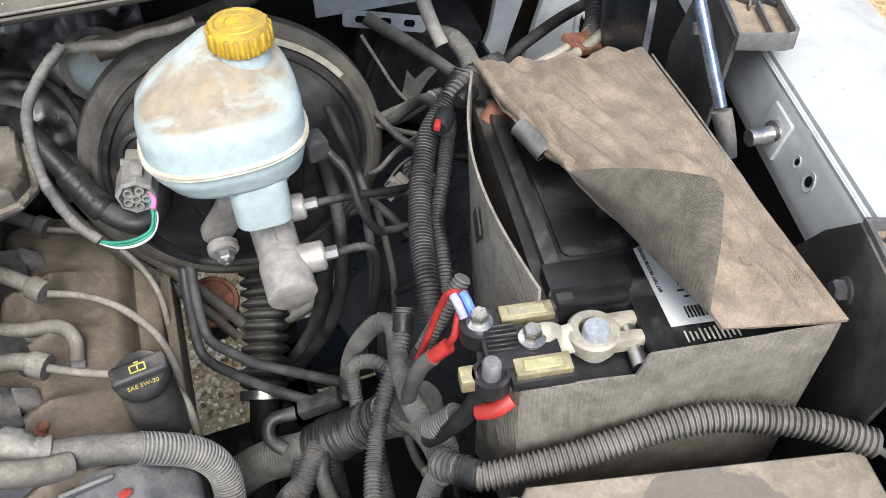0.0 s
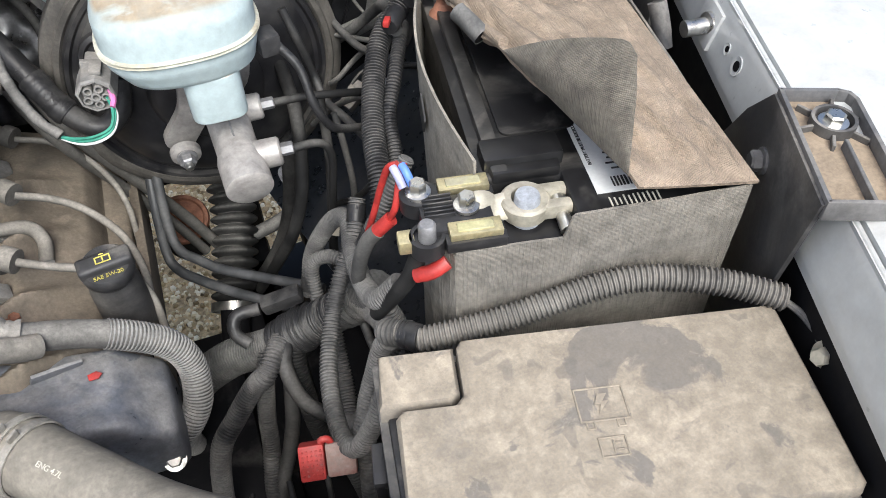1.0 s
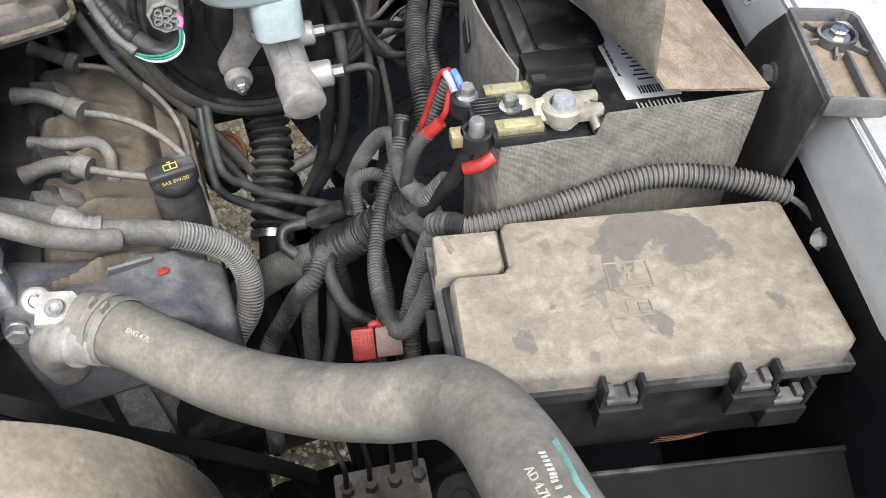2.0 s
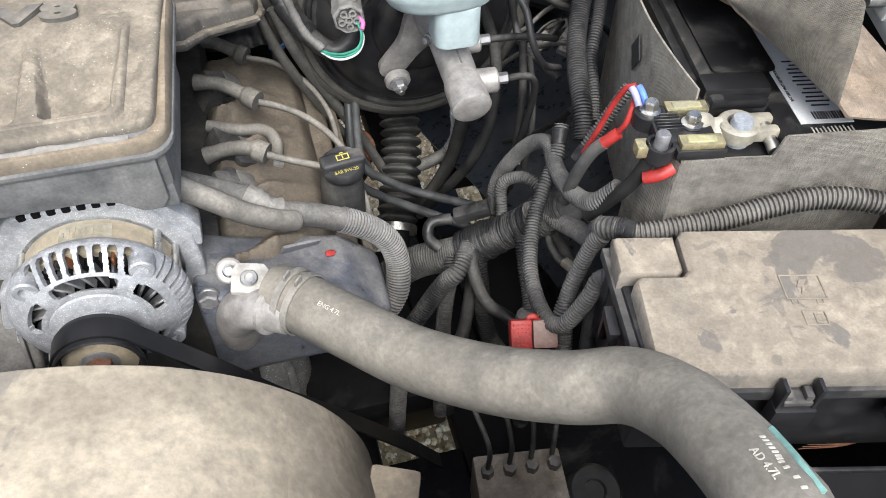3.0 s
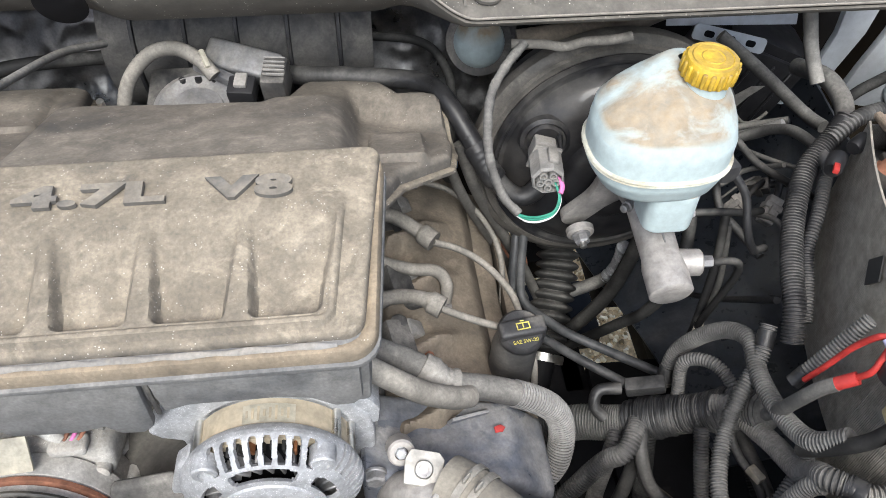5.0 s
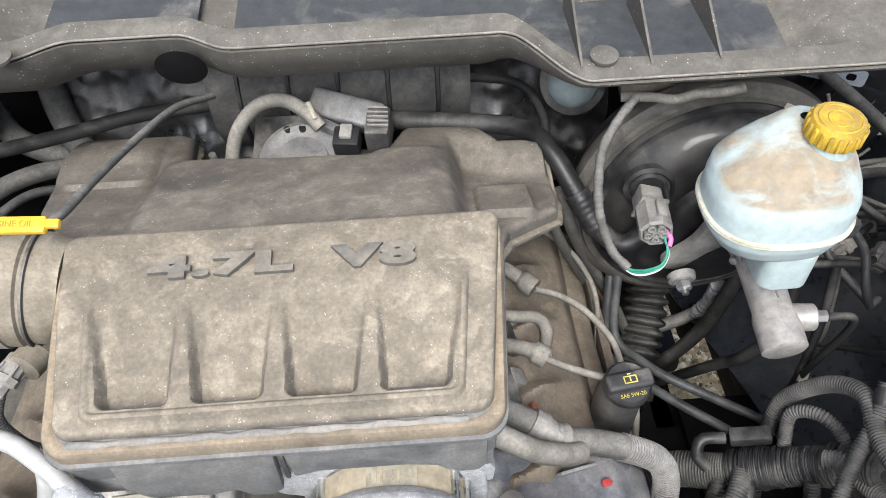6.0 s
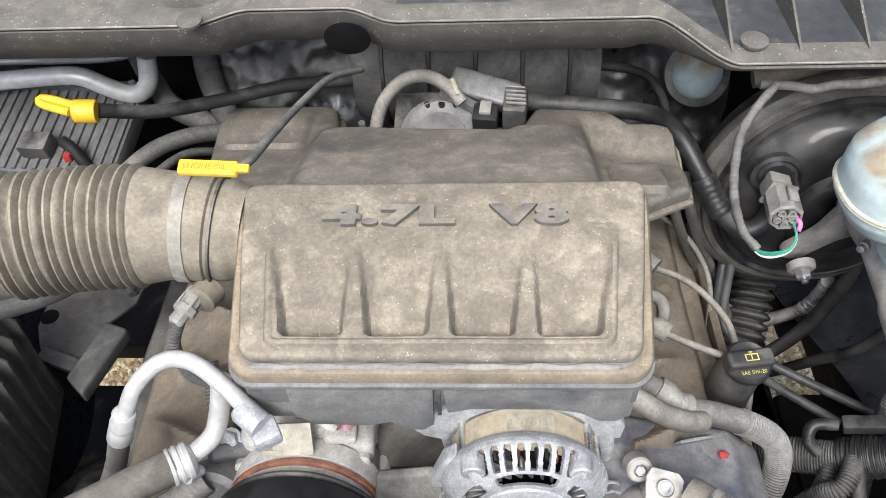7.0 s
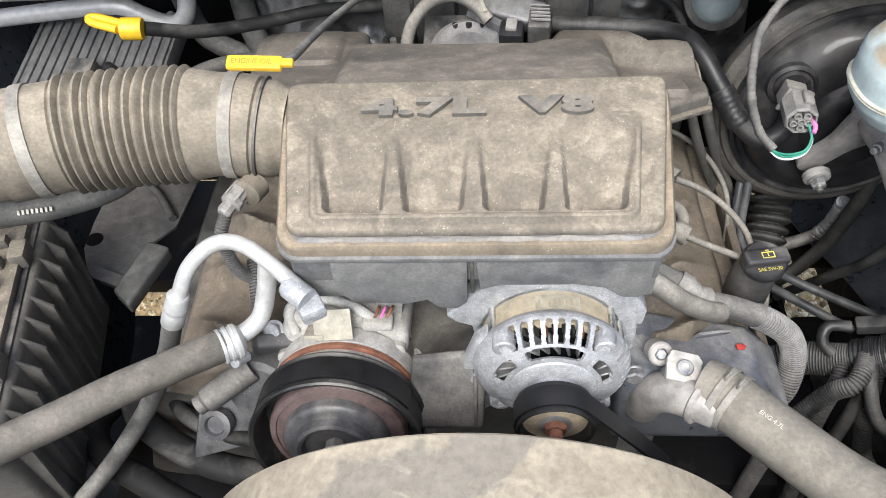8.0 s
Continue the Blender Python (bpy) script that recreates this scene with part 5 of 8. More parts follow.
part("bracket", prism([(-0.05, -0.03), (0.04, -0.035), (0.05, 0.02), (0.0, 0.05), (-0.03, 0.02)], -0.02, 0.012, Matrix.Translation((-0.735, 0.325, 0.845)) @ pose(0, 0, 0, 55, 0, 20), 0.005), M_PUMP, pump)
part("boss", lathe([(0.018, 0), (0.018, 0.012), (0.012, 0.014), (0.010, 0.010)], (-0.742, 0.315, 0.856), (-0.1, -0.7, 0.6), 24), M_PUMP, pump)
for pts, r in (([(-0.60, 0.27, 0.785), (-0.73, 0.285, 0.795), (-0.796, 0.305, 0.80), (-0.865, 0.349, 0.80), (-0.885, 0.40, 0.785), (-0.87, 0.48, 0.70), (-0.85, 0.56, 0.62)], 0.017),
               ([(-0.60, 0.22, 0.73), (-0.74, 0.24, 0.735), (-0.865, 0.292, 0.75), (-0.928, 0.328, 0.75), (-0.955, 0.38, 0.735), (-0.95, 0.46, 0.68), (-0.93, 0.55, 0.60)], 0.017),
               ([(-0.64, 0.30, 0.83), (-0.74, 0.31, 0.835), (-0.80, 0.34, 0.83), (-0.83, 0.39, 0.80), (-0.83, 0.46, 0.72)], 0.009)):
    ch = thing("coolant_hose", pts[-1], "black rubber hose curving low beside the engine", "hose", "low hoses")
    part("hose", sweep(pts, r, 16), M_RUBBER_DARK, ch)
    cl_line = spline(pts, 0.002)
    part("clamp", lathe([(r, -0.004), (r + 0.0015, -0.004), (r + 0.0015, 0.004), (r, 0.004)], cl_line[14], cl_line[15] - cl_line[14], 28, True), M_CLAMP, ch, "dusty spring clamp")
pipe = thing("steering_pipe", (-0.90, 0.47, 1.03), "dusty grey rubber hose with printed number under the intake duct", "hose")
SP = [(-1.05, 0.455, 1.05), (-0.965, 0.461, 1.05), (-0.906, 0.473, 1.05), (-0.85, 0.500, 1.052), (-0.82, 0.535, 1.06), (-0.79, 0.60, 1.05)]
part("hose", sweep(SP, 0.017, 20), M_RUBBER, pipe)
part("print", words("24462A", 0.009, axis_frame((-0.975, 0.4435, 1.0585), (-0.08, -0.85, 0.5)), 0.0004), M_PRINT, pipe, "pale printed number")
part("print", join(*[box((0.003, 0.005, 0.0006), axis_frame((-0.935 + 0.0048 * k, 0.4495 + 0.0008 * k, 1.0595), (-0.15, -0.85, 0.5)), 0) for k in range(8)]), M_PRINT, pipe, "pale unreadable print")
airbox = thing("air_filter_box", (-1.02, 0.37, 0.75), "dusty tan ribbed plastic air filter box beside the inner wing", "airbox")
M_BOX = surface("dusty airbox side", (0.075, 0.072, 0.066), 0.55, dust=0.7, dust_colour=(0.22, 0.205, 0.175), up_least=0.5)
XM = Matrix.Translation((-1.050, 0.372, 0.966)) @ pose(0, 0, 0, 0, 0, 13)
part("body", moved(prism([(-0.08, -0.17), (0.094, -0.17), (0.098, 0.17), (-0.08, 0.17)], -0.22, -0.014, Matrix(), 0.012, 3), XM), M_BOX, airbox)
for k in range(11):
    part("body_rib", moved(prism([(0.094, -0.016), (0.112, -0.040), (0.100, -0.20), (0.094, -0.20)], -0.0022, 0.0022, pose(0, -0.15 + 0.030 * k, 0, 90), 0.001), XM), M_BOX, airbox)
box_lid = part("lid", moved(prism(rounded(0.165, 0.345, 0.03, 5), -0.012, 0.0, Matrix(), 0.004), XM), M_COVER, airbox, "tan dusty lid with moulded ribs")
part("lid_rim", moved(prism(rounded(0.178, 0.358, 0.034, 5), -0.016, -0.011, Matrix(), 0.002), XM), M_PLASTIC, airbox)
for k in range(9):
    part("rib", moved(box((0.075, 0.014, 0.016), pose(0.030, -0.14 + 0.035 * k, 0.005), 0.004), XM), M_COVER, box_lid)
part("clip", moved(box((0.020, 0.030, 0.022), pose(0.082, -0.075, 0.000), 0.004), XM), M_COVER, box_lid, "tan snap clip")
part("clip", moved(box((0.020, 0.030, 0.022), pose(0.082, 0.085, 0.000), 0.004), XM), M_COVER, box_lid, "tan snap clip")
M_BRACKET = surface("dusty grey sheet steel", (0.075, 0.078, 0.08), 0.5, metal=0.2, dust=0.7, dust_colour=(0.20, 0.19, 0.172), blotch=0.7, mottle=0.5)
bracket = thing("inner_wing_bracket", (-1.02, 0.68, 0.68), "grey dusty sheet-metal bracket with a hole on the inner wing", "bracket")
part("plate", prism([(-1.041, 0.678), (-1.038, 0.627), (-1.022, 0.592), (-1.002, 0.575), (-0.961, 0.567), (-0.941, 0.63), (-0.909, 0.67), (-0.90, 0.76), (-0.99, 0.80), (-1.04, 0.75)], 0.794, 0.800, Matrix(), 0.0025), M_BRACKET, bracket)
# Black disc on the plate; its colour stands for the shade in the hole.
part("hole", lathe([(0.013, 0), (0.013, 0.0008)], (-1.027, 0.644, 0.800), (0, 0, 1), 20), M_MATT, bracket, "black disc standing for a round hole")
part("arm", prism([(-0.926, 0.616), (-0.891, 0.603), (-0.919, 0.500), (-0.949, 0.526)], 0.806, 0.830, Matrix(), 0.006, 3), M_BRACKET, bracket)
part("foot", box((0.060, 0.020, 0.014), pose(-0.980, 0.566, 0.806, 8, 6, -18), 0.004), M_BRACKET, bracket)
part("stiffener", sweep([(-1.000, 0.775, 0.806), (-0.955, 0.735, 0.808), (-0.915, 0.680, 0.806)], 0.006, 10, 0.004), M_BRACKET, bracket)

# ---- far corner: control module, pipes ----
M_ECM = surface("dusty grey alloy case", (0.13, 0.132, 0.135), 0.55, metal=0.2, dust=0.5, dust_colour=(0.20, 0.19, 0.175))
ecm = thing("engine_control_module", (-1.0, 0.82, 0.95), "finned grey aluminium engine control module", "control module")
EM = Matrix.Translation((-1.0, 0.82, 1.0)) @ pose(0, 0, 0, 12, 0, -4)
part("case", moved(box((0.22, 0.16, 0.03), pose(0, 0, -0.01), 0.005), EM), M_ECM, ecm)
for k in range(15):
    part("fin", moved(box((0.0062, 0.135, 0.006), pose(-0.102 + 0.0146 * k, -0.008, 0.006), 0.0018, 2), EM), M_ECM, ecm)
part("end_rail", moved(box((0.22, 0.016, 0.010), pose(0, 0.070, 0.006), 0.003), EM), M_ECM, ecm)
for x in (-0.095, 0.0, 0.095):
    part("rail_bolt", moved(bolt((x, 0.071, 0.011), (0, 0, 1), 0.005, 0.004, 1.4), EM), M_ALU_DARK, ecm)
part("plug", moved(box((0.040, 0.030, 0.024), pose(0.0, -0.045, 0.018), 0.004), EM), M_PLASTIC, ecm)
part("cable", sweep([(-0.96, 0.765, 1.02), (-0.945, 0.755, 1.015), (-0.93, 0.745, 0.99), (-0.92, 0.74, 0.95)], 0.008, 12), M_RUBBER_DARK, ecm)
part("red_tab", box((0.010, 0.008, 0.012), pose(-0.950, 0.745, 1.01), 0.002), M_RED, ecm)
solo("ac_pipe", sweep([(-1.24, 0.86, 1.034), (-1.145, 0.86, 1.042), (-1.055, 0.86, 1.051), (-0.990, 0.86, 1.056), (-0.955, 0.86, 1.054), (-0.926, 0.86, 1.037), (-0.900, 0.86, 1.025), (-0.880, 0.86, 1.028), (-0.866, 0.862, 1.045), (-0.860, 0.87, 1.078)], 0.0128, 18), M_TUBE, "bright aluminium air-conditioning pipe with an S bend", "pipe", "air conditioning pipes")
solo("ac_pipe", sweep([(-1.20, 0.935, 1.030), (-1.05, 0.935, 1.030), (-0.95, 0.935, 1.032), (-0.90, 0.94, 1.04)], 0.005, 12), M_TUBE, "bright aluminium air-conditioning pipe", "pipe", "air conditioning pipes")
for pts, r, mt in (([(-0.885, 0.90, 1.06), (-0.88, 0.90, 1.02), (-0.86, 0.89, 0.98), (-0.80, 0.88, 0.95)], 0.016, M_RUBBER), ([(-0.80, 0.93, 1.07), (-0.80, 0.91, 1.02), (-0.78, 0.88, 0.97), (-0.74, 0.84, 0.92)], 0.018, M_RUBBER),
                   ([(-0.86, 0.70, 0.99), (-0.80, 0.66, 0.98), (-0.76, 0.64, 0.95)], 0.016, M_RUBBER), ([(-0.30, 0.90, 1.035), (-0.20, 0.885, 1.03), (-0.165, 0.86, 1.00), (-0.155, 0.83, 0.95)], 0.006, M_RUBBER_DARK)):
    solo("hose", sweep(pts, r, 16), mt, "dusty rubber hose running to the firewall", "hose", "rear hoses")
for pts, r, mt in (([(-0.93, 0.70, 0.95), (-0.885, 0.76, 0.975), (-0.842, 0.80, 0.985), (-0.78, 0.83, 0.98), (-0.70, 0.85, 0.96)], 0.012, M_RUBBER), ([(-0.90, 0.66, 0.94), (-0.85, 0.70, 0.955), (-0.80, 0.74, 0.96), (-0.74, 0.78, 0.95)], 0.009, M_TAPE),
                   ([(-0.87, 0.64, 1.00), (-0.83, 0.70, 1.01), (-0.80, 0.76, 1.0), (-0.76, 0.80, 0.97)], 0.006, M_CONDUIT_DARK), ([(-0.96, 0.68, 0.92), (-0.90, 0.72, 0.93), (-0.86, 0.70, 0.90)], 0.007, M_RUBBER)):
    solo("hose", sweep(pts, r, 14), mt, "dusty dark hose behind the intake duct", "hose", "rear hoses")
solo("solenoid", join(lathe([(0.022, -0.03), (0.024, -0.026), (0.024, 0.02), (0.018, 0.026)], (-0.80, 0.70, 0.965), (0.2, -0.3, 1), 24), box((0.03, 0.02, 0.02), pose(-0.775, 0.69, 0.975), 0.004)), M_PLASTIC, "small black solenoid behind the intake duct", "solenoid")
vac = thing("vacuum_chamber", (-0.42, 0.93, 0.95), "dark plastic duct behind the throttle body", "duct")
part("drum", lathe([(0.10, -0.16), (0.105, -0.15), (0.105, 0.15), (0.10, 0.16)], (-0.42, 0.93, 1.05), (1, 0, 0), 40), M_PLASTIC, vac)
for k in range(5):
    part("rib", lathe([(0.105, -0.003), (0.109, -0.002), (0.109, 0.002), (0.105, 0.003)], (-0.54 + 0.06 * k, 0.93, 1.05), (1, 0, 0), 40, True), M_PLASTIC_CLEAN, vac)
solo("branch_loom", conduit([(-0.70, 0.45, 0.98), (-0.69, 0.40, 0.95), (-0.68, 0.39, 0.90)], 0.008), M_CONDUIT, "grey ribbed loom beside the far valve cover", "wiring loom", "wiring looms")

M_HANDLE = surface("scuffed black handle", (0.035, 0.034, 0.033), 0.5, dust=0.2)
# ---- battery in its insulating blanket ----
BM = Matrix.Translation((0.2785, 0.390, 0.88)) @ pose(0, 0, 0, 0, 0, -10.5)
BTOP = 0.222
M_POST = surface("scratched lead post", (0.42, 0.45, 0.50), 0.45, metal=0.3, vary=0.25, mottle=1.0)
battery = thing("battery", (0.252, 0.395, 0.885), "black car battery with a white printed label", "battery")
part("case", moved(box((0.168, 0.310, 0.192), pose(0.002, 0.0, 0.099), 0.006), BM), M_BLACKBAT, battery)
part("lid", moved(prism([(-0.084, 0.157), (-0.084, -0.106), (-0.022, -0.106), (-0.022, -0.157), (0.088, -0.157), (0.088, 0.157)], 0.190, 0.215, Matrix(), 0.004), BM), M_BLACKBAT, battery)
part("raised_panel", moved(prism(rounded(0.062, 0.20, 0.008, 4), 0.214, 0.2175, pose(-0.026, 0.040, 0), 0.0015), BM), M_BLACKBAT, battery)
part("handle_bar", moved(box((0.013, 0.25, 0.012), pose(-0.068, 0.02, 0.216), 0.003), BM), M_HANDLE, battery)
part("terminal_hood", moved(join(box((0.062, 0.026, 0.018), pose(-0.048, -0.085, 0.218), 0.004), box((0.052, 0.010, 0.010), pose(-0.048, -0.102, 0.216), 0.002)), BM), M_BLACKBAT, battery)
part("label", moved(prism([(-0.003, -0.136), (0.045, -0.136), (0.045, 0.03), (-0.003, 0.03)], 0.2152, 0.2160, Matrix(), 0), BM), M_LABEL, battery, "white paper label with dark print")
rnd = random.Random(3)
bars = [box((0.0008 + 0.0012 * rnd.random(), 0.010, 0.0006), BM @ pose(0.012 + 0.0026 * k, -0.126, 0.2163), 0) for k in range(11)]
bars += [box((0.010 + 0.014 * rnd.random(), 0.0014, 0.0006), BM @ pose(0.024, -0.112 + 0.006 * k, 0.2163), 0) for k in range(12)]
part("print", join(*bars), M_INK, battery, "dark unreadable print and barcode bars")
part("label_words", words("BATTERY MUST BE RECYCLED", 0.0038, BM @ pose(0.0015, -0.080, 0.2163, 0, 0, 90), 0.0002), M_INK, battery, "dark printed words")
part("pale_print", join(*[box((0.0012, 0.006 + 0.006 * rnd.random(), 0.0006), BM @ pose(0.004 + 0.0036 * k, -0.146, 0.2158), 0) for k in range(11)]), M_PRINT, battery)
part("post", moved(lathe([(0.0115, 0.190), (0.0100, 0.208), (0.0094, 0.2185), (0.0086, 0.2205)], (-0.054, -0.131, 0), (0, 0, 1), 28), BM), M_POST, battery)
part("rusty_post", moved(lathe([(0.016, 0.208), (0.016, 0.214), (0.012, 0.217), (0.008, 0.226), (0.007, 0.227)], (-0.066, 0.128, 0), (0, 0, 1), 28), BM), M_RUST, battery, "rusty copper-coloured negative post")

blanket = thing("battery_blanket", (0.252, 0.395, 0.88), "dusty grey woven insulating blanket wrapped round the battery", "battery blanket")


def wall_sheet(a, b, z0, top, bulge=0.004, nu=40, nv=24, thick=0.0022):
    """A soft upright panel from a to b in the battery's plan; top(u) is its upper edge."""
    a, b = V((*a, 0)), V((*b, 0))
    out = V(((b - a).y, -(b - a).x, 0)).normalized()

    def fn(u, v):
        p = a.lerp(b, u) + out * (bulge * math.sin(math.pi * u) * math.sin(2.2 * v) + 0.0015 * noise.noise(V((u * 5, v * 4, a.x * 30))))
        return BM @ V((p.x, p.y, z0 + (top(u) - z0) * v))
    return sheet(fn, nu, nv, thick)


def front_top(u):
    low = 1 - step01(0.365, 0.395, u)
    return BTOP + 0.000 + 0.011 * u - 0.022 * low


part("corner_panel", wall_sheet((-0.128, -0.095), (-0.112, -0.158), 0.02, lambda u: BTOP - 0.035 + 0.008 * u, 0.004), M_FELT, blanket)
part("front_panel", wall_sheet((-0.112, -0.158), (0.097, -0.166), 0.02, front_top, 0.003, 90, 30), M_FELT, blanket)
part("side_panel", wall_sheet((0.097, -0.166), (0.097, 0.174), 0.02, lambda u: BTOP + 0.011), M_FELT, blanket)
part("back_panel", wall_sheet((0.097, 0.174), (-0.080, 0.180), 0.02, lambda u: BTOP + 0.006), M_FELT, blanket)


def left_panel(u, v):
    y = 0.180 - 0.278 * u
    z = 0.02 + (0.212 + 0.006 * math.sin(3.1 * u) - 0.004 * u) * v
    x = -0.080 - 0.026 * math.sin(math.pi * min(1, u * 0.92)) * (0.5 + 0.5 * v) - 0.012 * (1 - v) * u
    return BM @ V((x, y - 0.035 * (1 - v) * u, z))


lp = part("loose_panel", sheet(left_panel, 40, 24, 0.0022), M_FELT_SIDE, blanket, "loose side panel standing open")
c0 = left_panel(0.59, 0.80)
pn = (left_panel(0.62, 0.8) - c0).cross(left_panel(0.59, 0.9) - c0).normalized()
pm = axis_frame(c0 + pn * (0.003 if pn.x < 0 else -0.003), pn if pn.x < 0 else -pn)
part("patch", prism([(0, -0.021), (0.013, 0), (0, 0.021), (-0.013, 0)], -0.001, 0.0006, pm, 0), M_INK, lp, "dark diamond patch")

left_edge = [(0.182, -0.078, 0.234), (0.10, -0.070, 0.252), (0.013, -0.064, 0.260), (-0.033, -0.052, 0.272), (-0.095, -0.022, 0.268), (-0.155, 0.007, 0.252), (-0.168, 0.012, 0.246)]


def edge_at(y):
    for a, b in zip(left_edge, left_edge[1:]):
        if y >= b[0]:
            f = (y - a[0]) / (b[0] - a[0])
            return a[1] + (b[1] - a[1]) * f, a[2] + (b[2] - a[2]) * f
    return left_edge[-1][1:]


FOLDS = [(0.10, 0.22, 0.42, 0.62, 0.0075, 0.045), (0.22, 0.16, 0.50, 0.48, 0.0080, 0.038), (0.36, 0.18, 0.52, 0.36, -0.0060, 0.030), (0.30, 0.42, 0.62, 0.80, 0.0055, 0.040), (0.05, 0.48, 0.30, 0.85, 0.0050, 0.05),
         (0.70, 0.52, 0.95, 0.60, 0.0050, 0.035), (0.62, 0.78, 0.92, 0.88, 0.0045, 0.035), (0.84, 0.30, 0.93, 0.80, 0.0040, 0.030), (0.48, 0.55, 0.60, 0.95, 0.0040, 0.04)]


def flap(u, v):
    """The top flap lies on the battery from its right edge to the fold."""
    y = 0.180 - 0.347 * u
    xl, zl = edge_at(y)
    xr, zr = 0.100 - 0.012 * (1 - u), BTOP + 0.014
    x = xl + (xr - xl) * v
    z = zl + (zr - zl) * v ** 0.8
    wr = 0.006 * math.sin(26 * v - 9 * u + 2 * noise.noise(V((u * 4, v * 4, 2)))) * (1 - v) * (1 - 0.6 * u) + 0.006 * noise.noise(V((u * 6, v * 7, 0))) + 0.002 * noise.noise(V((u * 22, v * 22, 5)))
    wr += 0.012 * math.exp(-((v - 0.22) / 0.14) ** 2) * math.exp(-((u - 0.42) / 0.22) ** 2)
    for u0, v0, u1, v1, high, wide in FOLDS:
        t = min(1, max(0, ((u - u0) * (u1 - u0) + (v - v0) * (v1 - v0)) / ((u1 - u0) ** 2 + (v1 - v0) ** 2)))
        d = math.hypot(u - u0 - t * (u1 - u0), v - v0 - t * (v1 - v0))
        wr += high * math.exp(-(d / wide) ** 2) * (0.35 + 0.65 * math.sin(math.pi * min(1, 0.15 + t)))
    wr -= 0.0022 * math.exp(-((v - 0.13) / 0.012) ** 2) * step01(0.65, 0.5, u)
    return BM @ V((x, y, z + wr * step01(0, 0.12, 1 - v) * step01(0, 0.10, 1 - u) + 0.002))


part("top_flap", sheet(flap, 90, 70, 0.0026), M_FELT_TOP, blanket, "tan dusty top flap folded back")
part("hem", sweep([flap(k / 8 * 0.6, 0.0) + V((0.004, 0, 0.002)) for k in range(9)], 0.0045, 10, 0.004), M_FELT_TOP, blanket)
C0, K0, T0 = V((-0.052, -0.033, 0.276)), V((0.010, -0.131, 0.338)), V((0.007, -0.157, 0.250))


def dog_ear(u, v):
    """The folded-back corner, standing up from the fold with its lining to the front."""
    base = C0.lerp(T0, u)
    knee = 0.80
    tip = C0.lerp(K0, u / knee) if u < knee else K0.lerp(T0, (u - knee) / (1 - knee))
    if abs(u - knee) < 0.1:
        tip = tip.lerp(C0.lerp(K0, 0.92).lerp(K0.lerp(T0, 0.35), (u - knee + 0.1) / 0.2), 0.6)
    p = base.lerp(tip, v)
    p += V((-0.020, -0.010, 0.006)) * (math.sin(math.pi * v) * math.sin(math.pi * u) * 0.5)
    p.z += 0.006 * math.sin(math.pi * min(1, u / knee)) * v
    return BM @ p


part("folded_corner", sheet(dog_ear, 50, 30, 0.0022), M_FELT_BACK, blanket, "grey woven lining of the folded-back corner")

sleeve = thing("tube_sleeve", (0.214, 0.42, 1.148), "short grey open tube sleeve on the blanket flap", "sleeve")
part("tube", sweep([(0.2085, 0.424, 1.160), (0.2135, 0.411, 1.156), (0.219, 0.398, 1.150)], 0.0078, 24, 0.003, False, lambda s, l: 0.0078 + 0.0002 * math.sin(s * 4000)), M_CONDUIT, sleeve)
# The bore is closed by a disc whose black stands for its shade.
part("bore", lathe([(0.0070, 0), (0.0070, 0.0005)], (0.2186, 0.3990, 1.1502), (0.35, -0.85, -0.35), 24), M_MATT, sleeve, "black disc standing for the open end")

# ---- battery terminal and fuse carrier ----
TM = Matrix.Translation((0.149, 0.285, 1.088)) @ pose(0, 0, 0, 0, 0, -10.5)
M_WINDOW = surface("yellowed fuse window", (0.42, 0.40, 0.22), 0.3, dust=0.4)
carrier = thing("terminal_fuse_block", (0.15, 0.29, 1.07), "black positive terminal fuse carrier with brass links", "fuse carrier")
part("base", moved(box((0.052, 0.036, 0.012), pose(0.002, -0.004, 0), 0.003), TM), M_PLASTIC_CLEAN, carrier)
part("stud_seat", moved(lathe([(0.014, -0.007), (0.014, 0.007)], (-0.022, 0.018, 0), (0, 0, 1), 24), TM), M_PLASTIC_CLEAN, carrier)
part("stud_seat", moved(lathe([(0.013, -0.010), (0.013, 0.004), (0.010, 0.004), (0.010, 0.001)], (-0.022, -0.022, 0), (0, 0, 1), 24), TM), M_PLASTIC_CLEAN, carrier)
for k in range(6):
    part("rib", moved(box((0.022, 0.0014, 0.004), pose(-0.010, -0.008 + 0.004 * k, 0.007), 0.0004, 1), TM), M_PLASTIC_CLEAN, carrier)
for yy in (0.022, -0.024):
    lk = part("fuse_link", moved(box((0.038, 0.014, 0.006), pose(0.012, yy, 0.006), 0.001), TM), M_BRASS, carrier, "brass fuse link")
    part("window", moved(box((0.026, 0.008, 0.002), pose(0.012, yy, 0.0092), 0.0005, 1), TM), M_WINDOW, lk)
    part("holder", moved(box((0.044, 0.018, 0.010), pose(0.012, yy, -0.002), 0.002), TM), M_PLASTIC_CLEAN, carrier)
part("nut", moved(bolt((-0.022, 0.018, 0.007), (0, 0, 1), 0.0060, 0.009, 1.6), TM), M_STEEL, carrier)
part("stud", moved(lathe([(0.0065, 0.0), (0.0065, 0.014), (0.005, 0.016)], (-0.022, -0.022, 0), (0, 0, 1), 20), TM), M_ALU_DARK, carrier)
part("stud_collar", moved(box((0.012, 0.014, 0.012), pose(-0.037, -0.020, -0.002), 0.002), TM), M_BRASS, carrier, "tan plastic collar")
part("bolt", moved(bolt((0.010, -0.002, 0.007), (0, 0, 1), 0.0060, 0.009, 1.6), TM), M_STEEL, carrier)
clamp = thing("battery_clamp", (0.20, 0.272, 1.08), "dusty tan battery terminal clamp with steel bolt", "battery clamp")
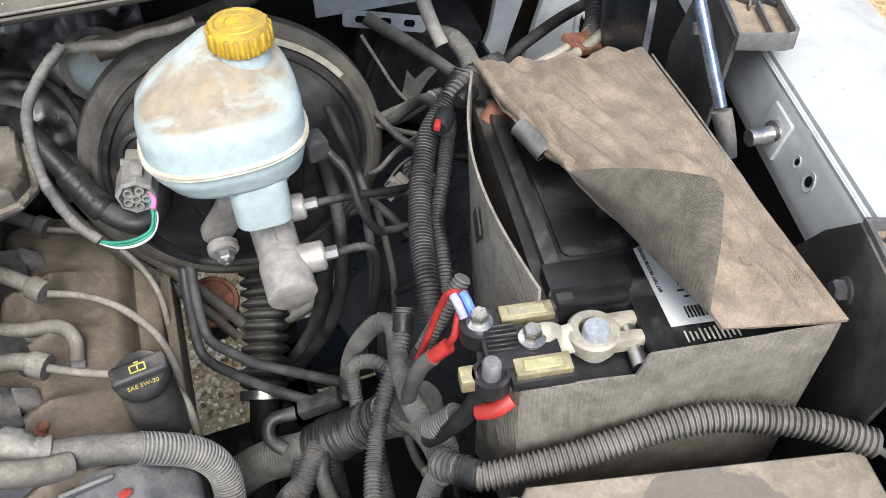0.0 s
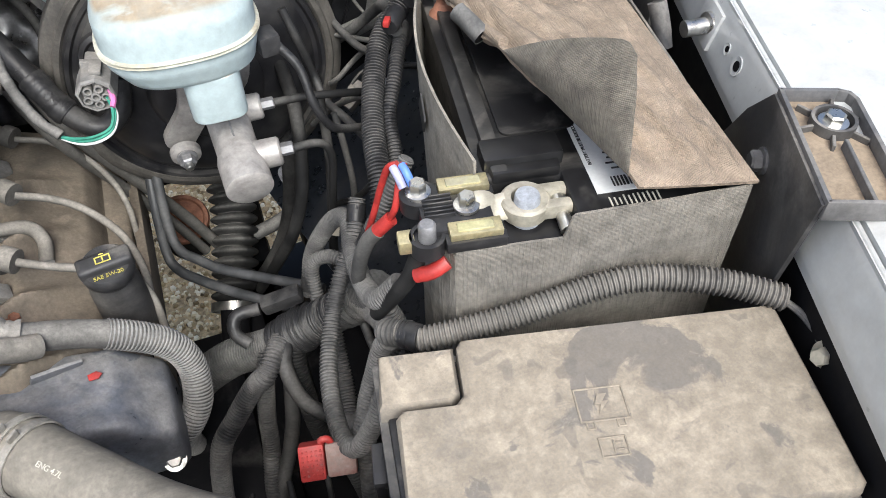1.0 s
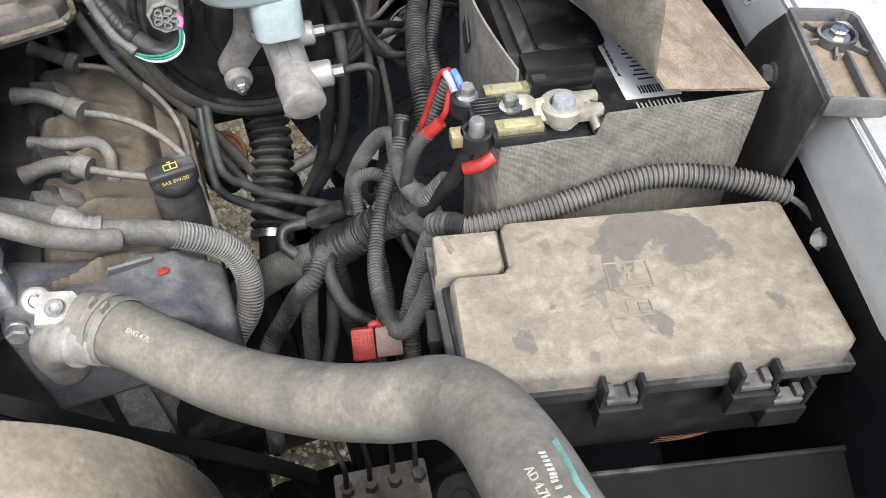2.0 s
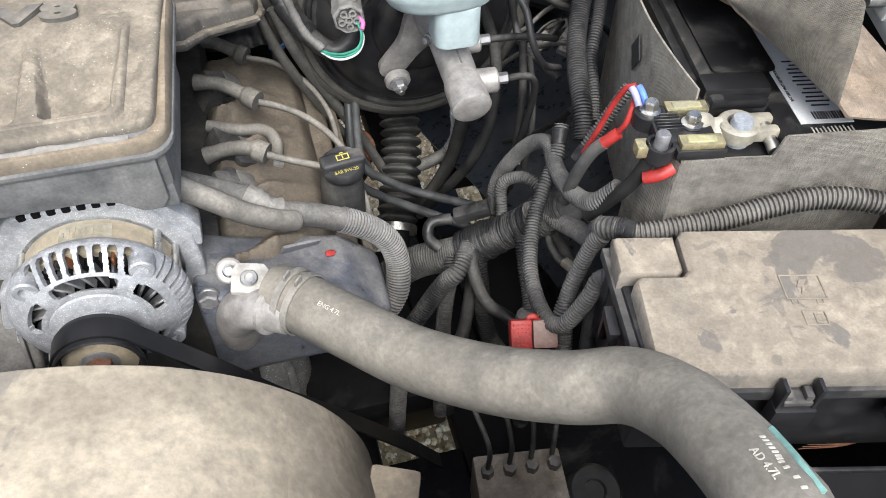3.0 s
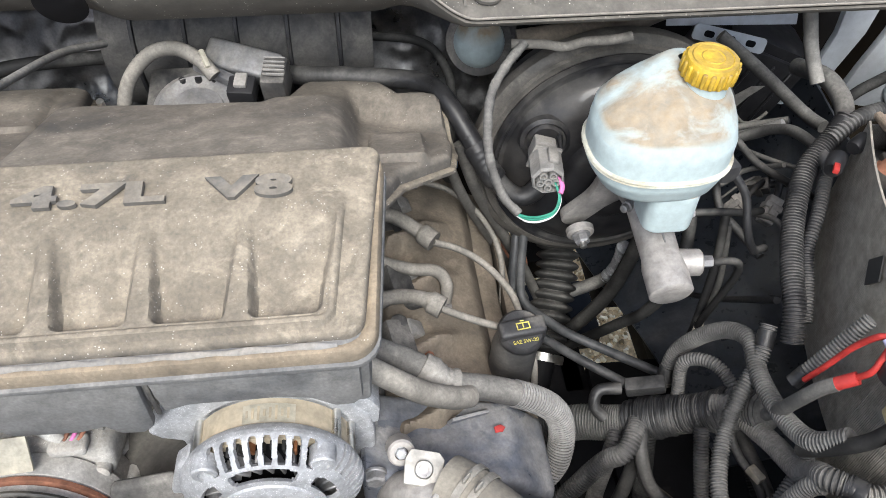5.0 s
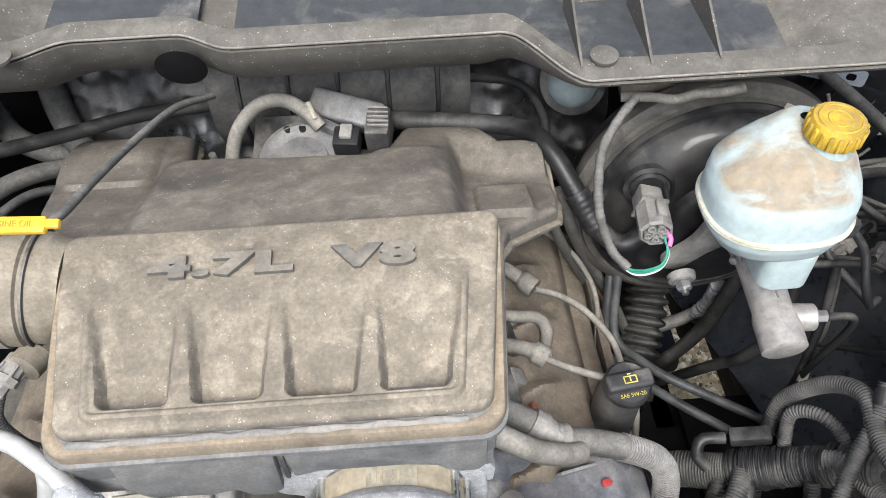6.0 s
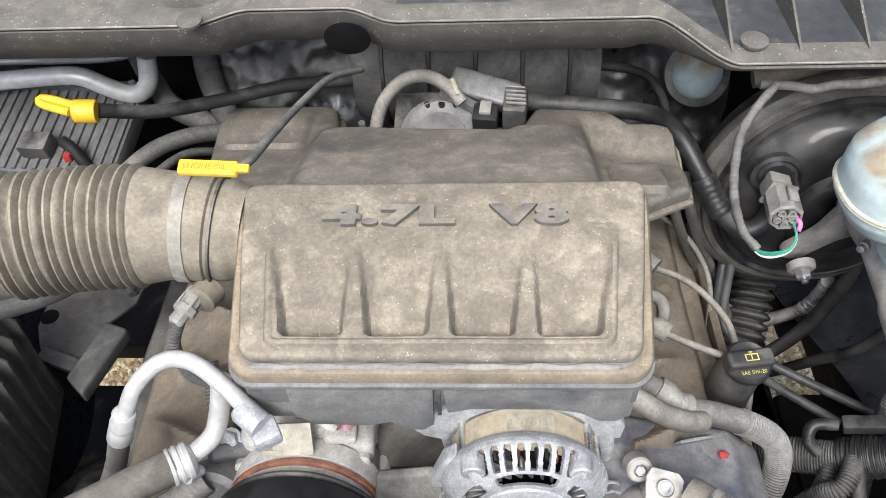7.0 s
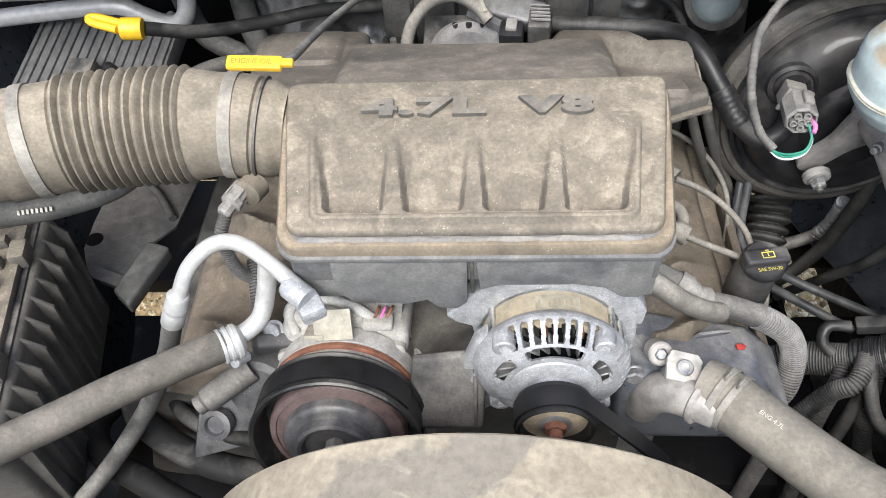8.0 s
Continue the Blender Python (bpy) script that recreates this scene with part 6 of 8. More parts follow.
part("strap", moved(sweep([(0.010, -0.002, 0.006), (0.022, -0.002, 0.007), (0.030, -0.002, 0.001), (0.040, -0.002, 0.002)], 0.010, 12, 0.003, True, None, 0.2), TM), M_LEAD, clamp)
part("ring", moved(lathe([(0.0095, -0.008), (0.0175, -0.008), (0.0185, 0.004), (0.0165, 0.006), (0.0105, 0.006)], (0.054, 0.0, 0), (0, 0, 1), 36, True), TM), M_LEAD, clamp)
part("jaw", moved(join(box((0.026, 0.010, 0.013), pose(0.074, 0.008, -0.001), 0.003), box((0.026, 0.010, 0.013), pose(0.074, -0.009, -0.001), 0.003)), TM), M_LEAD, clamp)
part("clamp_bolt", moved(lathe([(0.006, -0.024), (0.006, 0.012), (0.004, 0.013)], (0.080, -0.004, -0.004), (0, 1, 0.1), 14), TM), M_STEEL, clamp)
for x0, col, nm in ((0.128, M_BLUE, "blue"), (0.121, M_LILAC, "lilac")):
    solo("crimp_terminal", sweep([(x0, 0.311, 1.100), (x0 - 0.002, 0.318, 1.108), (x0 - 0.003, 0.324, 1.110)], 0.0032, 12, 0.002), col, nm + " crimp terminal sleeve on the fuse carrier nut", "terminal")
solo("red_wire", sweep([(0.122, 0.325, 1.111), (0.116, 0.330, 1.105), (0.111, 0.338, 1.080), (0.104, 0.342, 1.050), (0.096, 0.346, 1.020)], 0.0028, 10, 0.003), M_RED, "bright red wire looping off the fuse carrier", "wire")
solo("red_wire", sweep([(0.127, 0.325, 1.111), (0.120, 0.318, 1.098), (0.115, 0.314, 1.080), (0.111, 0.318, 1.066)], 0.0028, 10, 0.003), M_RED, "bright red wire looping off the fuse carrier", "wire")

# ---- fuse box ----
FM = Matrix.Translation((0.067, 0.217, 1.045)) @ pose(0, 0, 0, 0, 0, -13.7)
M_LATCH = surface("dusty grey tongue", (0.085, 0.082, 0.08), 0.5, dust=0.5, dust_colour=(0.26, 0.245, 0.22))
fuse_box = thing("fuse_box", (0.18, 0.12, 0.90), "black fuse box with a dusty tan-stained lid", "fuse box")


main_lid = [(0.058, 0.006), (0.282, 0.006), (0.286, 0.0), (0.286, -0.130), (0.280, -0.136), (0.016, -0.136), (0.010, -0.130), (0.008, -0.050), (0.013, -0.044), (0.048, -0.044), (0.054, -0.038), (0.054, 0.0)]
lid = part("lid", moved(panel([(x, y) for x, y in reversed(main_lid)], lambda x, y: 0.0, 0.022, 90, 60, 0.004), FM), M_LID, fuse_box, "dusty stained lid with moulded symbols")
part("corner_lid", moved(panel([(0.052, 0.002), (0.0, 0.002), (-0.002, -0.04), (0.046, -0.04), (0.052, -0.034)], lambda x, y: -0.003, 0.02, 24, 20, 0.004), FM), M_LID, fuse_box)
part("body", moved(prism([(0.0, 0.0), (0.282, 0.002), (0.282, -0.130), (0.008, -0.130)], -0.13, -0.018, Matrix(), 0.004), FM), M_PLASTIC_CLEAN, fuse_box)
for k in range(4):
    part("side_rib", moved(box((0.006, 0.004, 0.075), pose(0.003, -0.018 - 0.032 * k, -0.075), 0.001, 1), FM), M_PLASTIC_CLEAN, fuse_box)
part("side_latch", moved(join(box((0.010, 0.030, 0.010), pose(-0.006, -0.062, -0.040), 0.002), box((0.008, 0.006, 0.040), pose(-0.006, -0.050, -0.058), 0.002), box((0.008, 0.006, 0.040), pose(-0.006, -0.074, -0.058), 0.002)), FM), M_PLASTIC_CLEAN, fuse_box, "black side latch")
part("rim", moved(prism([(-0.006, 0.006), (0.290, 0.010), (0.290, -0.140), (0.002, -0.140)], -0.034, -0.022, Matrix(), 0.002), FM), M_PLASTIC, fuse_box)
for k, low in ((0.1155, 0.0), (0.2115, 0.0), (0.2440, 0.026)):
    la = part("latch", moved(join(box((0.0035, 0.012, 0.026), pose(k - 0.0135, -0.144, -0.018 - low), 0.001), box((0.0035, 0.012, 0.026), pose(k + 0.0135, -0.144, -0.018 - low), 0.001),
                                  box((0.032, 0.014, 0.024), pose(k, -0.146, -0.042 - low), 0.002)), FM), M_PLASTIC_CLEAN, fuse_box, "black snap latch")
    part("tongue", moved(join(box((0.022, 0.012, 0.005), pose(k, -0.144, -0.024 - low), 0.001), box((0.006, 0.010, 0.006), pose(k - 0.008, -0.143, -0.019 - low), 0.001), box((0.006, 0.010, 0.006), pose(k + 0.008, -0.143, -0.019 - low), 0.001)), FM), M_LATCH, la, "dusty grey tongue")


def symbol(m):
    """A fuse box with a bolt in it on two feet, and an open book below, as raised lines."""
    def bar(x, y, w, h):
        return box((w, h, 0.0010), m @ pose(x, y, 0), 0.0004, 1)
    bolt_mark = prism([(-0.001, 0.007), (0.005, 0.007), (0.001, 0.0015), (0.005, 0.0015), (-0.003, -0.007), (-0.0005, -0.0005), (-0.005, -0.0005)], 0, 0.0005, m @ pose(0, 0, 0.0002), 0)
    feet = [bar(x + dx, -0.0145, 0.0013, 0.006) for x in (-0.0105, 0.0095) for dx in (-0.0025, 0.0025)] + [bar(x, -0.0172, 0.0063, 0.0013) for x in (-0.0105, 0.0095)]
    book = [bar(0, -0.0240, 0.017, 0.0013), bar(0, -0.0368, 0.017, 0.0013), bar(-0.0085, -0.0304, 0.0013, 0.014), bar(0.0085, -0.0304, 0.0013, 0.014), bar(0, -0.0304, 0.0012, 0.009), bar(0.004, -0.0275, 0.005, 0.0011), bar(0.004, -0.0325, 0.005, 0.0011)]
    return join(bar(0, 0.0118, 0.033, 0.0015), bar(0, -0.0118, 0.033, 0.0015), bar(-0.016, 0, 0.0015, 0.025), bar(0.016, 0, 0.0015, 0.025), bolt_mark, *feet, *book)


part("moulded_symbol", symbol(FM @ pose(0.141, -0.058, 0.0004)), M_LID, lid, "raised fuse and book symbols")

# ---- master cylinder and reservoir ----
MCA = V((0.02, -0.97, -0.22)).normalized()
mc = thing("brake_master_cylinder", (0.015, 0.55, 0.93), "grey cast brake master cylinder with milky fluid reservoir", "master cylinder")
cyl0 = V((0.020, 0.468, 0.995))
part("cylinder", lathe([(0.0, 0.0), (0.020, 0.0), (0.0225, 0.002), (0.0225, 0.035), (0.020, 0.045), (0.021, 0.11), (0.026, 0.13), (0.030, 0.17)], cyl0, -MCA, 36), M_CAST, mc)
part("port", lathe([(0.015, 0), (0.014, 0.034), (0.012, 0.036)], (0.022, 0.503, 1.004), (1, -0.1, 0.05), 24), M_CAST, mc)
part("fitting", lathe([(0.0065, 0), (0.0065, 0.012), (0.005, 0.013)], (0.057, 0.500, 1.006), (1, -0.1, 0.05), 6), M_ALU_DARK, mc)
part("port", lathe([(0.014, 0), (0.013, 0.030), (0.011, 0.032)], (0.022, 0.560, 1.018), (1, -0.1, 0.05), 24), M_CAST, mc)
part("fitting", lathe([(0.006, 0), (0.006, 0.012), (0.005, 0.013)], (0.053, 0.557, 1.020), (1, -0.1, 0.05), 6), M_ALU_DARK, mc)
NUT = V((-0.033, 0.6188, 0.943))
MID = V((0.017, 0.622, 1.022))


def stud_flange():
    """Flat two-eared flange: round ears on the studs, hollow flanks and a broad waist round the bore."""
    along = (NUT - MID).normalized()
    m = axis_frame(MID, MCA, along)
    reach = (NUT - MID).length
    half = []
    for k in range(13):
        s = -0.038 + (reach + 0.038) * k / 12
        half.append((0.036 - 0.019 * step01(0.0, 0.062, abs(s)), s))
    outline = [(w, s) for w, s in half] + [(0.017 * math.cos(radians(a)), reach + 0.017 * math.sin(radians(a))) for a in range(20, 170, 16)] + [(-w, s) for w, s in reversed(half)]
    return moved(prism(outline, -0.005, 0.007, Matrix(), 0.003), m)


part("flange", stud_flange(), M_CAST, mc, "flat flange with a stud ear")
part("ear_boss", lathe([(0.0165, 0.004), (0.0160, 0.0105), (0.0140, 0.0120), (0.0, 0.0120)], NUT, MCA, 28), M_CAST, mc)
part("small_port", lathe([(0.0065, -0.016), (0.0065, 0.0), (0.0045, 0.001), (0.0045, 0.006), (0.003, 0.007)], (-0.006, 0.566, 1.025), (-0.75, -0.6, 0.1), 12), M_ALU_DARK, mc)
part("casting_mark", join(*[box((0.0016, 0.006, 0.001), axis_frame(cyl0 - MCA * (0.052 + 0.0045 * k) + V((0, -0.004, 0.0205)), (0, -0.25, 1)) @ pose(0, 0, 0, 0, 0, 8), 0) for k in range(4)]), M_ALU_DARK, mc, "plain raised casting bars")
nut = part("nut", bolt(NUT + MCA * 0.012, MCA, 0.0082, 0.009, 1.35), M_ALU_DARK, mc)
part("stud", lathe([(0.0042, 0.0), (0.0042, 0.008), (0.0030, 0.009), (0.0, 0.009)], NUT + MCA * 0.021, MCA, 14), M_STEEL, nut)


TANK = [(1.090, 0.002, 0.552, 0.050, 0.042), (1.095, 0.002, 0.552, 0.058, 0.050), (1.112, -0.001, 0.552, 0.0655, 0.0565), (1.123, -0.001, 0.552, 0.0668, 0.0575), (1.148, 0.0, 0.553, 0.0665, 0.0565),
        (1.160, 0.001, 0.555, 0.0635, 0.0530), (1.172, 0.005, 0.561, 0.0560, 0.0470), (1.182, 0.011, 0.568, 0.0450, 0.0400), (1.190, 0.015, 0.574, 0.0330, 0.0310), (1.197, 0.016, 0.579, 0.0205, 0.0200), (1.200, 0.016, 0.580, 0.0060, 0.0060)]


def reservoir(u, v):
    """Rounded tank: sides a little drawn in below the seam, a long slope on one side up to the filler neck, nearly upright on the other."""
    a = 2 * math.pi * u
    s = v * (len(TANK) - 1)
    i = min(int(s), len(TANK) - 2)
    z, cx, cy, rx, ry = (p + (q - p) * (s - i) for p, q in zip(TANK[i], TANK[i + 1]))
    c, n = math.cos(a), math.sin(a)
    k = 0.78 + 0.22 * step01(1.158, 1.184, z)
    dent = 0.0022 * math.sin(3 * a + 0.6) * step01(1.145, 1.165, z) * step01(1.188, 1.176, z)
    return V((cx + math.copysign(abs(c) ** k, c) * (rx + dent), cy + math.copysign(abs(n) ** k, n) * (ry + dent), z))


M_SEAM = surface("yellowed seam", (0.52, 0.52, 0.44), 0.5, dust=0.4, dust_colour=(0.38, 0.31, 0.20), cool=0.0)
res = part("reservoir", sheet(reservoir, 64, 40, 0.0), M_RES, mc, "milky blue-white fluid reservoir stained with dust")
part("seam", sheet(lambda u, v: reservoir(u, 0.288 + 0.028 * v) + (reservoir(u, 0.302) - V((-0.001, 0.552, 1.123))).normalized() * (0.0030 * abs(math.sin(6.28 * v))), 64, 8, 0.0), M_SEAM, res, "tan weld seam round the tank")
part("foot", moved(prism(rounded(0.050, 0.050, 0.014), -0.034, 0.012, Matrix(), 0.008, 3), Matrix.Translation((0.014, 0.528, 1.084))), M_RES, res)
capc, capa = V((0.0295, 0.557, 1.196)), V((0.02, -0.05, 1))
part("filler_neck", lathe([(0.0245, -0.034), (0.0225, -0.018), (0.0210, -0.010), (0.0210, 0.006)], capc, capa, 28), M_RES, res)
ycap = part("cap", lathe([(0.0225, 0.0), (0.0238, 0.003), (0.0238, 0.0165), (0.0220, 0.0195), (0.0, 0.0195)], capc, capa, 40), M_YELLOW_DIRTY, mc, "dirty yellow screw cap with ribbed edge")
ym = axis_frame(capc, capa)
for k in range(20):
    part("rib", moved(box((0.004, 0.0045, 0.016), Matrix.Rotation(2 * math.pi * k / 20, 4, "Z") @ pose(0.0236, 0, 0.009), 0.0012, 1), ym), M_YELLOW_DIRTY, ycap)
part("moulded_ring", moved(join(lathe([(0.017, 0.0190), (0.018, 0.0207), (0.019, 0.0190)], (0, 0, 0), (0, 0, 1), 40), lathe([(0.009, 0.0190), (0.010, 0.0204), (0.011, 0.0190)], (0, 0, 0), (0, 0, 1), 32)), ym), M_YELLOW_DIRTY, ycap)
fl = thing("level_sensor", (0.065, 0.54, 1.08), "black fluid level sensor plug with taped lead", "sensor")
part("plug", box((0.020, 0.024, 0.020), pose(0.070, 0.540, 1.098, 0, 0, 10), 0.004), M_PLASTIC, fl)
part("lead", sweep([(0.078, 0.535, 1.095), (0.092, 0.522, 1.075), (0.097, 0.505, 1.045), (0.108, 0.500, 1.020), (0.125, 0.515, 1.00), (0.145, 0.53, 0.985)], 0.0042, 12), M_TAPE, fl)

# ---- brake booster ----
M_RIM = surface("dusty black rim", (0.03, 0.029, 0.028), 0.42, dust=0.8, dust_colour=(0.21, 0.185, 0.15), up_from=-0.4, blotch=0.8)
BA = V((0.0, -0.975, 0.06)).normalized()
booster = thing("brake_booster", (0.01, 0.72, 0.88), "large black steel brake booster drum with dusty rim", "brake booster")
bc = V((0.008, 0.692, 0.985))
part("shell", lathe([(0.030, 0.050), (0.052, 0.049), (0.058, 0.044), (0.062, 0.038), (0.080, 0.038), (0.098, 0.035), (0.112, 0.028), (0.121, 0.017), (0.126, 0.008), (0.131, 0.007), (0.134, 0.012), (0.138, 0.012), (0.140, 0.006), (0.142, -0.012), (0.142, -0.06), (0.10, -0.11), (0.05, -0.12)], bc, BA, 96), M_BOOSTER, booster)
part("rim", lathe([(0.1395, 0.0030), (0.1430, 0.0065), (0.1485, 0.0060), (0.1505, 0.0015), (0.1560, 0.0005), (0.1610, -0.0040), (0.1620, -0.0180), (0.1570, -0.0260), (0.1420, -0.0280)], bc, BA, 96, True), M_RIM, booster, "dusty folded rim")
part("valve_grommet", lathe([(0.030, -0.004), (0.0285, 0.003), (0.024, 0.005), (0.021, 0.002), (0.018, 0.006)], (-0.076, 0.664, 1.040), (-0.12, -0.97, 0.12), 32), M_BOOSTER, booster)
part("label", moved(sheet(lambda u, v: V(((0.143 + 0.0065 * v) * math.cos(radians(68 - 34 * u)), (0.143 + 0.0065 * v) * math.sin(radians(68 - 34 * u)), 0.0085 - 0.001 * v)), 20, 3, 0.0), axis_frame(bc, BA)), M_LEAD, booster, "pale curved paper label")

M_PALE_PLUG = surface("pale grey connector", (0.25, 0.245, 0.235), 0.55, dust=0.3)
plug = thing("booster_sensor", (-0.088, 0.60, 1.03), "grey electrical connector with green and pink wires", "connector")
PA = V((-0.10, -0.92, 0.02)).normalized()
PM = axis_frame((-0.088, 0.606, 1.052), PA, (0.24, 0, 0.97))
part("socket", moved(join(box((0.025, 0.025, 0.030), pose(0, -0.004, -0.028), 0.003), box((0.031, 0.031, 0.005), pose(0, -0.002, -0.017), 0.0015)), PM), M_GREY_PLUG, plug)
for k in range(3):
    part("rib", moved(box((0.003, 0.005, 0.028), pose(0.0155, -0.010 + 0.010 * k, -0.032), 0.001, 1), PM), M_PLASTIC, plug)
part("plug", moved(lathe([(0.0155, -0.014), (0.0182, -0.012), (0.0182, 0.021), (0.0165, 0.0235), (0.0150, 0.0235), (0.0145, 0.014), (0.0, 0.014)], (0, 0, 0), (0, 0, 1), 8), PM), M_PALE_PLUG, plug, "pale grey plug", 20)
for k in range(5):
    a = radians(72 * k)
    part("pin_boss", moved(lathe([(0.0042, 0), (0.0042, 0.011), (0.0026, 0.011), (0.0026, 0.004)], (0.0086 * math.cos(a), 0.0086 * math.sin(a), 0.013), (0, 0, 1), 12), PM), M_PALE_PLUG, plug)
part("pin_boss", moved(lathe([(0.0045, 0), (0.0045, 0.012), (0.0028, 0.012), (0.0028, 0.004)], (0, 0, 0.013), (0, 0, 1), 12), PM), M_PALE_PLUG, plug)
part("lock", moved(box((0.011, 0.005, 0.022), pose(0.0, 0.0200, 0.004), 0.002), PM), M_GREY_PLUG, plug)
for k, col in enumerate((M_GREEN, M_GREEN, M_LABEL)):
    part("wire", sweep([(-0.082 + 0.001 * k, 0.585, 1.048 - 0.002 * k), (-0.080 + 0.001 * k, 0.570, 1.042 - 0.003 * k), (-0.086, 0.560, 1.032 - 0.003 * k), (-0.101, 0.556, 1.029 - 0.0035 * k), (-0.116, 0.553, 1.033 - 0.003 * k), (-0.128, 0.552, 1.040 - 0.001 * k)], 0.0014, 8, 0.003), col, plug)
part("wire", sweep([(-0.079, 0.588, 1.052), (-0.076, 0.578, 1.050), (-0.079, 0.571, 1.046)], 0.0026, 8, 0.003), M_PINK, plug)
solo("taped_lead", sweep([(-0.1265, 0.549, 1.043), (-0.143, 0.563, 1.059), (-0.155, 0.585, 1.095), (-0.152, 0.615, 1.137), (-0.134, 0.640, 1.157), (-0.113, 0.660, 1.169)], 0.0050, 12, 0.002, True, lambda s, l: 0.0048 + 0.0003 * math.sin(s * 330) + 0.00025 * math.sin(s * 1130)), M_RUBBER, "grey taped wiring lead looping up to the cowl", "wire")

M_PIPE = surface("grey pipe coating", (0.045, 0.047, 0.050), 0.45, dust=0.4, dust_colour=(0.20, 0.20, 0.195), mottle=0.3)
M_CONDUIT_MID = surface("brown-dusted tubing", (0.045, 0.044, 0.042), 0.5, dust=0.9, dust_colour=(0.30, 0.275, 0.235), blotch=0.5)
M_TAPE_PALE = surface("dusty tape", (0.12, 0.115, 0.11), 0.6, dust=0.85, grain=1.0, dust_colour=(0.43, 0.40, 0.35), blotch=0.6)
# ---- wiring looms in convoluted tubing ----
def loom(pts, r, label, name="wiring_loom", mat=None, pitch=0.0034, group="wiring looms"):
    t = thing(name, pts[0], label, "wiring loom", group)
    part("tubing", conduit(pts, r, pitch), mat or M_CONDUIT, t)
    ln = spline(pts, 0.002)
    for f in (0.02,):
        i = int(len(ln) * f)
        part("tape_wrap", sweep(ln[i:i + 9:2], r * 1.07, 14, 0.002, True, lambda s, l: r * (1.05 + 0.03 * math.sin(s * 1500))), M_TAPE, t, "band of black tape")
    return t


loom([(-0.15, 0.43, 0.68), (-0.105, 0.455, 0.735), (-0.053, 0.455, 0.772), (0.000, 0.435, 0.800), (0.055, 0.415, 0.845), (0.090, 0.395, 0.885), (0.105, 0.37, 0.92)], 0.0215, "thick dusty convoluted wiring loom with tape wraps", mat=M_CONDUIT)
loom([(0.051, 0.467, 0.826), (0.064, 0.484, 0.869), (0.087, 0.466, 0.928), (0.099, 0.434, 0.958), (0.091, 0.388, 0.962), (0.087, 0.335, 0.977), (0.090, 0.297, 1.001), (0.105, 0.283, 1.030)], 0.0095, "grey corrugated loom arching up to the battery terminal")
loom([(0.110, 0.43, 0.985), (0.096, 0.403, 0.962), (0.073, 0.378, 0.940), (0.053, 0.346, 0.916), (0.037, 0.300, 0.902), (0.033, 0.248, 0.902), (0.042, 0.224, 0.916), (0.060, 0.220, 0.959), (0.068, 0.222, 0.980), (0.082, 0.212, 0.992)], 0.0085, "grey corrugated loom in a long hanging loop")
loom([(0.094, 0.256, 1.006), (0.102, 0.247, 1.009), (0.112, 0.239, 1.012), (0.170, 0.226, 1.025), (0.232, 0.215, 1.044), (0.271, 0.203, 1.052), (0.317, 0.179, 1.053), (0.352, 0.152, 1.050)], 0.0105, "dusty corrugated loom lying between battery and fuse box", pitch=0.0040, mat=M_CONDUIT_MID)
loom([(0.240, 0.62, 1.085), (0.223, 0.607, 1.070), (0.187, 0.577, 1.052), (0.162, 0.531, 1.031), (0.145, 0.482, 1.013), (0.136, 0.440, 0.998), (0.130, 0.412, 0.975)], 0.0115, "dark convoluted loom running beside the battery", mat=M_CONDUIT_DARK)
loom([(0.21, 0.58, 1.06), (0.184, 0.528, 1.040), (0.166, 0.496, 1.018), (0.160, 0.465, 0.998), (0.152, 0.434, 0.978)], 0.0075, "dark convoluted loom running beside the battery", mat=M_CONDUIT_DARK)
loom([(0.094, 0.353, 1.005), (0.116, 0.359, 1.038), (0.142, 0.366, 1.077)], 0.0070, "short cut-off piece of ribbed tubing", mat=M_CONDUIT)
solo("brake_pipe", sweep([(-0.066, 0.73, 0.92), (-0.078, 0.69, 0.865), (-0.084, 0.650, 0.800), (-0.078, 0.628, 0.784), (-0.062, 0.608, 0.784), (-0.036, 0.577, 0.787), (0.010, 0.544, 0.787), (0.070, 0.496, 0.795)], 0.0062, 12), M_PIPE, "thin grey plastic-coated pipe", "pipe", "thin pipes")
solo("brake_pipe", sweep([(-0.078, 0.73, 0.90), (-0.090, 0.68, 0.840), (-0.096, 0.640, 0.778), (-0.088, 0.618, 0.764), (-0.066, 0.590, 0.766), (-0.027, 0.544, 0.776), (0.034, 0.497, 0.772)], 0.0062, 12), M_PIPE, "thin grey plastic-coated pipe", "pipe", "thin pipes")
heater = thing("heater_hose", (-0.17, 0.41, 0.80), "grey dusty hose wrapped with tape and ribbed tubing", "hose")
HH = [(-0.30, 0.455, 0.975), (-0.240, 0.430, 0.962), (-0.210, 0.418, 0.945), (-0.165, 0.420, 0.925), (-0.125, 0.420, 0.902), (-0.095, 0.420, 0.872), (-0.083, 0.412, 0.838), (-0.090, 0.392, 0.800), (-0.115, 0.385, 0.765), (-0.125, 0.42, 0.70), (-0.13, 0.47, 0.60)]
part("hose", sweep(HH, 0.0135, 18), M_RUBBER, heater)
hline = spline(HH, 0.001)
part("tubing", conduit([hline[i] for i in range(180, len(hline) - 1, 20)], 0.0150, 0.0036), M_CONDUIT_PALE, heater, "ribbed tubing over the hose")
part("tape", sweep([hline[i] for i in range(70, 120, 10)], 0.0165, 18, 0.003, True, lambda s, l: 0.0160 + 0.0007 * math.sin(s * 700) + 0.0012 * math.sin(s * 170)), M_TAPE_PALE, heater, "crumpled dusty tape")
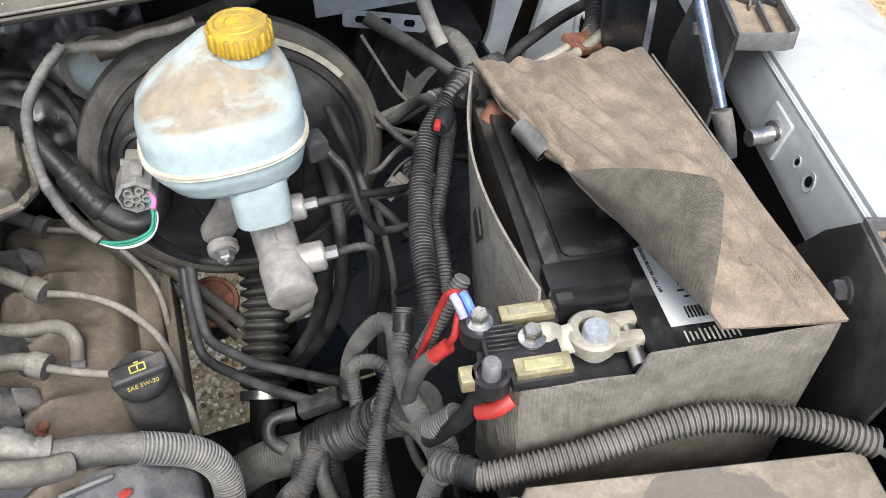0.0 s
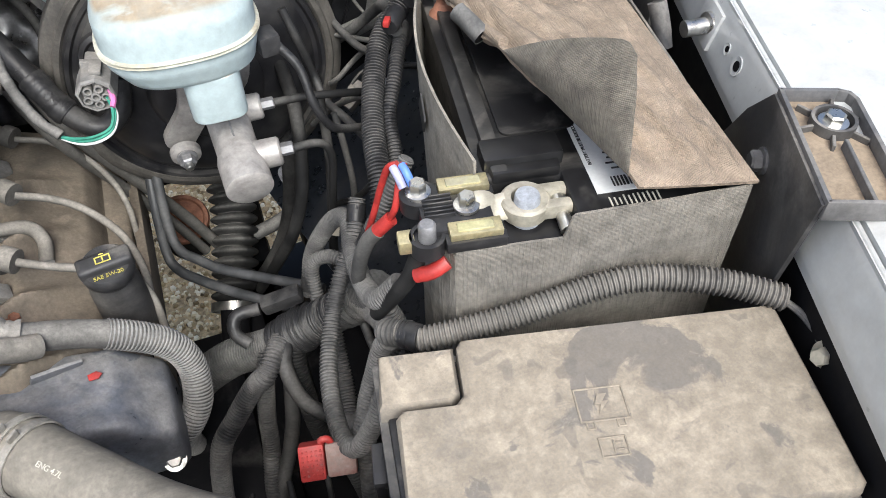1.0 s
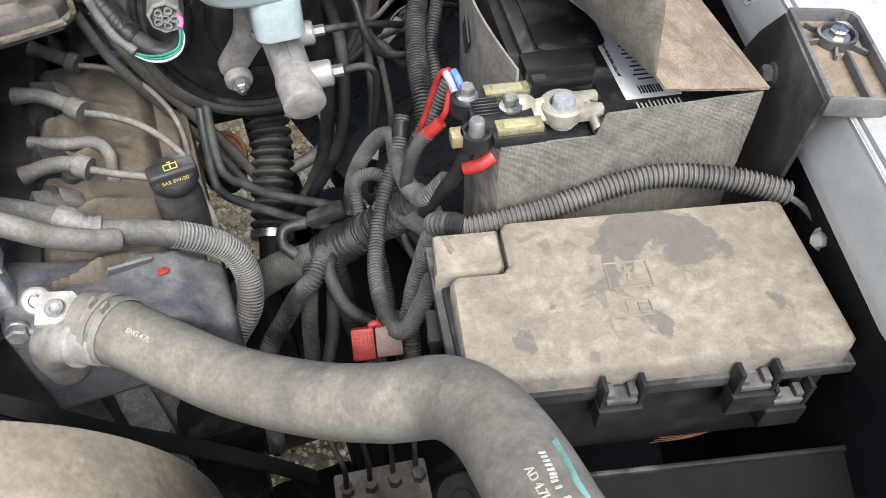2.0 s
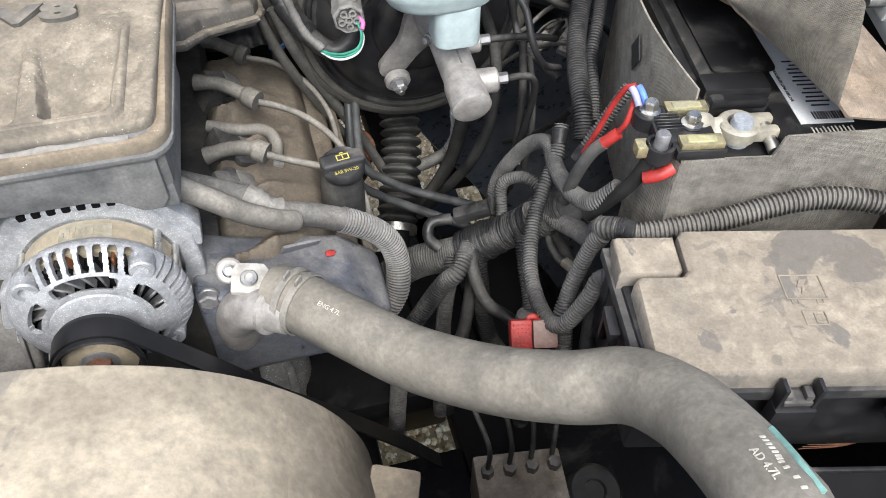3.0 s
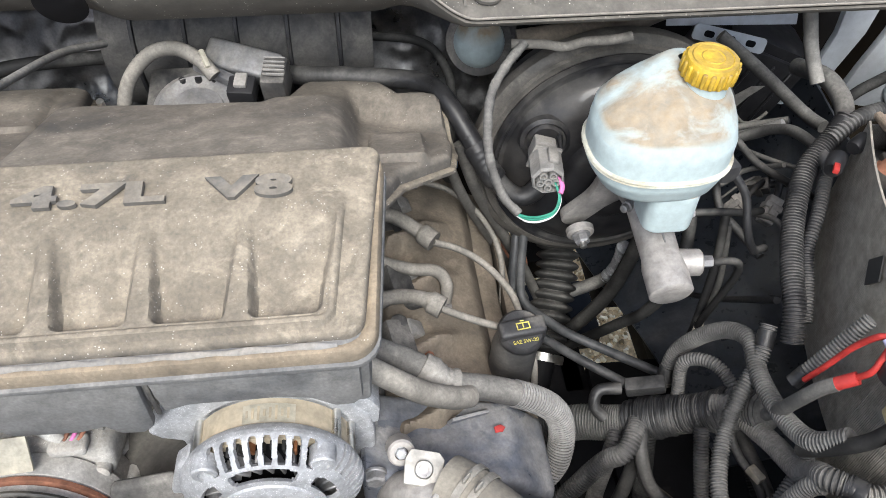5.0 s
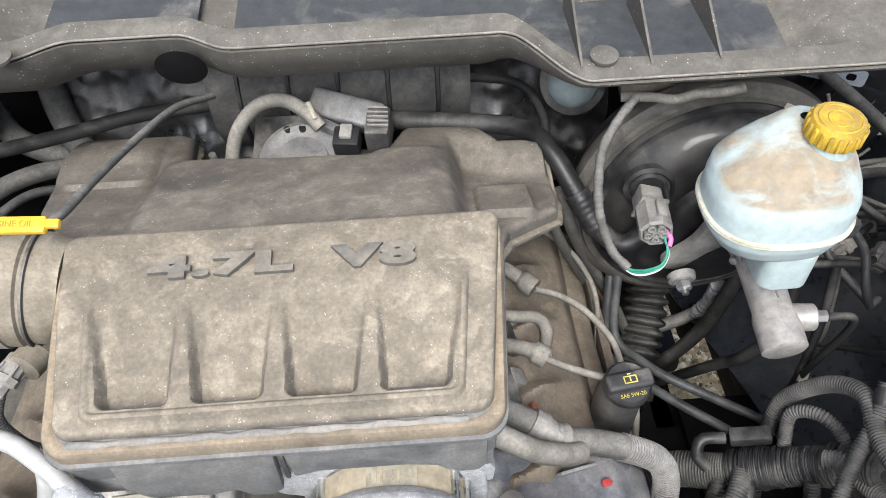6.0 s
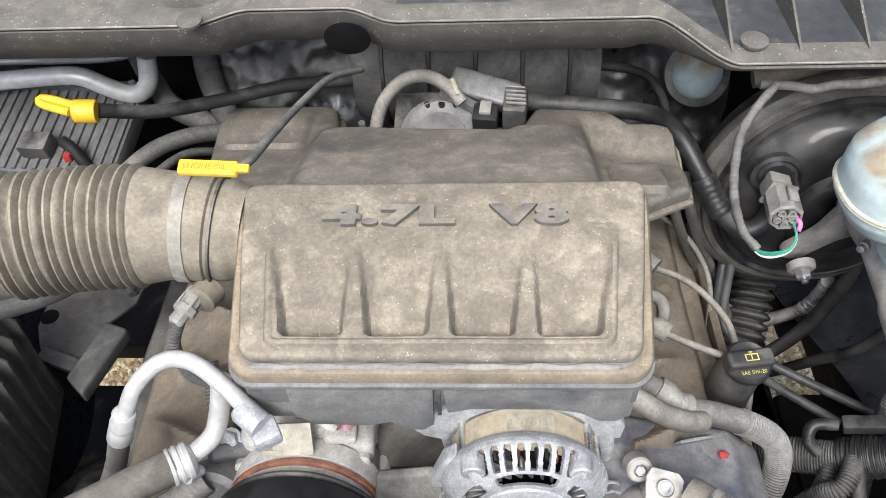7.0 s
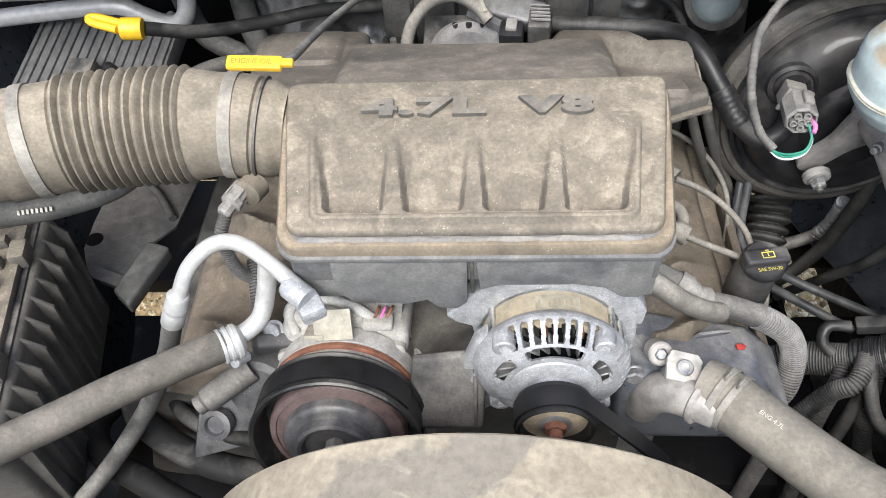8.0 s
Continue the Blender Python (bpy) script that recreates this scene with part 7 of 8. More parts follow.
solo("breather_hose", sweep([(-0.31, 0.405, 1.030), (-0.265, 0.392, 1.002), (-0.235, 0.390, 0.977), (-0.205, 0.397, 0.952), (-0.190, 0.405, 0.940)], 0.0112, 16), M_BOOT, "smooth pale dusty breather hose from the engine cover", "hose")
hh2 = thing("heater_hose", (-0.06, 0.63, 0.90), "grey rubber heater hose bending past the brake booster", "hose")
HH2 = [(-0.42, 0.83, 1.03), (-0.34, 0.80, 1.045), (-0.26, 0.782, 1.05), (-0.205, 0.757, 1.057), (-0.182, 0.715, 1.062), (-0.157, 0.675, 1.034), (-0.134, 0.647, 1.002), (-0.106, 0.634, 0.982), (-0.083, 0.637, 0.995), (-0.074, 0.652, 1.022)]
part("hose", sweep(HH2, 0.0115, 18), M_TAPE, hh2)
h2line = spline(HH2, 0.002)
part("sleeve", sweep([h2line[i] for i in range(len(h2line) - 72, len(h2line) - 44, 4)], 0.0148, 18, 0.002, True, lambda s, l: 0.0140 + 0.0006 * math.sin(s * 190) + 0.0004 * math.sin(s * 900)), M_TAPE, hh2, "darker taped sleeve")
for dx, r in ((0.0, 0.0075), (-0.020, 0.0065)):
    solo("heater_pipe", sweep([(-0.168 + dx, 0.700, 1.010), (-0.150 + dx, 0.690, 0.955), (-0.128 + dx, 0.695, 0.900), (-0.106 + dx, 0.702, 0.852), (-0.084 + dx, 0.706, 0.804), (-0.060 + dx, 0.71, 0.750), (-0.036 + dx, 0.71, 0.69)], r, 14), M_CONDUIT_MID, "thin brown-dusted pipe running down beside the booster", "pipe", "thin pipes")
silver = thing("shielded_pipe", (0.05, 0.72, 0.69), "silver foil-wrapped pipe bending into grey tubing", "pipe")
part("foil_wrap", sweep([(0.074, 0.705, 0.800), (0.080, 0.716, 0.765), (0.080, 0.724, 0.730), (0.070, 0.727, 0.705)], 0.0105, 14, 0.002, True, lambda s, l: 0.0100 + 0.0009 * math.sin(s * 620) + 0.0006 * math.sin(s * 1700)), M_ALU, silver)
part("tubing", sweep([(0.074, 0.727, 0.710), (0.062, 0.728, 0.697), (0.040, 0.724, 0.691), (0.010, 0.716, 0.690)], 0.0100, 14, 0.003), M_RUBBER, silver)
solo("rubber_hose", sweep([(0.085, 0.690, 0.90), (0.081, 0.682, 0.845), (0.072, 0.680, 0.780), (0.056, 0.680, 0.720), (0.025, 0.680, 0.662), (-0.02, 0.68, 0.61)], 0.0105, 16), M_RUBBER_DARK, "black rubber hose falling behind the master cylinder", "hose")
dip = thing("oil_dipstick", (-0.63, 0.62, 1.05), "yellow oil dipstick handle on a thin steel tube", "dipstick")
part("tube", sweep([(-0.560, 0.80, 1.10), (-0.59, 0.755, 1.12), (-0.605, 0.67, 1.15), (-0.615, 0.58, 1.18), (-0.622, 0.525, 1.195), (-0.630, 0.511, 1.197)], 0.0042, 10), M_RUBBER, dip)
DM = Matrix.Translation((-0.658, 0.511, 1.197)) @ pose(0, 0, 0, 25, 0, -4)
hd = part("handle", moved(join(box((0.055, 0.0145, 0.008), Matrix(), 0.003), box((0.014, 0.008, 0.006), pose(0.031, 0.001, 0.0), 0.002)), DM), M_YELLOW, dip, "yellow flat pull handle")
part("lettering", words("ENGINE OIL", 0.0075, DM @ pose(-0.002, 0, 0.0042), 0.0004, 1.0), M_YELLOW_DIRTY, hd)
atf = thing("transmission_dipstick", (-0.85, 0.70, 1.05), "yellow transmission dipstick handle on a black tube", "dipstick")
part("tube", sweep([(-0.850, 0.697, 1.121), (-0.80, 0.728, 1.095), (-0.736, 0.775, 1.075), (-0.66, 0.81, 1.07), (-0.58, 0.85, 1.05)], 0.0085, 14), M_RUBBER_DARK, atf)
am = axis_frame((-0.862, 0.692, 1.124), (-0.95, -0.1, 0.1))
part("cap", moved(lathe([(0.0125, -0.012), (0.0135, -0.010), (0.0135, 0.012), (0.011, 0.014), (0.006, 0.016)], (0, 0, 0), (0, 0, 1), 24), am), M_YELLOW, atf)
part("loop", moved(sweep([(-0.010, 0.005, 0), (-0.035, 0.0050, 0), (-0.046, 0.0032, 0), (-0.049, 0.0, 0), (-0.046, -0.0032, 0), (-0.035, -0.0050, 0), (-0.010, -0.005, 0)], 0.0052, 10, 0.003), Matrix.Translation((-0.868, 0.690, 1.126)) @ pose(0, 0, 0, 12, 10, -12)), M_YELLOW, atf)

M_HOSE = surface("dusty radiator hose", (0.10, 0.096, 0.088), 0.6, dust=0.95, dust_colour=(0.35, 0.318, 0.26), grain=0.5, stain=0.45, mottle=0.5, cool=0.1, blotch=0.5, size=1.3)
# ---- radiator hose, thermostat housing, fan shroud ----
housing = thing("thermostat_housing", (-0.25, 0.33, 0.90), "cast grey thermostat housing with a bolted flange", "thermostat housing")
part("elbow", sweep([(-0.268, 0.345, 0.850), (-0.266, 0.335, 0.885), (-0.256, 0.322, 0.915), (-0.236, 0.307, 0.930), (-0.212, 0.293, 0.933)], 0.0215, 24), M_CAST, housing)
flange_m = Matrix.Translation((-0.243, 0.326, 0.953)) @ pose(0, 0, 0, 14, 6, -12)
part("flange", moved(prism([(-0.0165, -0.014), (0.0165, -0.014), (0.018, 0.012), (0.012, 0.018), (-0.014, 0.018), (-0.018, 0.008)], -0.008, 0, Matrix(), 0.0025), flange_m), M_FLANGE, housing)
part("bolt", moved(lathe([(0.0085, 0), (0.0085, 0.0035), (0.0075, 0.0045), (0.0045, 0.0045), (0.0042, 0.0012)], (0, 0, 0), (0, 0, 1), 24), flange_m), M_STEEL, housing, "socket-head bolt")
part("neck_bead", lathe([(0.0225, -0.004), (0.0250, -0.002), (0.0250, 0.002), (0.0225, 0.004)], (-0.228, 0.302, 0.931), (0.7, -0.65, 0.15), 32), M_CAST, housing)
UH = [(-0.222, 0.318, 0.933), (-0.205, 0.304, 0.936), (-0.158, 0.256, 0.937), (-0.111, 0.207, 0.942), (-0.053, 0.156, 0.962), (-0.004, 0.118, 0.990), (0.031, 0.093, 1.018), (0.045, 0.053, 1.048), (0.046, 0.008, 1.075), (0.043, -0.034, 1.095), (0.041, -0.057, 1.100), (0.020, -0.120, 1.095)]
rad_hose = thing("radiator_hose", (-0.06, 0.2, 0.88), "thick dusty rubber radiator hose with clamps", "radiator hose")
part("hose", sweep(UH, 0.0295, 28, 0.006), M_HOSE, rad_hose)
uline = spline(UH, 0.001)


def hose_clamp(i, r, parent, w=0.007):
    c, t = uline[i], (uline[i + 3] - uline[i]).normalized()
    k = part("hose_clamp", lathe([(r, -w), (r + 0.0015, -w), (r + 0.0015, w), (r, w)], c, t, 40, True), M_CLAMP, parent, "dusty spring-band hose clamp")
    m = axis_frame(c, t)
    part("ear", moved(box((0.010, 0.010, 0.003), pose(0.0, r + 0.004, 0.0, 8), 0.001, 1), m), M_CLAMP, k)
    return k


hose_clamp(20, 0.0302, rad_hose, 0.0035)
hose_clamp(32, 0.0302, rad_hose, 0.0035)
END = len(uline) - 48
hose_clamp(len(uline) - 22, 0.030, rad_hose)


def on_hose(i, a, turn=0.0):
    """A pose on the hose's skin: i along it in millimetres, a round it in degrees from the top."""
    c, t = uline[i], (uline[i + 3] - uline[i]).normalized()
    side = t.cross(V((0, 0, 1))).normalized()
    up = side.cross(t)
    n = (up * math.cos(radians(a)) + side * math.sin(radians(a))).normalized()
    return axis_frame(c + n * 0.0293, n, t.cross(n)) @ pose(0, 0, 0, 0, 0, turn)


part("print", words("ENG 4.7L", 0.0062, on_hose(72, 15, 180), 0.0006), M_PRINT, rad_hose, "pale printed engine marking")
part("print", words("AD 4.7L", 0.0072, on_hose(END - 42, 12, 180), 0.0006), M_PRINT, rad_hose, "pale printed marking")
part("print", join(*[box((0.0021, 0.0042, 0.0008), on_hose(END - 60 + 3 * k, -6), 0.0004, 1) for k in range(11)]), M_PRINT, rad_hose, "pale unreadable part number")
part("stripe", sweep([on_hose(END - 68 + 8 * k, -26).translation for k in range(6)], 0.0030, 8, 0.004, True, None, 0.3), M_TEAL, rad_hose, "teal paint stripe")
boot = thing("steering_boot", (-0.025, 0.70, 0.60), "black ribbed rubber steering boot", "boot")
part("bellows", sweep([(0.004, 0.83, 0.80), (-0.003, 0.75, 0.735), (-0.020, 0.69, 0.688), (-0.038, 0.637, 0.652)], 0.030, 28, 0.0012, True, lambda s, l: 0.0270 + 0.0055 * (2 * abs(math.sin(s / 0.0155 * 3.14)) - 1)), M_RUBBER_DARK, boot)
part("clamp", lathe([(0.030, -0.006), (0.032, -0.006), (0.032, 0.006), (0.030, 0.006)], (-0.040, 0.631, 0.648), (0.28, 0.85, 0.56), 28, True), M_STEEL, boot)
part("shaft", sweep([(-0.039, 0.634, 0.650), (-0.060, 0.57, 0.59)], 0.020, 14), M_DARK, boot)

shroud = thing("fan_shroud", (-0.45, 0.10, 0.60), "dusty tan moulded radiator fan shroud", "fan shroud")


M_SHROUD = surface("dusty shroud plastic", (0.10, 0.095, 0.088), 0.6, cool=0.0, dust=1.0, dust_colour=(0.60, 0.52, 0.395), stain=0.5, patches=(0.31, 0.285, 0.245), sharp=0.6, blotch=0.5, grain=0.4, size=2.2, mottle=0.3)


def shroud_fn(u, v):
    a = radians(200 - 220 * u)
    r = 0.285 + 0.004 * math.sin(v * 3.1) + 0.16 * max(0, v - 0.55) ** 1.5
    return V((-0.45 + r * math.cos(a), 0.20 - 0.24 * v, 0.765 + r * math.sin(a)))


part("ring", sheet(shroud_fn, 96, 24, 0.004), M_SHROUD, shroud)
part("lip", sheet(lambda u, v: V((-0.45 + (0.281 + 0.006 * math.cos(6.28 * v)) * math.cos(radians(200 - 220 * u)), 0.200 + 0.005 * math.sin(6.28 * v), 0.765 + (0.281 + 0.006 * math.cos(6.28 * v)) * math.sin(radians(200 - 220 * u)))), 96, 8, 0.0), M_SHROUD, shroud)
part("back_plate", prism([(-0.42, -0.36), (0.30, -0.36), (0.30, 0.16), (0.24, 0.19), (0.10, 0.20), (-0.34, 0.20), (-0.42, 0.12)], -0.004, 0.0, Matrix.Translation((-0.45, -0.06, 0.80)) @ pose(0, 0, 0, 90), 0.002), M_SHROUD, shroud)
part("front_lobe", prism([(-0.19, 0.98), (-0.190, 1.060), (-0.156, 1.072), (-0.115, 1.058), (-0.075, 1.038), (-0.030, 1.000), (0.018, 0.940), (0.03, 0.88), (-0.19, 0.88)], -0.02, 0.05, pose(0, 0, 0, 90), 0.008, 3), M_SHROUD, shroud, "pale moulded corner of the shroud")
part("corner_box", box((0.05, 0.05, 0.07), pose(-0.155, 0.14, 0.80, 0, 10, -20), 0.006), M_SHROUD, shroud)

# ---- windscreen cowl ----
def cowl_edge(x):
    """How far forward the cowl reaches."""
    return 0.705 - 0.018 * step01(-0.72, -0.66, x) * (1 - step01(-0.56, -0.50, x)) * -1.6 - 0.085 * step01(-0.24, -0.17, x)


def cowl_fn(u, v):
    x = -1.20 + 1.62 * u
    y = cowl_edge(x) + v * 0.26
    z = 1.228 + 0.030 * v - 0.006 * (1 - step01(0, 0.03, v))
    trough = step01(0.08, 0.13, v) * (1 - step01(0.50, 0.56, v)) * step01(-0.76, -0.70, x) * (1 - step01(0.02, 0.08, x))
    return V((x, y, z - 0.03 * trough))


cowl = thing("windscreen_cowl", (-0.4, 0.8, 1.15), "dusty grey moulded plastic windscreen cowl panel", "cowl")
part("panel", sheet(cowl_fn, 200, 60, 0.003), M_COWL, cowl)


def cowl_front(u, v):
    x = -1.20 + 1.62 * u
    return V((x, cowl_edge(x) + 0.035 * v * v + 0.004 * v, 1.220 - (0.056 - 0.040 * step01(-0.26, -0.16, x)) * v))


# Darker sheets laid over the recess floor darken the trough.
part("trough", sheet(lambda u, v: V((-0.505 + 0.53 * u, cowl_edge(-0.505 + 0.53 * u) + 0.26 * (0.135 + 0.36 * v), 1.2085 + 0.030 * (0.135 + 0.36 * v))), 40, 6, 0.001), M_COWL_DARK, cowl, "darker blue-grey trough floor")
part("trough", sheet(lambda u, v: V((-0.70 + 0.155 * u, cowl_edge(-0.62) + 0.26 * (0.135 + 0.36 * v), 1.2085 + 0.030 * (0.135 + 0.36 * v))), 20, 6, 0.001), M_COWL_DARK, cowl, "darker blue-grey trough floor")
part("edge_bead", sweep([cowl_fn(k / 120, 0.0) + V((0, -0.001, 0.001)) for k in range(121)], 0.0013, 8, 0.006), M_BOOT, cowl, "pale worn front edge")
part("front_skirt", sheet(cowl_front, 160, 12, 0.003), M_COWL, cowl)
for x in (-0.178, -0.115, -0.052):
    part("rib", prism([(0, 0), (0.10, 0), (0.10, 0.045), (0.07, 0.03)], -0.0012, 0.0012, Matrix.Translation((x, 0.63, 1.230)) @ pose(0, 0, 0, 90, 0, 90), 0), M_COWL, cowl)
part("grommet", lathe([(0.024, 0), (0.025, 0.001), (0.023, 0.002)], (-0.555, 0.712, 1.200), (0, -1.0, -0.30), 32), M_MATT, cowl, "round black rubber grommet")

solo("scuttle_strip", sweep([(-0.123, 0.675, 1.159), (-0.092, 0.672, 1.159), (-0.069, 0.670, 1.156), (-0.048, 0.670, 1.161), (-0.021, 0.668, 1.163), (-0.001, 0.668, 1.167)], 0.0048, 10, 0.006, True, None, 0.6), M_BOOT, "tan dust-caked strip clipped under the cowl edge", "seal")
solo("scuttle_seal", sweep([(-0.100, 0.752, 1.112), (-0.065, 0.752, 1.116), (-0.02, 0.750, 1.122), (0.03, 0.748, 1.134), (0.06, 0.746, 1.148)], 0.012, 14, 0.006, True, None, 0.7), M_VALVE, "brown dust-caked rubber seal along the scuttle", "seal")

# ---- wing brackets and bonnet strut ----
M_TRAY = surface("clay-dusted tray", (0.16, 0.13, 0.10), 0.8, dust=0.95, dust_colour=(0.40, 0.315, 0.225), cool=0.0)
M_PLASTIC_GREY = surface("weathered grey plastic", (0.12, 0.12, 0.122), 0.55, dust=0.5)


def wing_bracket(m):
    b = thing("wing_bracket", m.translation - V((0, 0, 0.2)), "black plastic bracket bolted onto the white wing", "bracket", "wing brackets")
    part("top", moved(prism([(0.0, 0.0), (0.040, 0.0), (0.050, -0.010), (0.050, -0.104), (0.040, -0.114), (0.0, -0.114)], -0.010, -0.006, Matrix(), 0.001), m), M_TRAY, b, "clay-dusted tray floor")
    walls = [(0.0, 0.0), (0.040, 0.0), (0.047, -0.003), (0.050, -0.010), (0.050, -0.104), (0.047, -0.111), (0.040, -0.114), (0.0, -0.114), (0.0, 0.0)]
    for (ax, ay), (bx, by) in zip(walls, walls[1:]):
        part("rim", moved(box((math.hypot(bx - ax, by - ay) + 0.003, 0.0035, 0.016), pose((ax + bx) / 2, (ay + by) / 2, -0.004, 0, 0, math.degrees(math.atan2(by - ay, bx - ax))), 0.001), m), M_PLASTIC_GREY, b)
    part("divider", moved(box((0.0028, 0.060, 0.010), pose(0.030, -0.082, -0.003), 0.0006, 1), m), M_PLASTIC_GREY, b)
    c = m @ V((0.029, -0.030, -0.006))
    part("boss", lathe([(0.0155, 0), (0.0155, 0.008), (0.013, 0.008), (0.0125, 0.002)], c, (0, 0, 1), 28), M_PLASTIC, b)
    part("bolt", bolt(c + V((0, 0, 0.004)), (0, 0, 1), 0.0065, 0.006), M_STEEL, b)
    for k in range(6):
        part("web", moved(box((0.014, 0.0025, 0.006), pose(0.029, -0.030, -0.004) @ Matrix.Rotation(radians(60 * k + 15), 4, "Z") @ pose(0.020, 0, 0), 0.0005, 1), m), M_PLASTIC, b)
    part("side_plate", moved(prism([(0.0, 0.0), (0.035, -0.040), (0.085, -0.120), (0.085, -0.24), (-0.070, -0.24), (-0.100, -0.10), (-0.114, 0.0)], -0.004, 0.0, pose(0, 0, 0, 90, 0, 90), 0.001), m), M_PLASTIC, b)
    part("side_bolt", moved(bolt((-0.004, -0.022, -0.045), (-1, 0, 0), 0.0075, 0.008, 1.4), m), M_PLASTIC_GREY, b)
    return b


wing_bracket(Matrix.Translation((0.391, 0.257, 1.145)) @ pose(0, 0, 0, 0, 0, -23))
wing_bracket(Matrix.Translation((0.4765, 0.570, 1.166)) @ pose(0, 0, 0, 0, 0, -23))
strut = thing("bonnet_strut", (0.42, 0.41, 1.08), "blue-grey gas strut on a ball joint", "gas strut")
part("ball_plate", box((0.005, 0.040, 0.036), pose(0.4455, 0.408, 1.104, 0, 14, -18), 0.002), M_WHITE, strut)
WN = V((-0.90, 0.30, 0.24)).normalized()
# Wing holes are black discs on the flange; the black is their shade.
for hy, hr in ((0.362, 0.0034), (0.338, 0.0056)):
    hc = V((0.4238 + spread(hy), hy, 1.1075))
    hole = part("wing_hole", lathe([(hr * 0.8, -0.002), (hr * 0.8, 0.0006)], hc, WN, 20), M_MATT, strut, "black disc standing for a drain hole in the wing flange")
    part("hole_rim", lathe([(hr * 0.8, 0.0), (hr * 1.5, 0.0008), (hr * 1.5, -0.001)], hc, WN, 24, True), M_WHITE, hole)
part("ball_stud", lathe([(0.012, 0), (0.012, 0.004), (0.0075, 0.005), (0.0075, 0.026)], (0.444, 0.404, 1.104), (-1, 0.1, 0.0), 18), M_STEEL, strut)
part("socket", sweep([(0.398, 0.404, 1.092), (0.397, 0.412, 1.110), (0.395, 0.422, 1.128)], 0.0085, 16, 0.004), M_PLASTIC, strut)
part("rod", sweep([(0.395, 0.424, 1.130), (0.385, 0.55, 1.30), (0.375, 0.68, 1.47)], 0.0055, 12), M_STRUT, strut)
for x, y, z in ((-0.710, 0.691, 1.2385), (-0.157, 0.640, 1.2365)):
    part("clip", lathe([(0.013, -0.004), (0.013, -0.001), (0.010, 0.0005)], (x, y, z), (0, -0.1, 1), 24), M_COWL, cowl)
part("stud", lathe([(0.005, 0), (0.005, 0.03), (0.004, 0.031)], (-0.818, 0.735, 1.212), (0, -0.3, -1), 14), M_LEAD, cowl)
part("washer", lathe([(0.022, 0), (0.022, 0.003), (0.018, 0.004)], (-0.815, 0.735, 1.206), (0, -0.4, 1), 24), M_COWL, cowl)

# ---- more wiring in the middle of the bay ----
M_RED_DUSTY = surface("dust-dulled red plastic", (0.30, 0.10, 0.08), 0.6, dust=0.6)
red = thing("red_connector", (0.0, 0.25, 0.86), "red and grey rectangular wiring connector", "connector")
RM = Matrix.Translation((0.016, 0.236, 0.893)) @ pose(0, 0, 0, 40, 0, -12) @ Matrix.Scale(0.82, 4)
part("housing", moved(box((0.026, 0.036, 0.026), pose(-0.014, 0, 0), 0.003), RM), M_RED, red)
part("lever", moved(box((0.030, 0.034, 0.024), pose(0.015, 0, 0), 0.003), RM), M_RED_DUSTY, red, "dust-dulled half of the connector")
for i in range(5):
    for j in range(6):
        part("knurl", moved(box((0.0024, 0.0024, 0.0012), pose(-0.023 + 0.0046 * i, -0.012 + 0.0048 * j, 0.0133), 0.0004, 1), RM), M_RED, red)
part("strap", moved(sweep([(-0.004, 0.017, 0.006), (-0.003, 0.021, 0.008), (0.004, 0.021, 0.008), (0.006, 0.017, 0.006)], 0.0038, 10, 0.002), RM), M_RED, red)
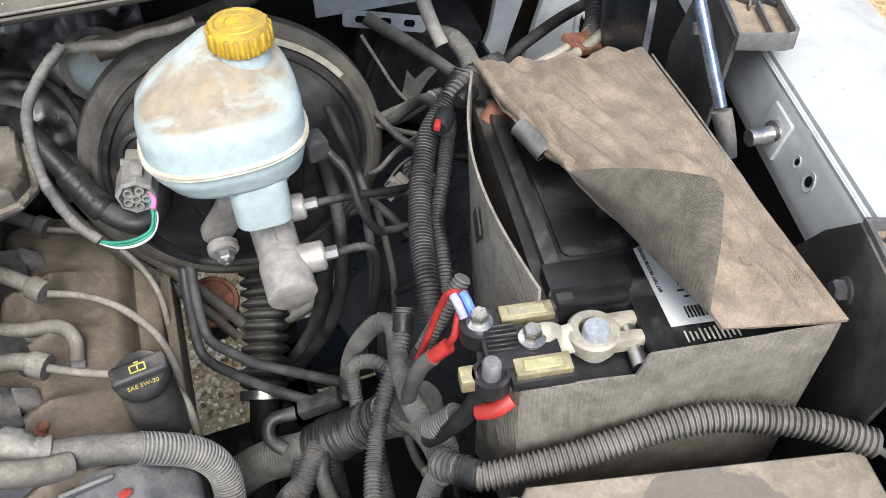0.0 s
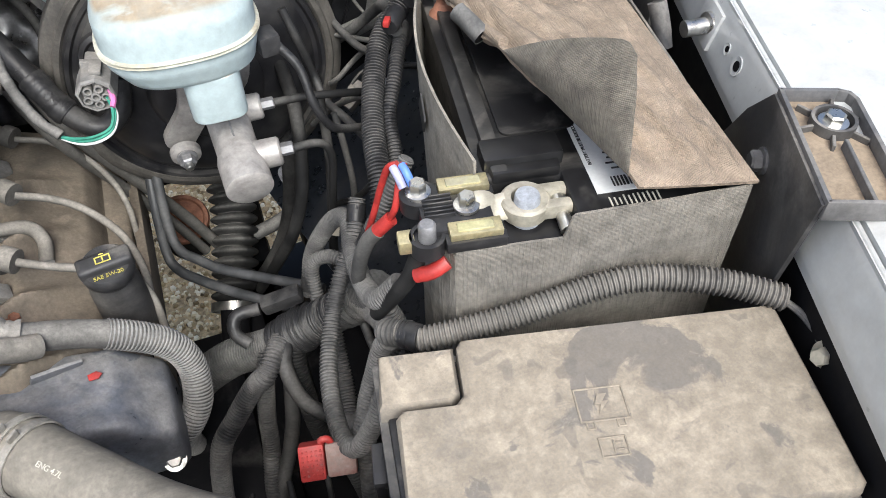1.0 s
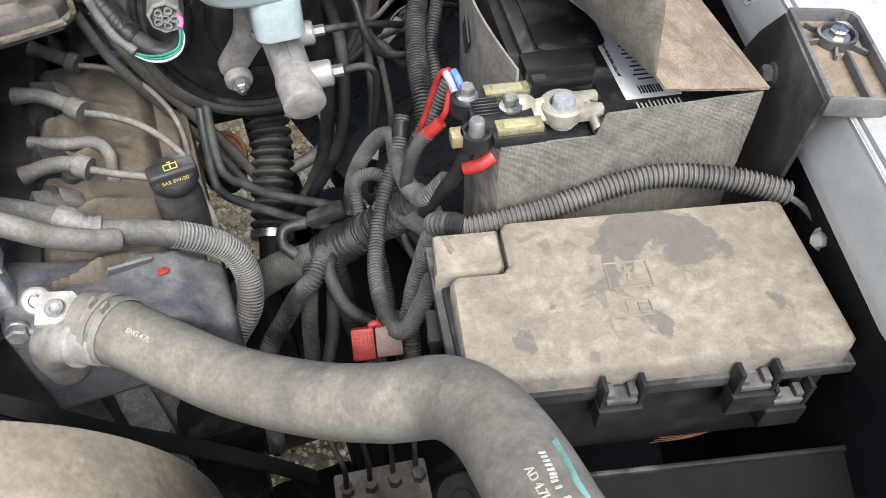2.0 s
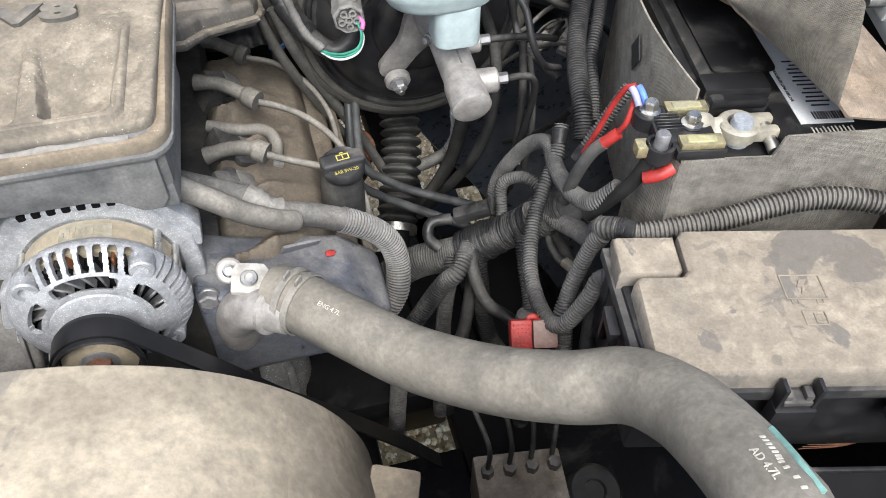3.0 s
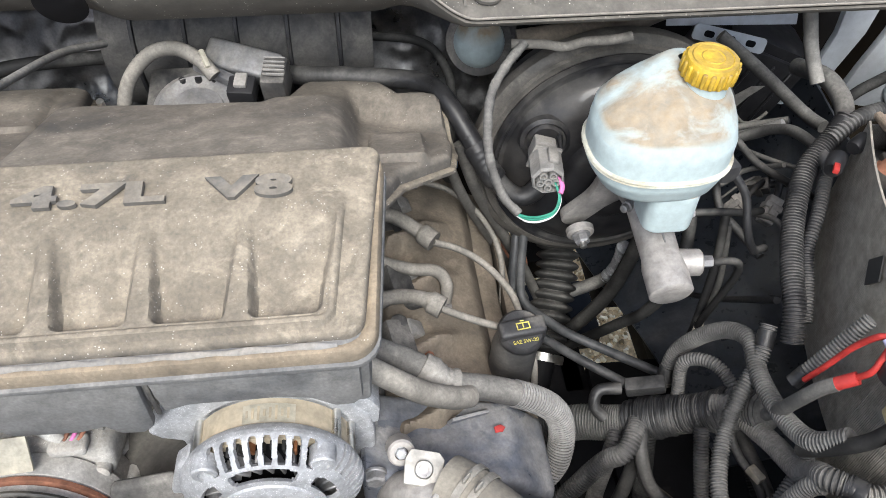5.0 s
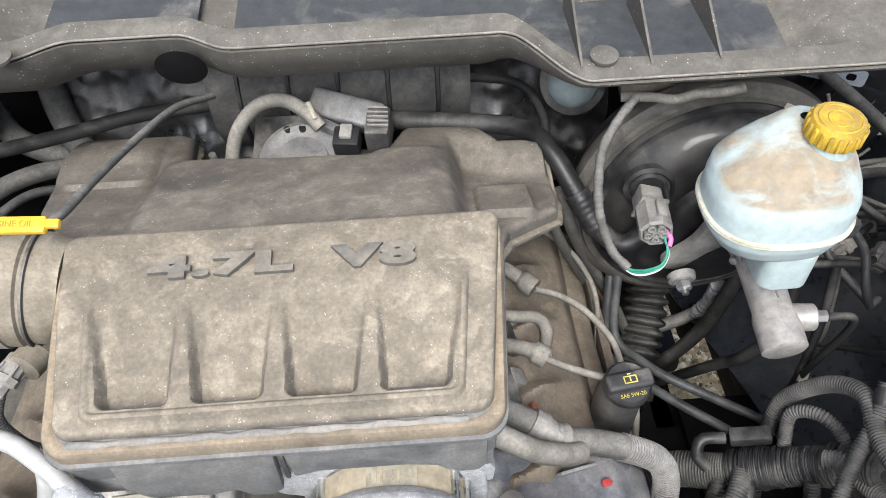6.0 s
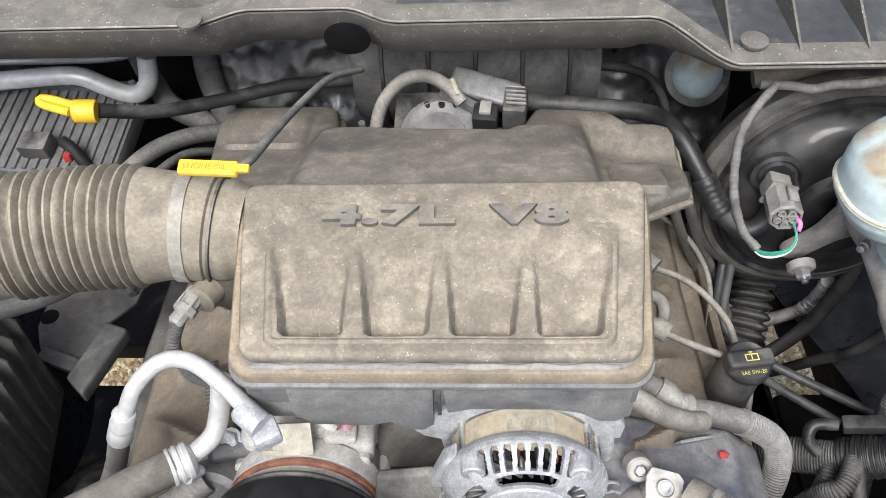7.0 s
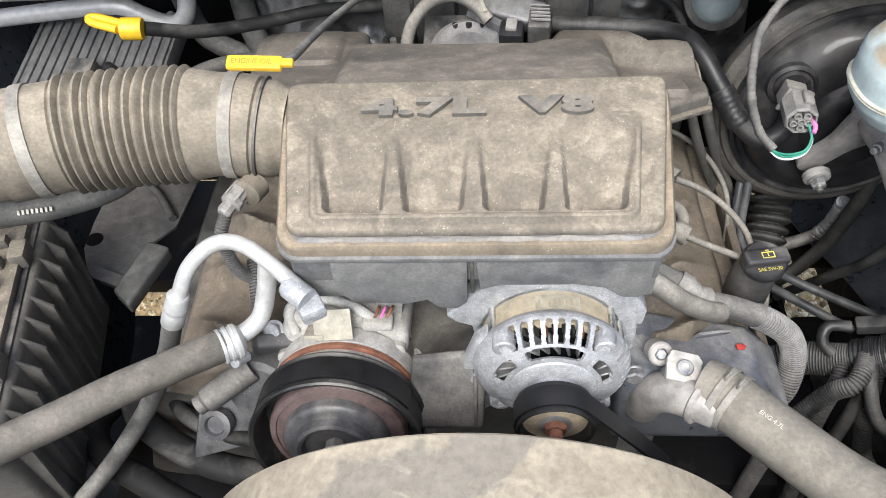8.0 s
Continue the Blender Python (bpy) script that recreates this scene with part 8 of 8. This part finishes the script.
tails = (([(0.012, 0.430, 0.822), (-0.002, 0.404, 0.828), (-0.016, 0.388, 0.820), (-0.033, 0.390, 0.800), (-0.059, 0.381, 0.770), (-0.084, 0.368, 0.740), (-0.100, 0.350, 0.67), (-0.11, 0.34, 0.56)], 0.0115, M_CONDUIT_DARK),
         ([(0.02, 0.428, 0.825), (0.004, 0.392, 0.822), (0.012, 0.362, 0.790), (0.037, 0.343, 0.770), (0.056, 0.320, 0.760), (0.060, 0.29, 0.72)], 0.0080, M_TAPE),
         ([(-0.008, 0.434, 0.805), (-0.018, 0.410, 0.790), (-0.030, 0.391, 0.740), (-0.036, 0.376, 0.700), (-0.047, 0.343, 0.660), (-0.05, 0.33, 0.60)], 0.0100, M_CONDUIT_DARK),
         ([(0.016, 0.428, 0.825), (0.008, 0.400, 0.800), (-0.004, 0.379, 0.740), (-0.017, 0.365, 0.700), (-0.037, 0.342, 0.660), (-0.04, 0.33, 0.60)], 0.0085, M_TAPE),
         ([(0.024, 0.424, 0.828), (0.016, 0.400, 0.800), (0.020, 0.363, 0.720), (0.039, 0.343, 0.680), (0.051, 0.314, 0.640), (0.055, 0.30, 0.58)], 0.0110, M_RUBBER_DARK),
         ([(0.060, 0.388, 0.865), (0.057, 0.360, 0.840), (0.055, 0.336, 0.820), (0.050, 0.312, 0.810)], 0.0085, M_CONDUIT_DARK),
         ([(0.070, 0.400, 0.890), (0.081, 0.391, 0.900), (0.093, 0.365, 0.905), (0.099, 0.335, 0.920), (0.097, 0.292, 0.950), (0.090, 0.275, 0.985), (0.088, 0.262, 1.002), (0.100, 0.250, 1.009)], 0.0110, M_RUBBER),
         ([(0.088, 0.392, 0.880), (0.090, 0.372, 0.860), (0.091, 0.349, 0.860), (0.097, 0.330, 0.860), (0.102, 0.310, 0.850), (0.105, 0.288, 0.83)], 0.0045, M_TAPE),
         ([(0.086, 0.262, 0.992), (0.081, 0.266, 0.980), (0.072, 0.265, 0.950), (0.060, 0.257, 0.920), (0.053, 0.242, 0.900), (0.046, 0.218, 0.870), (0.04, 0.20, 0.82)], 0.0085, M_CONDUIT),
         ([(0.105, 0.405, 0.84), (0.129, 0.401, 0.800), (0.134, 0.364, 0.780), (0.134, 0.315, 0.760), (0.13, 0.29, 0.70)], 0.0070, M_RUBBER_DARK),
         ([(0.090, 0.40, 0.87), (0.110, 0.375, 0.84), (0.118, 0.335, 0.83), (0.112, 0.29, 0.83), (0.10, 0.26, 0.80)], 0.0090, M_TAPE),
         ([(0.045, 0.24, 0.88), (0.056, 0.255, 0.905), (0.082, 0.280, 0.93), (0.105, 0.301, 0.945), (0.10, 0.31, 0.97)], 0.0080, M_CONDUIT_DARK))
for pts, r, mt in tails:
    solo("branch_loom", conduit(pts, r) if mt is not M_TAPE else sweep(pts, r, 12), mt, "dusty branch of the wiring loom in the bay", "wiring loom", "wiring looms")
solo("white_plug", box((0.010, 0.018, 0.009), pose(0.097, 0.330, 0.866, 0, 10, 25), 0.002), M_LEAD, "small off-white inline plug on a thin branch", "connector")
knot = thing("loom_junction", (0.04, 0.41, 0.83), "tape-wrapped junction of the thick wiring loom", "wiring loom")
part("tape", sweep([(0.005, 0.434, 0.805), (0.03, 0.425, 0.825), (0.06, 0.413, 0.85), (0.09, 0.395, 0.885)], 0.019, 20, 0.0012, True, lambda s, l: 0.0222 + 0.0007 * math.sin(s * 1100) + 0.0009 * math.sin(s * 390) + 0.002 * math.sin(s * 60) + 0.0006 * math.sin(s * 2600)), M_TAPE, knot)
part("end_boot", lathe([(0.017, -0.006), (0.018, 0.0), (0.016, 0.008), (0.010, 0.012)], (0.050, 0.310, 0.806), (0.05, 0.3, 1), 24), M_RUBBER, knot)
part("small_loop", conduit([(0.055, 0.44, 0.845), (0.060, 0.46, 0.88), (0.080, 0.445, 0.90), (0.095, 0.42, 0.895), (0.098, 0.40, 0.87)], 0.0075), M_CONDUIT, knot)
mini = thing("inline_connector", (0.01, 0.46, 0.83), "small black inline connector on the loom", "connector")
part("plug", box((0.045, 0.018, 0.016), pose(0.020, 0.452, 0.850, 0, -18, -10), 0.004), M_TAPE, mini)
part("lead", sweep([(-0.005, 0.457, 0.840), (-0.030, 0.458, 0.838), (-0.036, 0.446, 0.825), (-0.025, 0.435, 0.815)], 0.007, 12), M_TAPE, mini)
solo("red_cable", sweep([(0.134, 0.256, 1.072), (0.122, 0.256, 1.066), (0.112, 0.262, 1.060)], 0.0058, 14, 0.003), M_RED, "short red battery cable sleeve under the fuse carrier", "cable")
solo("red_sleeve", sweep([(0.112, 0.318, 1.065), (0.106, 0.320, 1.058), (0.100, 0.322, 1.051)], 0.0058, 14, 0.003), M_RED, "red rubber sleeve on a grey cable", "cable")
solo("battery_cable", sweep([(0.101, 0.3215, 1.052), (0.093, 0.325, 1.040), (0.086, 0.330, 1.015), (0.084, 0.338, 0.985), (0.088, 0.352, 0.95)], 0.0064, 14, 0.003), M_RUBBER, "grey dusty battery cable", "cable")
solo("battery_cable", sweep([(0.118, 0.268, 1.078), (0.108, 0.272, 1.045), (0.095, 0.285, 1.01), (0.088, 0.30, 0.98)], 0.0066, 14, 0.003), M_RUBBER_DARK, "black battery cable below the fuse carrier", "cable")

# ---- brake lines and low parts ----
for pts, r in (([(0.070, 0.498, 1.006), (0.088, 0.498, 1.006), (0.101, 0.499, 0.998), (0.105, 0.502, 0.97), (0.098, 0.51, 0.90), (0.09, 0.52, 0.80)], 0.0042),
               ([(0.066, 0.556, 1.020), (0.10, 0.556, 1.018), (0.13, 0.56, 1.01), (0.16, 0.58, 0.99)], 0.0042),
               ([(0.114, 0.573, 1.00), (0.110, 0.548, 0.942), (0.097, 0.520, 0.874), (0.09, 0.51, 0.82)], 0.0052),
               ([(0.00, 0.64, 0.66), (0.04, 0.60, 0.76), (0.06, 0.57, 0.83), (0.078, 0.565, 0.90), (0.09, 0.60, 0.97), (0.09, 0.68, 1.0)], 0.0075)):
    solo("brake_line", sweep(pts, r, 12), M_RUBBER_DARK, "thin black brake line", "pipe", "brake lines")
solo("paper_tag", prism([(-0.006, -0.012), (0.006, -0.014), (0.007, 0.010), (-0.002, 0.014)], 0, 0.0012, Matrix.Translation((0.097, 0.515, 0.874)) @ pose(0, 0, 0, 50, 10, -10), 0.0003), M_LEAD, "small pale paper tag on the brake line", "tag")
M_BLOCK = surface("corroded alloy block", (0.15, 0.125, 0.095), 0.6, metal=0.3, dust=0.6, grain=0.8, blotch=0.8)
abs_unit = thing("abs_unit", (0.0, 0.16, 0.66), "corroded aluminium brake modulator block with steel lines", "brake modulator")
part("block", box((0.095, 0.065, 0.08), pose(-0.012, 0.150, 0.715, 0, 0, -8), 0.004), M_BLOCK, abs_unit)
for k in range(4):
    fx = -0.045 + 0.024 * k
    part("union", lathe([(0.007, 0), (0.007, 0.012), (0.004, 0.013)], (fx, 0.165 - 0.003 * k, 0.755), (0, 0, 1), 6), M_PLASTIC, abs_unit)
    part("line", sweep([(fx, 0.165, 0.765), (fx + 0.002, 0.172, 0.80), (fx + 0.006 * (k - 1), 0.20, 0.83), (fx + 0.01 * (k - 1), 0.26, 0.83)], 0.0028, 10, 0.004), M_RUBBER_DARK, abs_unit)
part("motor", lathe([(0.03, 0), (0.03, 0.05), (0.026, 0.055), (0.012, 0.055), (0.011, 0.050)], (0.055, 0.13, 0.70), (0.1, -0.2, 1), 28), M_PLASTIC_CLEAN, abs_unit)
tray = thing("splash_panel", (0.28, -0.02, 0.85), "black plastic splash panel ahead of the fuse box", "panel")
part("panel", box((0.36, 0.10, 0.006), pose(0.26, -0.045, 0.925, 38, 0, -14), 0.002), M_MATT, tray)
part("edge", box((0.36, 0.004, 0.006), pose(0.268, -0.010, 0.957, 0, 0, -14), 0.0015), M_PLASTIC_CLEAN, tray)
for k in range(4):
    solo("red_wire", sweep([(0.20 + 0.004 * k, 0.055, 0.900 + 0.002 * k), (0.23 + 0.004 * k, 0.046, 0.906), (0.26, 0.048, 0.896)], 0.0005, 8, 0.004), M_RUST, "thin red wire under the fuse box", "wire", "fuse box wires")
gc = thing("ground_strap", (0.350, 0.10, 0.88), "steel earth bolt with ring terminal and grey cable on the wing", "earth strap")
EB = V((0.350, 0.104, 1.046))
part("tab", box((0.006, 0.030, 0.034), Matrix.Translation(EB + V((0.006, 0, -0.004))) @ pose(0, 0, 0, 0, 12, -18), 0.002), M_WHITE, gc)
part("bolt", bolt(EB, (-0.9, -0.1, 0.35), 0.0060, 0.010, 1.7), M_LEAD, gc)
part("lug", sweep([EB + V((0.002, -0.006, -0.012)), EB + V((0.002, -0.012, -0.028)), EB + V((0.002, -0.017, -0.042))], 0.0052, 12, 0.003), M_LEAD, gc)
part("cable", sweep([EB + V((0.002, -0.017, -0.042)), EB + V((0.0, -0.024, -0.070)), EB + V((-0.002, -0.028, -0.115)), EB + V((-0.004, -0.03, -0.18))], 0.0080, 14), M_RUBBER, gc)
solo("thin_wire", sweep([(0.350, 0.154, 1.048), (0.356, 0.140, 1.046), (0.355, 0.122, 1.046), (0.350, 0.110, 1.046)], 0.0028, 8, 0.004), M_RUBBER, "thin grey wire from the loom to the earth bolt", "wire")

# ---- back corner behind the battery ----
for pts, r, mt in (([(0.200, 0.86, 1.035), (0.250, 0.83, 1.002), (0.305, 0.776, 0.966), (0.315, 0.74, 0.970)], 0.0085, M_RUBBER), ([(0.228, 0.745, 1.150), (0.236, 0.720, 1.105), (0.244, 0.695, 1.075)], 0.0080, M_TAPE_PALE),
                   ([(0.256, 0.76, 1.052), (0.261, 0.71, 1.072), (0.264, 0.672, 1.070), (0.258, 0.645, 1.064), (0.236, 0.615, 1.078)], 0.0108, M_RUBBER), ([(0.33, 0.655, 1.05), (0.37, 0.66, 1.06), (0.42, 0.69, 1.06), (0.47, 0.75, 1.07)], 0.005, M_LEAD),
                   ([(0.340, 0.765, 0.978), (0.365, 0.776, 0.992), (0.395, 0.785, 1.003), (0.450, 0.80, 1.018), (0.530, 0.82, 1.03)], 0.0075, M_RUBBER_DARK), ([(0.35, 0.64, 1.055), (0.42, 0.665, 1.065), (0.46, 0.70, 1.085), (0.47, 0.73, 1.12)], 0.006, M_LEAD),
                   ([(0.173, 0.740, 0.958),(0.208, 0.730, 0.972),(0.236, 0.710, 1.003)], 0.0075, M_CONDUIT_PALE), ([(0.181, 0.760, 0.954),(0.216, 0.750, 0.970),(0.255, 0.730, 0.993)], 0.0050, M_RUBBER)):
    solo("rear_cable", sweep(pts, r, 14), mt, "dusty taped cable running to the firewall", "cable", "rear cables")
solo("ribbed_tube", conduit([(0.217, 0.600, 1.073), (0.237, 0.610, 1.083), (0.257, 0.620, 1.086), (0.283, 0.630, 1.084)], 0.0095, 0.005), M_CONDUIT, "grey ribbed tube curling behind the battery", "tube")
solo("ribbed_tube", conduit([(0.40, 0.66, 1.05), (0.44, 0.71, 1.06), (0.47, 0.78, 1.09)], 0.013, 0.006), M_CONDUIT, "grey ribbed tube behind the battery", "tube")
solo("red_rag", prism([(-0.03, -0.012), (0.0, -0.018), (0.035, -0.006), (0.028, 0.014), (-0.006, 0.012), (-0.03, 0.02)], -0.006, 0.004, Matrix.Translation((0.41, 0.67, 1.06)) @ pose(0, 0, 0, 20, 10, 30), 0.003), M_RUST, "dull red connector shroud among cables", "connector")
body = thing("inner_body_panel", (0.55, 0.93, 0.80), "pale blue-white painted body panel with a dark channel and drain hole", "body panel", kind="structure")
part("left_strip", prism([(0.372, 1.12), (0.392, 1.06), (0.396, 1.00), (0.388, 0.955), (0.372, 0.915), (0.352, 0.88), (0.405, 0.88), (0.420, 0.94), (0.440, 1.00), (0.452, 1.12)], -0.012, 0.0, Matrix.Translation((0, 0.90, 0)) @ pose(0, 0, 0, 90), 0.003), M_PALE_STEEL, body)
part("side_sheet", prism([(0.485, 1.12), (0.472, 1.00), (0.455, 0.94), (0.440, 0.88), (0.80, 0.80), (0.80, 1.12)], -0.012, 0.0, Matrix.Translation((0, 0.90, 0)) @ pose(0, 0, 0, 90), 0.003), M_PALE_STEEL, body)
DROP = [(0.548 + 0.030 * math.cos(radians(a)), 0.903 + 0.030 * math.sin(radians(a))) for a in range(140, 400, 20)] + [(0.536, 0.952), (0.526, 0.955)]
# Black plate proud of the panel paints the opening's darkness.
part("drain_hole", prism(DROP, 0.0, 0.0016, Matrix.Translation((0, 0.90, 0)) @ pose(0, 0, 0, 90), 0), M_MATT, body, "black plate standing for a teardrop opening")
part("hole_lip", sweep([(x, 0.897, z) for x, z in DROP + DROP[:1]], 0.0045, 10, 0.004), M_PALE_STEEL, body)
solo("wiper_motor_bracket", prism([(-0.09, -0.02), (0.09, -0.012), (0.09, 0.015), (-0.09, 0.02)], 0, 0.003, Matrix.Translation((0.24, 0.92, 1.03)) @ pose(0, 0, 0, 60, 0, -8), 0.001), M_PALE_STEEL, "pale perforated steel bracket", "bracket")
abx = thing("air_box", (0.21, 0.93, 0.84), "dark dusty box with a scuffed cover on the firewall", "box")
ABM = Matrix.Translation((0.285, 0.955, 0.908)) @ pose(0, 0, 0, 0, 22, -6)
part("case", moved(box((0.150, 0.10, 0.17), Matrix(), 0.012), ABM), M_PLASTIC_CLEAN, abx)
part("cover", moved(box((0.135, 0.012, 0.14), pose(0, -0.054, 0.0), 0.006), ABM), M_PLASTIC_CLEAN, abx)
for k in range(4):
    part("rib", moved(box((0.004, 0.006, 0.12), pose(-0.045 + 0.03 * k, -0.061, 0.0), 0.0015, 1), ABM), M_PLASTIC_CLEAN, abx)
part("scuff", moved(prism([(-0.018, -0.03), (0.004, -0.034), (0.012, 0.005), (0.022, 0.03), (0.004, 0.022), (-0.008, 0.0), (-0.024, 0.012)], 0.0655, 0.066, pose(0, 0, 0, 90), 0), ABM), M_GREY_PLUG, abx, "pale scuffed patch")
perf = thing("steel_bracket", (0.235, 0.90, 0.98), "pale perforated steel bracket on the firewall", "bracket")
PFM = Matrix.Translation((0.236, 0.897, 1.004)) @ pose(0, 0, 0, 72, 16, 0)
part("strip", moved(prism(rounded(0.118, 0.022, 0.006), -0.0012, 0.0012, Matrix(), 0.0004), PFM), M_PALE_STEEL, perf)
# Slots are black plates; their shade is in the colour.
for k in range(3):
    part("slot", moved(prism([(x + 0.034 * (k - 1), y) for x, y in rounded(0.016, 0.009, 0.004)], 0.0013, 0.0016, Matrix(), 0), PFM), M_MATT, perf, "black plate standing for a slot")
for pts, r, mt in (([(0.180, 0.80, 1.045), (0.198, 0.80, 1.005), (0.220, 0.80, 0.958), (0.240, 0.80, 0.934), (0.258, 0.80, 0.936), (0.270, 0.80, 0.950)], 0.0022, M_CLAMP),
                   ([(0.120, 0.80, 1.05), (0.150, 0.74, 1.02), (0.175, 0.66, 1.00), (0.195, 0.60, 1.01)], 0.0045, M_TAPE),
                   ([(0.130, 0.74, 0.98), (0.160, 0.70, 0.99), (0.190, 0.64, 1.01), (0.205, 0.60, 1.03)], 0.0030, M_RUBBER),
                   ([(0.115, 0.66, 0.90), (0.140, 0.62, 0.95), (0.165, 0.57, 0.99), (0.170, 0.53, 1.00)], 0.0035, M_RUBBER),
                   ([(0.120, 0.62, 0.80), (0.135, 0.56, 0.86), (0.142, 0.51, 0.92), (0.140, 0.47, 0.97)], 0.0040, M_TAPE)):
    solo("thin_cable", sweep(pts, r, 10), mt, "thin dark cable between booster and battery", "cable", "thin cables")
for pts, r, mt in (([(0.100, 0.63, 1.075), (0.109, 0.62, 1.041), (0.119, 0.62, 0.999), (0.124, 0.60, 0.976), (0.138, 0.57, 0.968), (0.150, 0.535, 0.964)], 0.0048, M_TAPE),
                   ([(0.145, 0.67, 0.945), (0.154, 0.66, 0.957), (0.176, 0.66, 0.977), (0.192, 0.62, 1.021)], 0.0032, M_RUBBER),
                   ([(0.172, 0.74, 0.955), (0.190, 0.72, 0.977), (0.208, 0.70, 1.004), (0.213, 0.66, 1.036), (0.208, 0.60, 1.060), (0.196, 0.555, 1.070)], 0.0065, M_CONDUIT),
                   ([(0.128, 0.58, 0.972), (0.132, 0.57, 0.93), (0.134, 0.56, 0.88), (0.130, 0.56, 0.80)], 0.0040, M_RUBBER),
                   ([(0.158, 0.66, 0.93), (0.178, 0.66, 0.955), (0.200, 0.67, 0.955), (0.206, 0.69, 0.93)], 0.0016, M_RUBBER)):
    solo("thin_cable", sweep(pts, r, 10), mt, "thin dark cable between booster and battery", "cable", "thin cables")
for p, turn, mt in (((0.165, 0.635, 0.945), 20, M_PLASTIC), ((0.199, 0.66, 0.948), -30, M_PLASTIC), ((0.186, 0.60, 0.968), 50, M_GREY_PLUG)):
    cn = thing("loom_connector", p, "dusty black loom connector hanging between booster and battery", "connector", "loom connectors")
    cm = Matrix.Translation(p) @ pose(0, 0, 0, 20, -30, turn)
    part("shell", moved(box((0.034, 0.017, 0.014), Matrix(), 0.002), cm), mt, cn)
    part("collar", moved(box((0.008, 0.021, 0.018), pose(0.004, 0, 0), 0.002), cm), mt, cn)
    part("lock_tab", moved(box((0.016, 0.007, 0.004), pose(-0.004, 0, 0.009), 0.001), cm), mt, cn)
    part("tail", moved(sweep([(0.015, 0, 0), (0.032, 0.002, -0.003), (0.050, 0.004, -0.020), (0.056, 0.004, -0.045)], 0.0042, 10), cm), M_TAPE, cn)
cl = thing("cable_connectors", (0.19, 0.56, 1.05), "black wiring connectors with a red lock behind the battery", "connector")
part("plug", lathe([(0.008, 0), (0.0095, 0.004), (0.0095, 0.022), (0.007, 0.025)], (0.185, 0.54, 1.085), (0.6, 0.75, 0.1), 20), M_PLASTIC_CLEAN, cl)
part("plug", lathe([(0.007, 0), (0.0085, 0.004), (0.0085, 0.020), (0.006, 0.023)], (0.212, 0.560, 1.095), (0.8, 0.5, 0.1), 20), M_PLASTIC_CLEAN, cl)
part("lock", box((0.006, 0.012, 0.006), pose(0.181, 0.532, 1.096, 0, 0, -30), 0.0015), M_RED, cl)

# ---- speckled casting below the thermostat housing ----
pump = thing("speckled_casting", (-0.255, 0.43, 0.50), "white-speckled grey casting below the thermostat housing", "water pump")
# Guessed turned body; which engine casting it is stays unknown.
part("body", lathe([(0.052, 0.0), (0.052, 0.10), (0.047, 0.17), (0.040, 0.205), (0.034, 0.215), (0.0, 0.217)], (-0.257, 0.44, 0.50), (0, 0, 1), 36), M_ALU_SPECK, pump)
part("rib", box((0.010, 0.016, 0.19), pose(-0.232, 0.393, 0.595, -4, 0, 22), 0.003), M_ALU_SPECK, pump)
part("flange", box((0.080, 0.012, 0.10), pose(-0.268, 0.392, 0.565, 0, 0, -8), 0.004), M_ALU_SPECK, pump)
for k in range(2):
    part("bolt", bolt((-0.292 + 0.046 * k, 0.386, 0.605), (0, -1, 0), 0.006, 0.006, 1.2), M_ALU_DARK, pump)
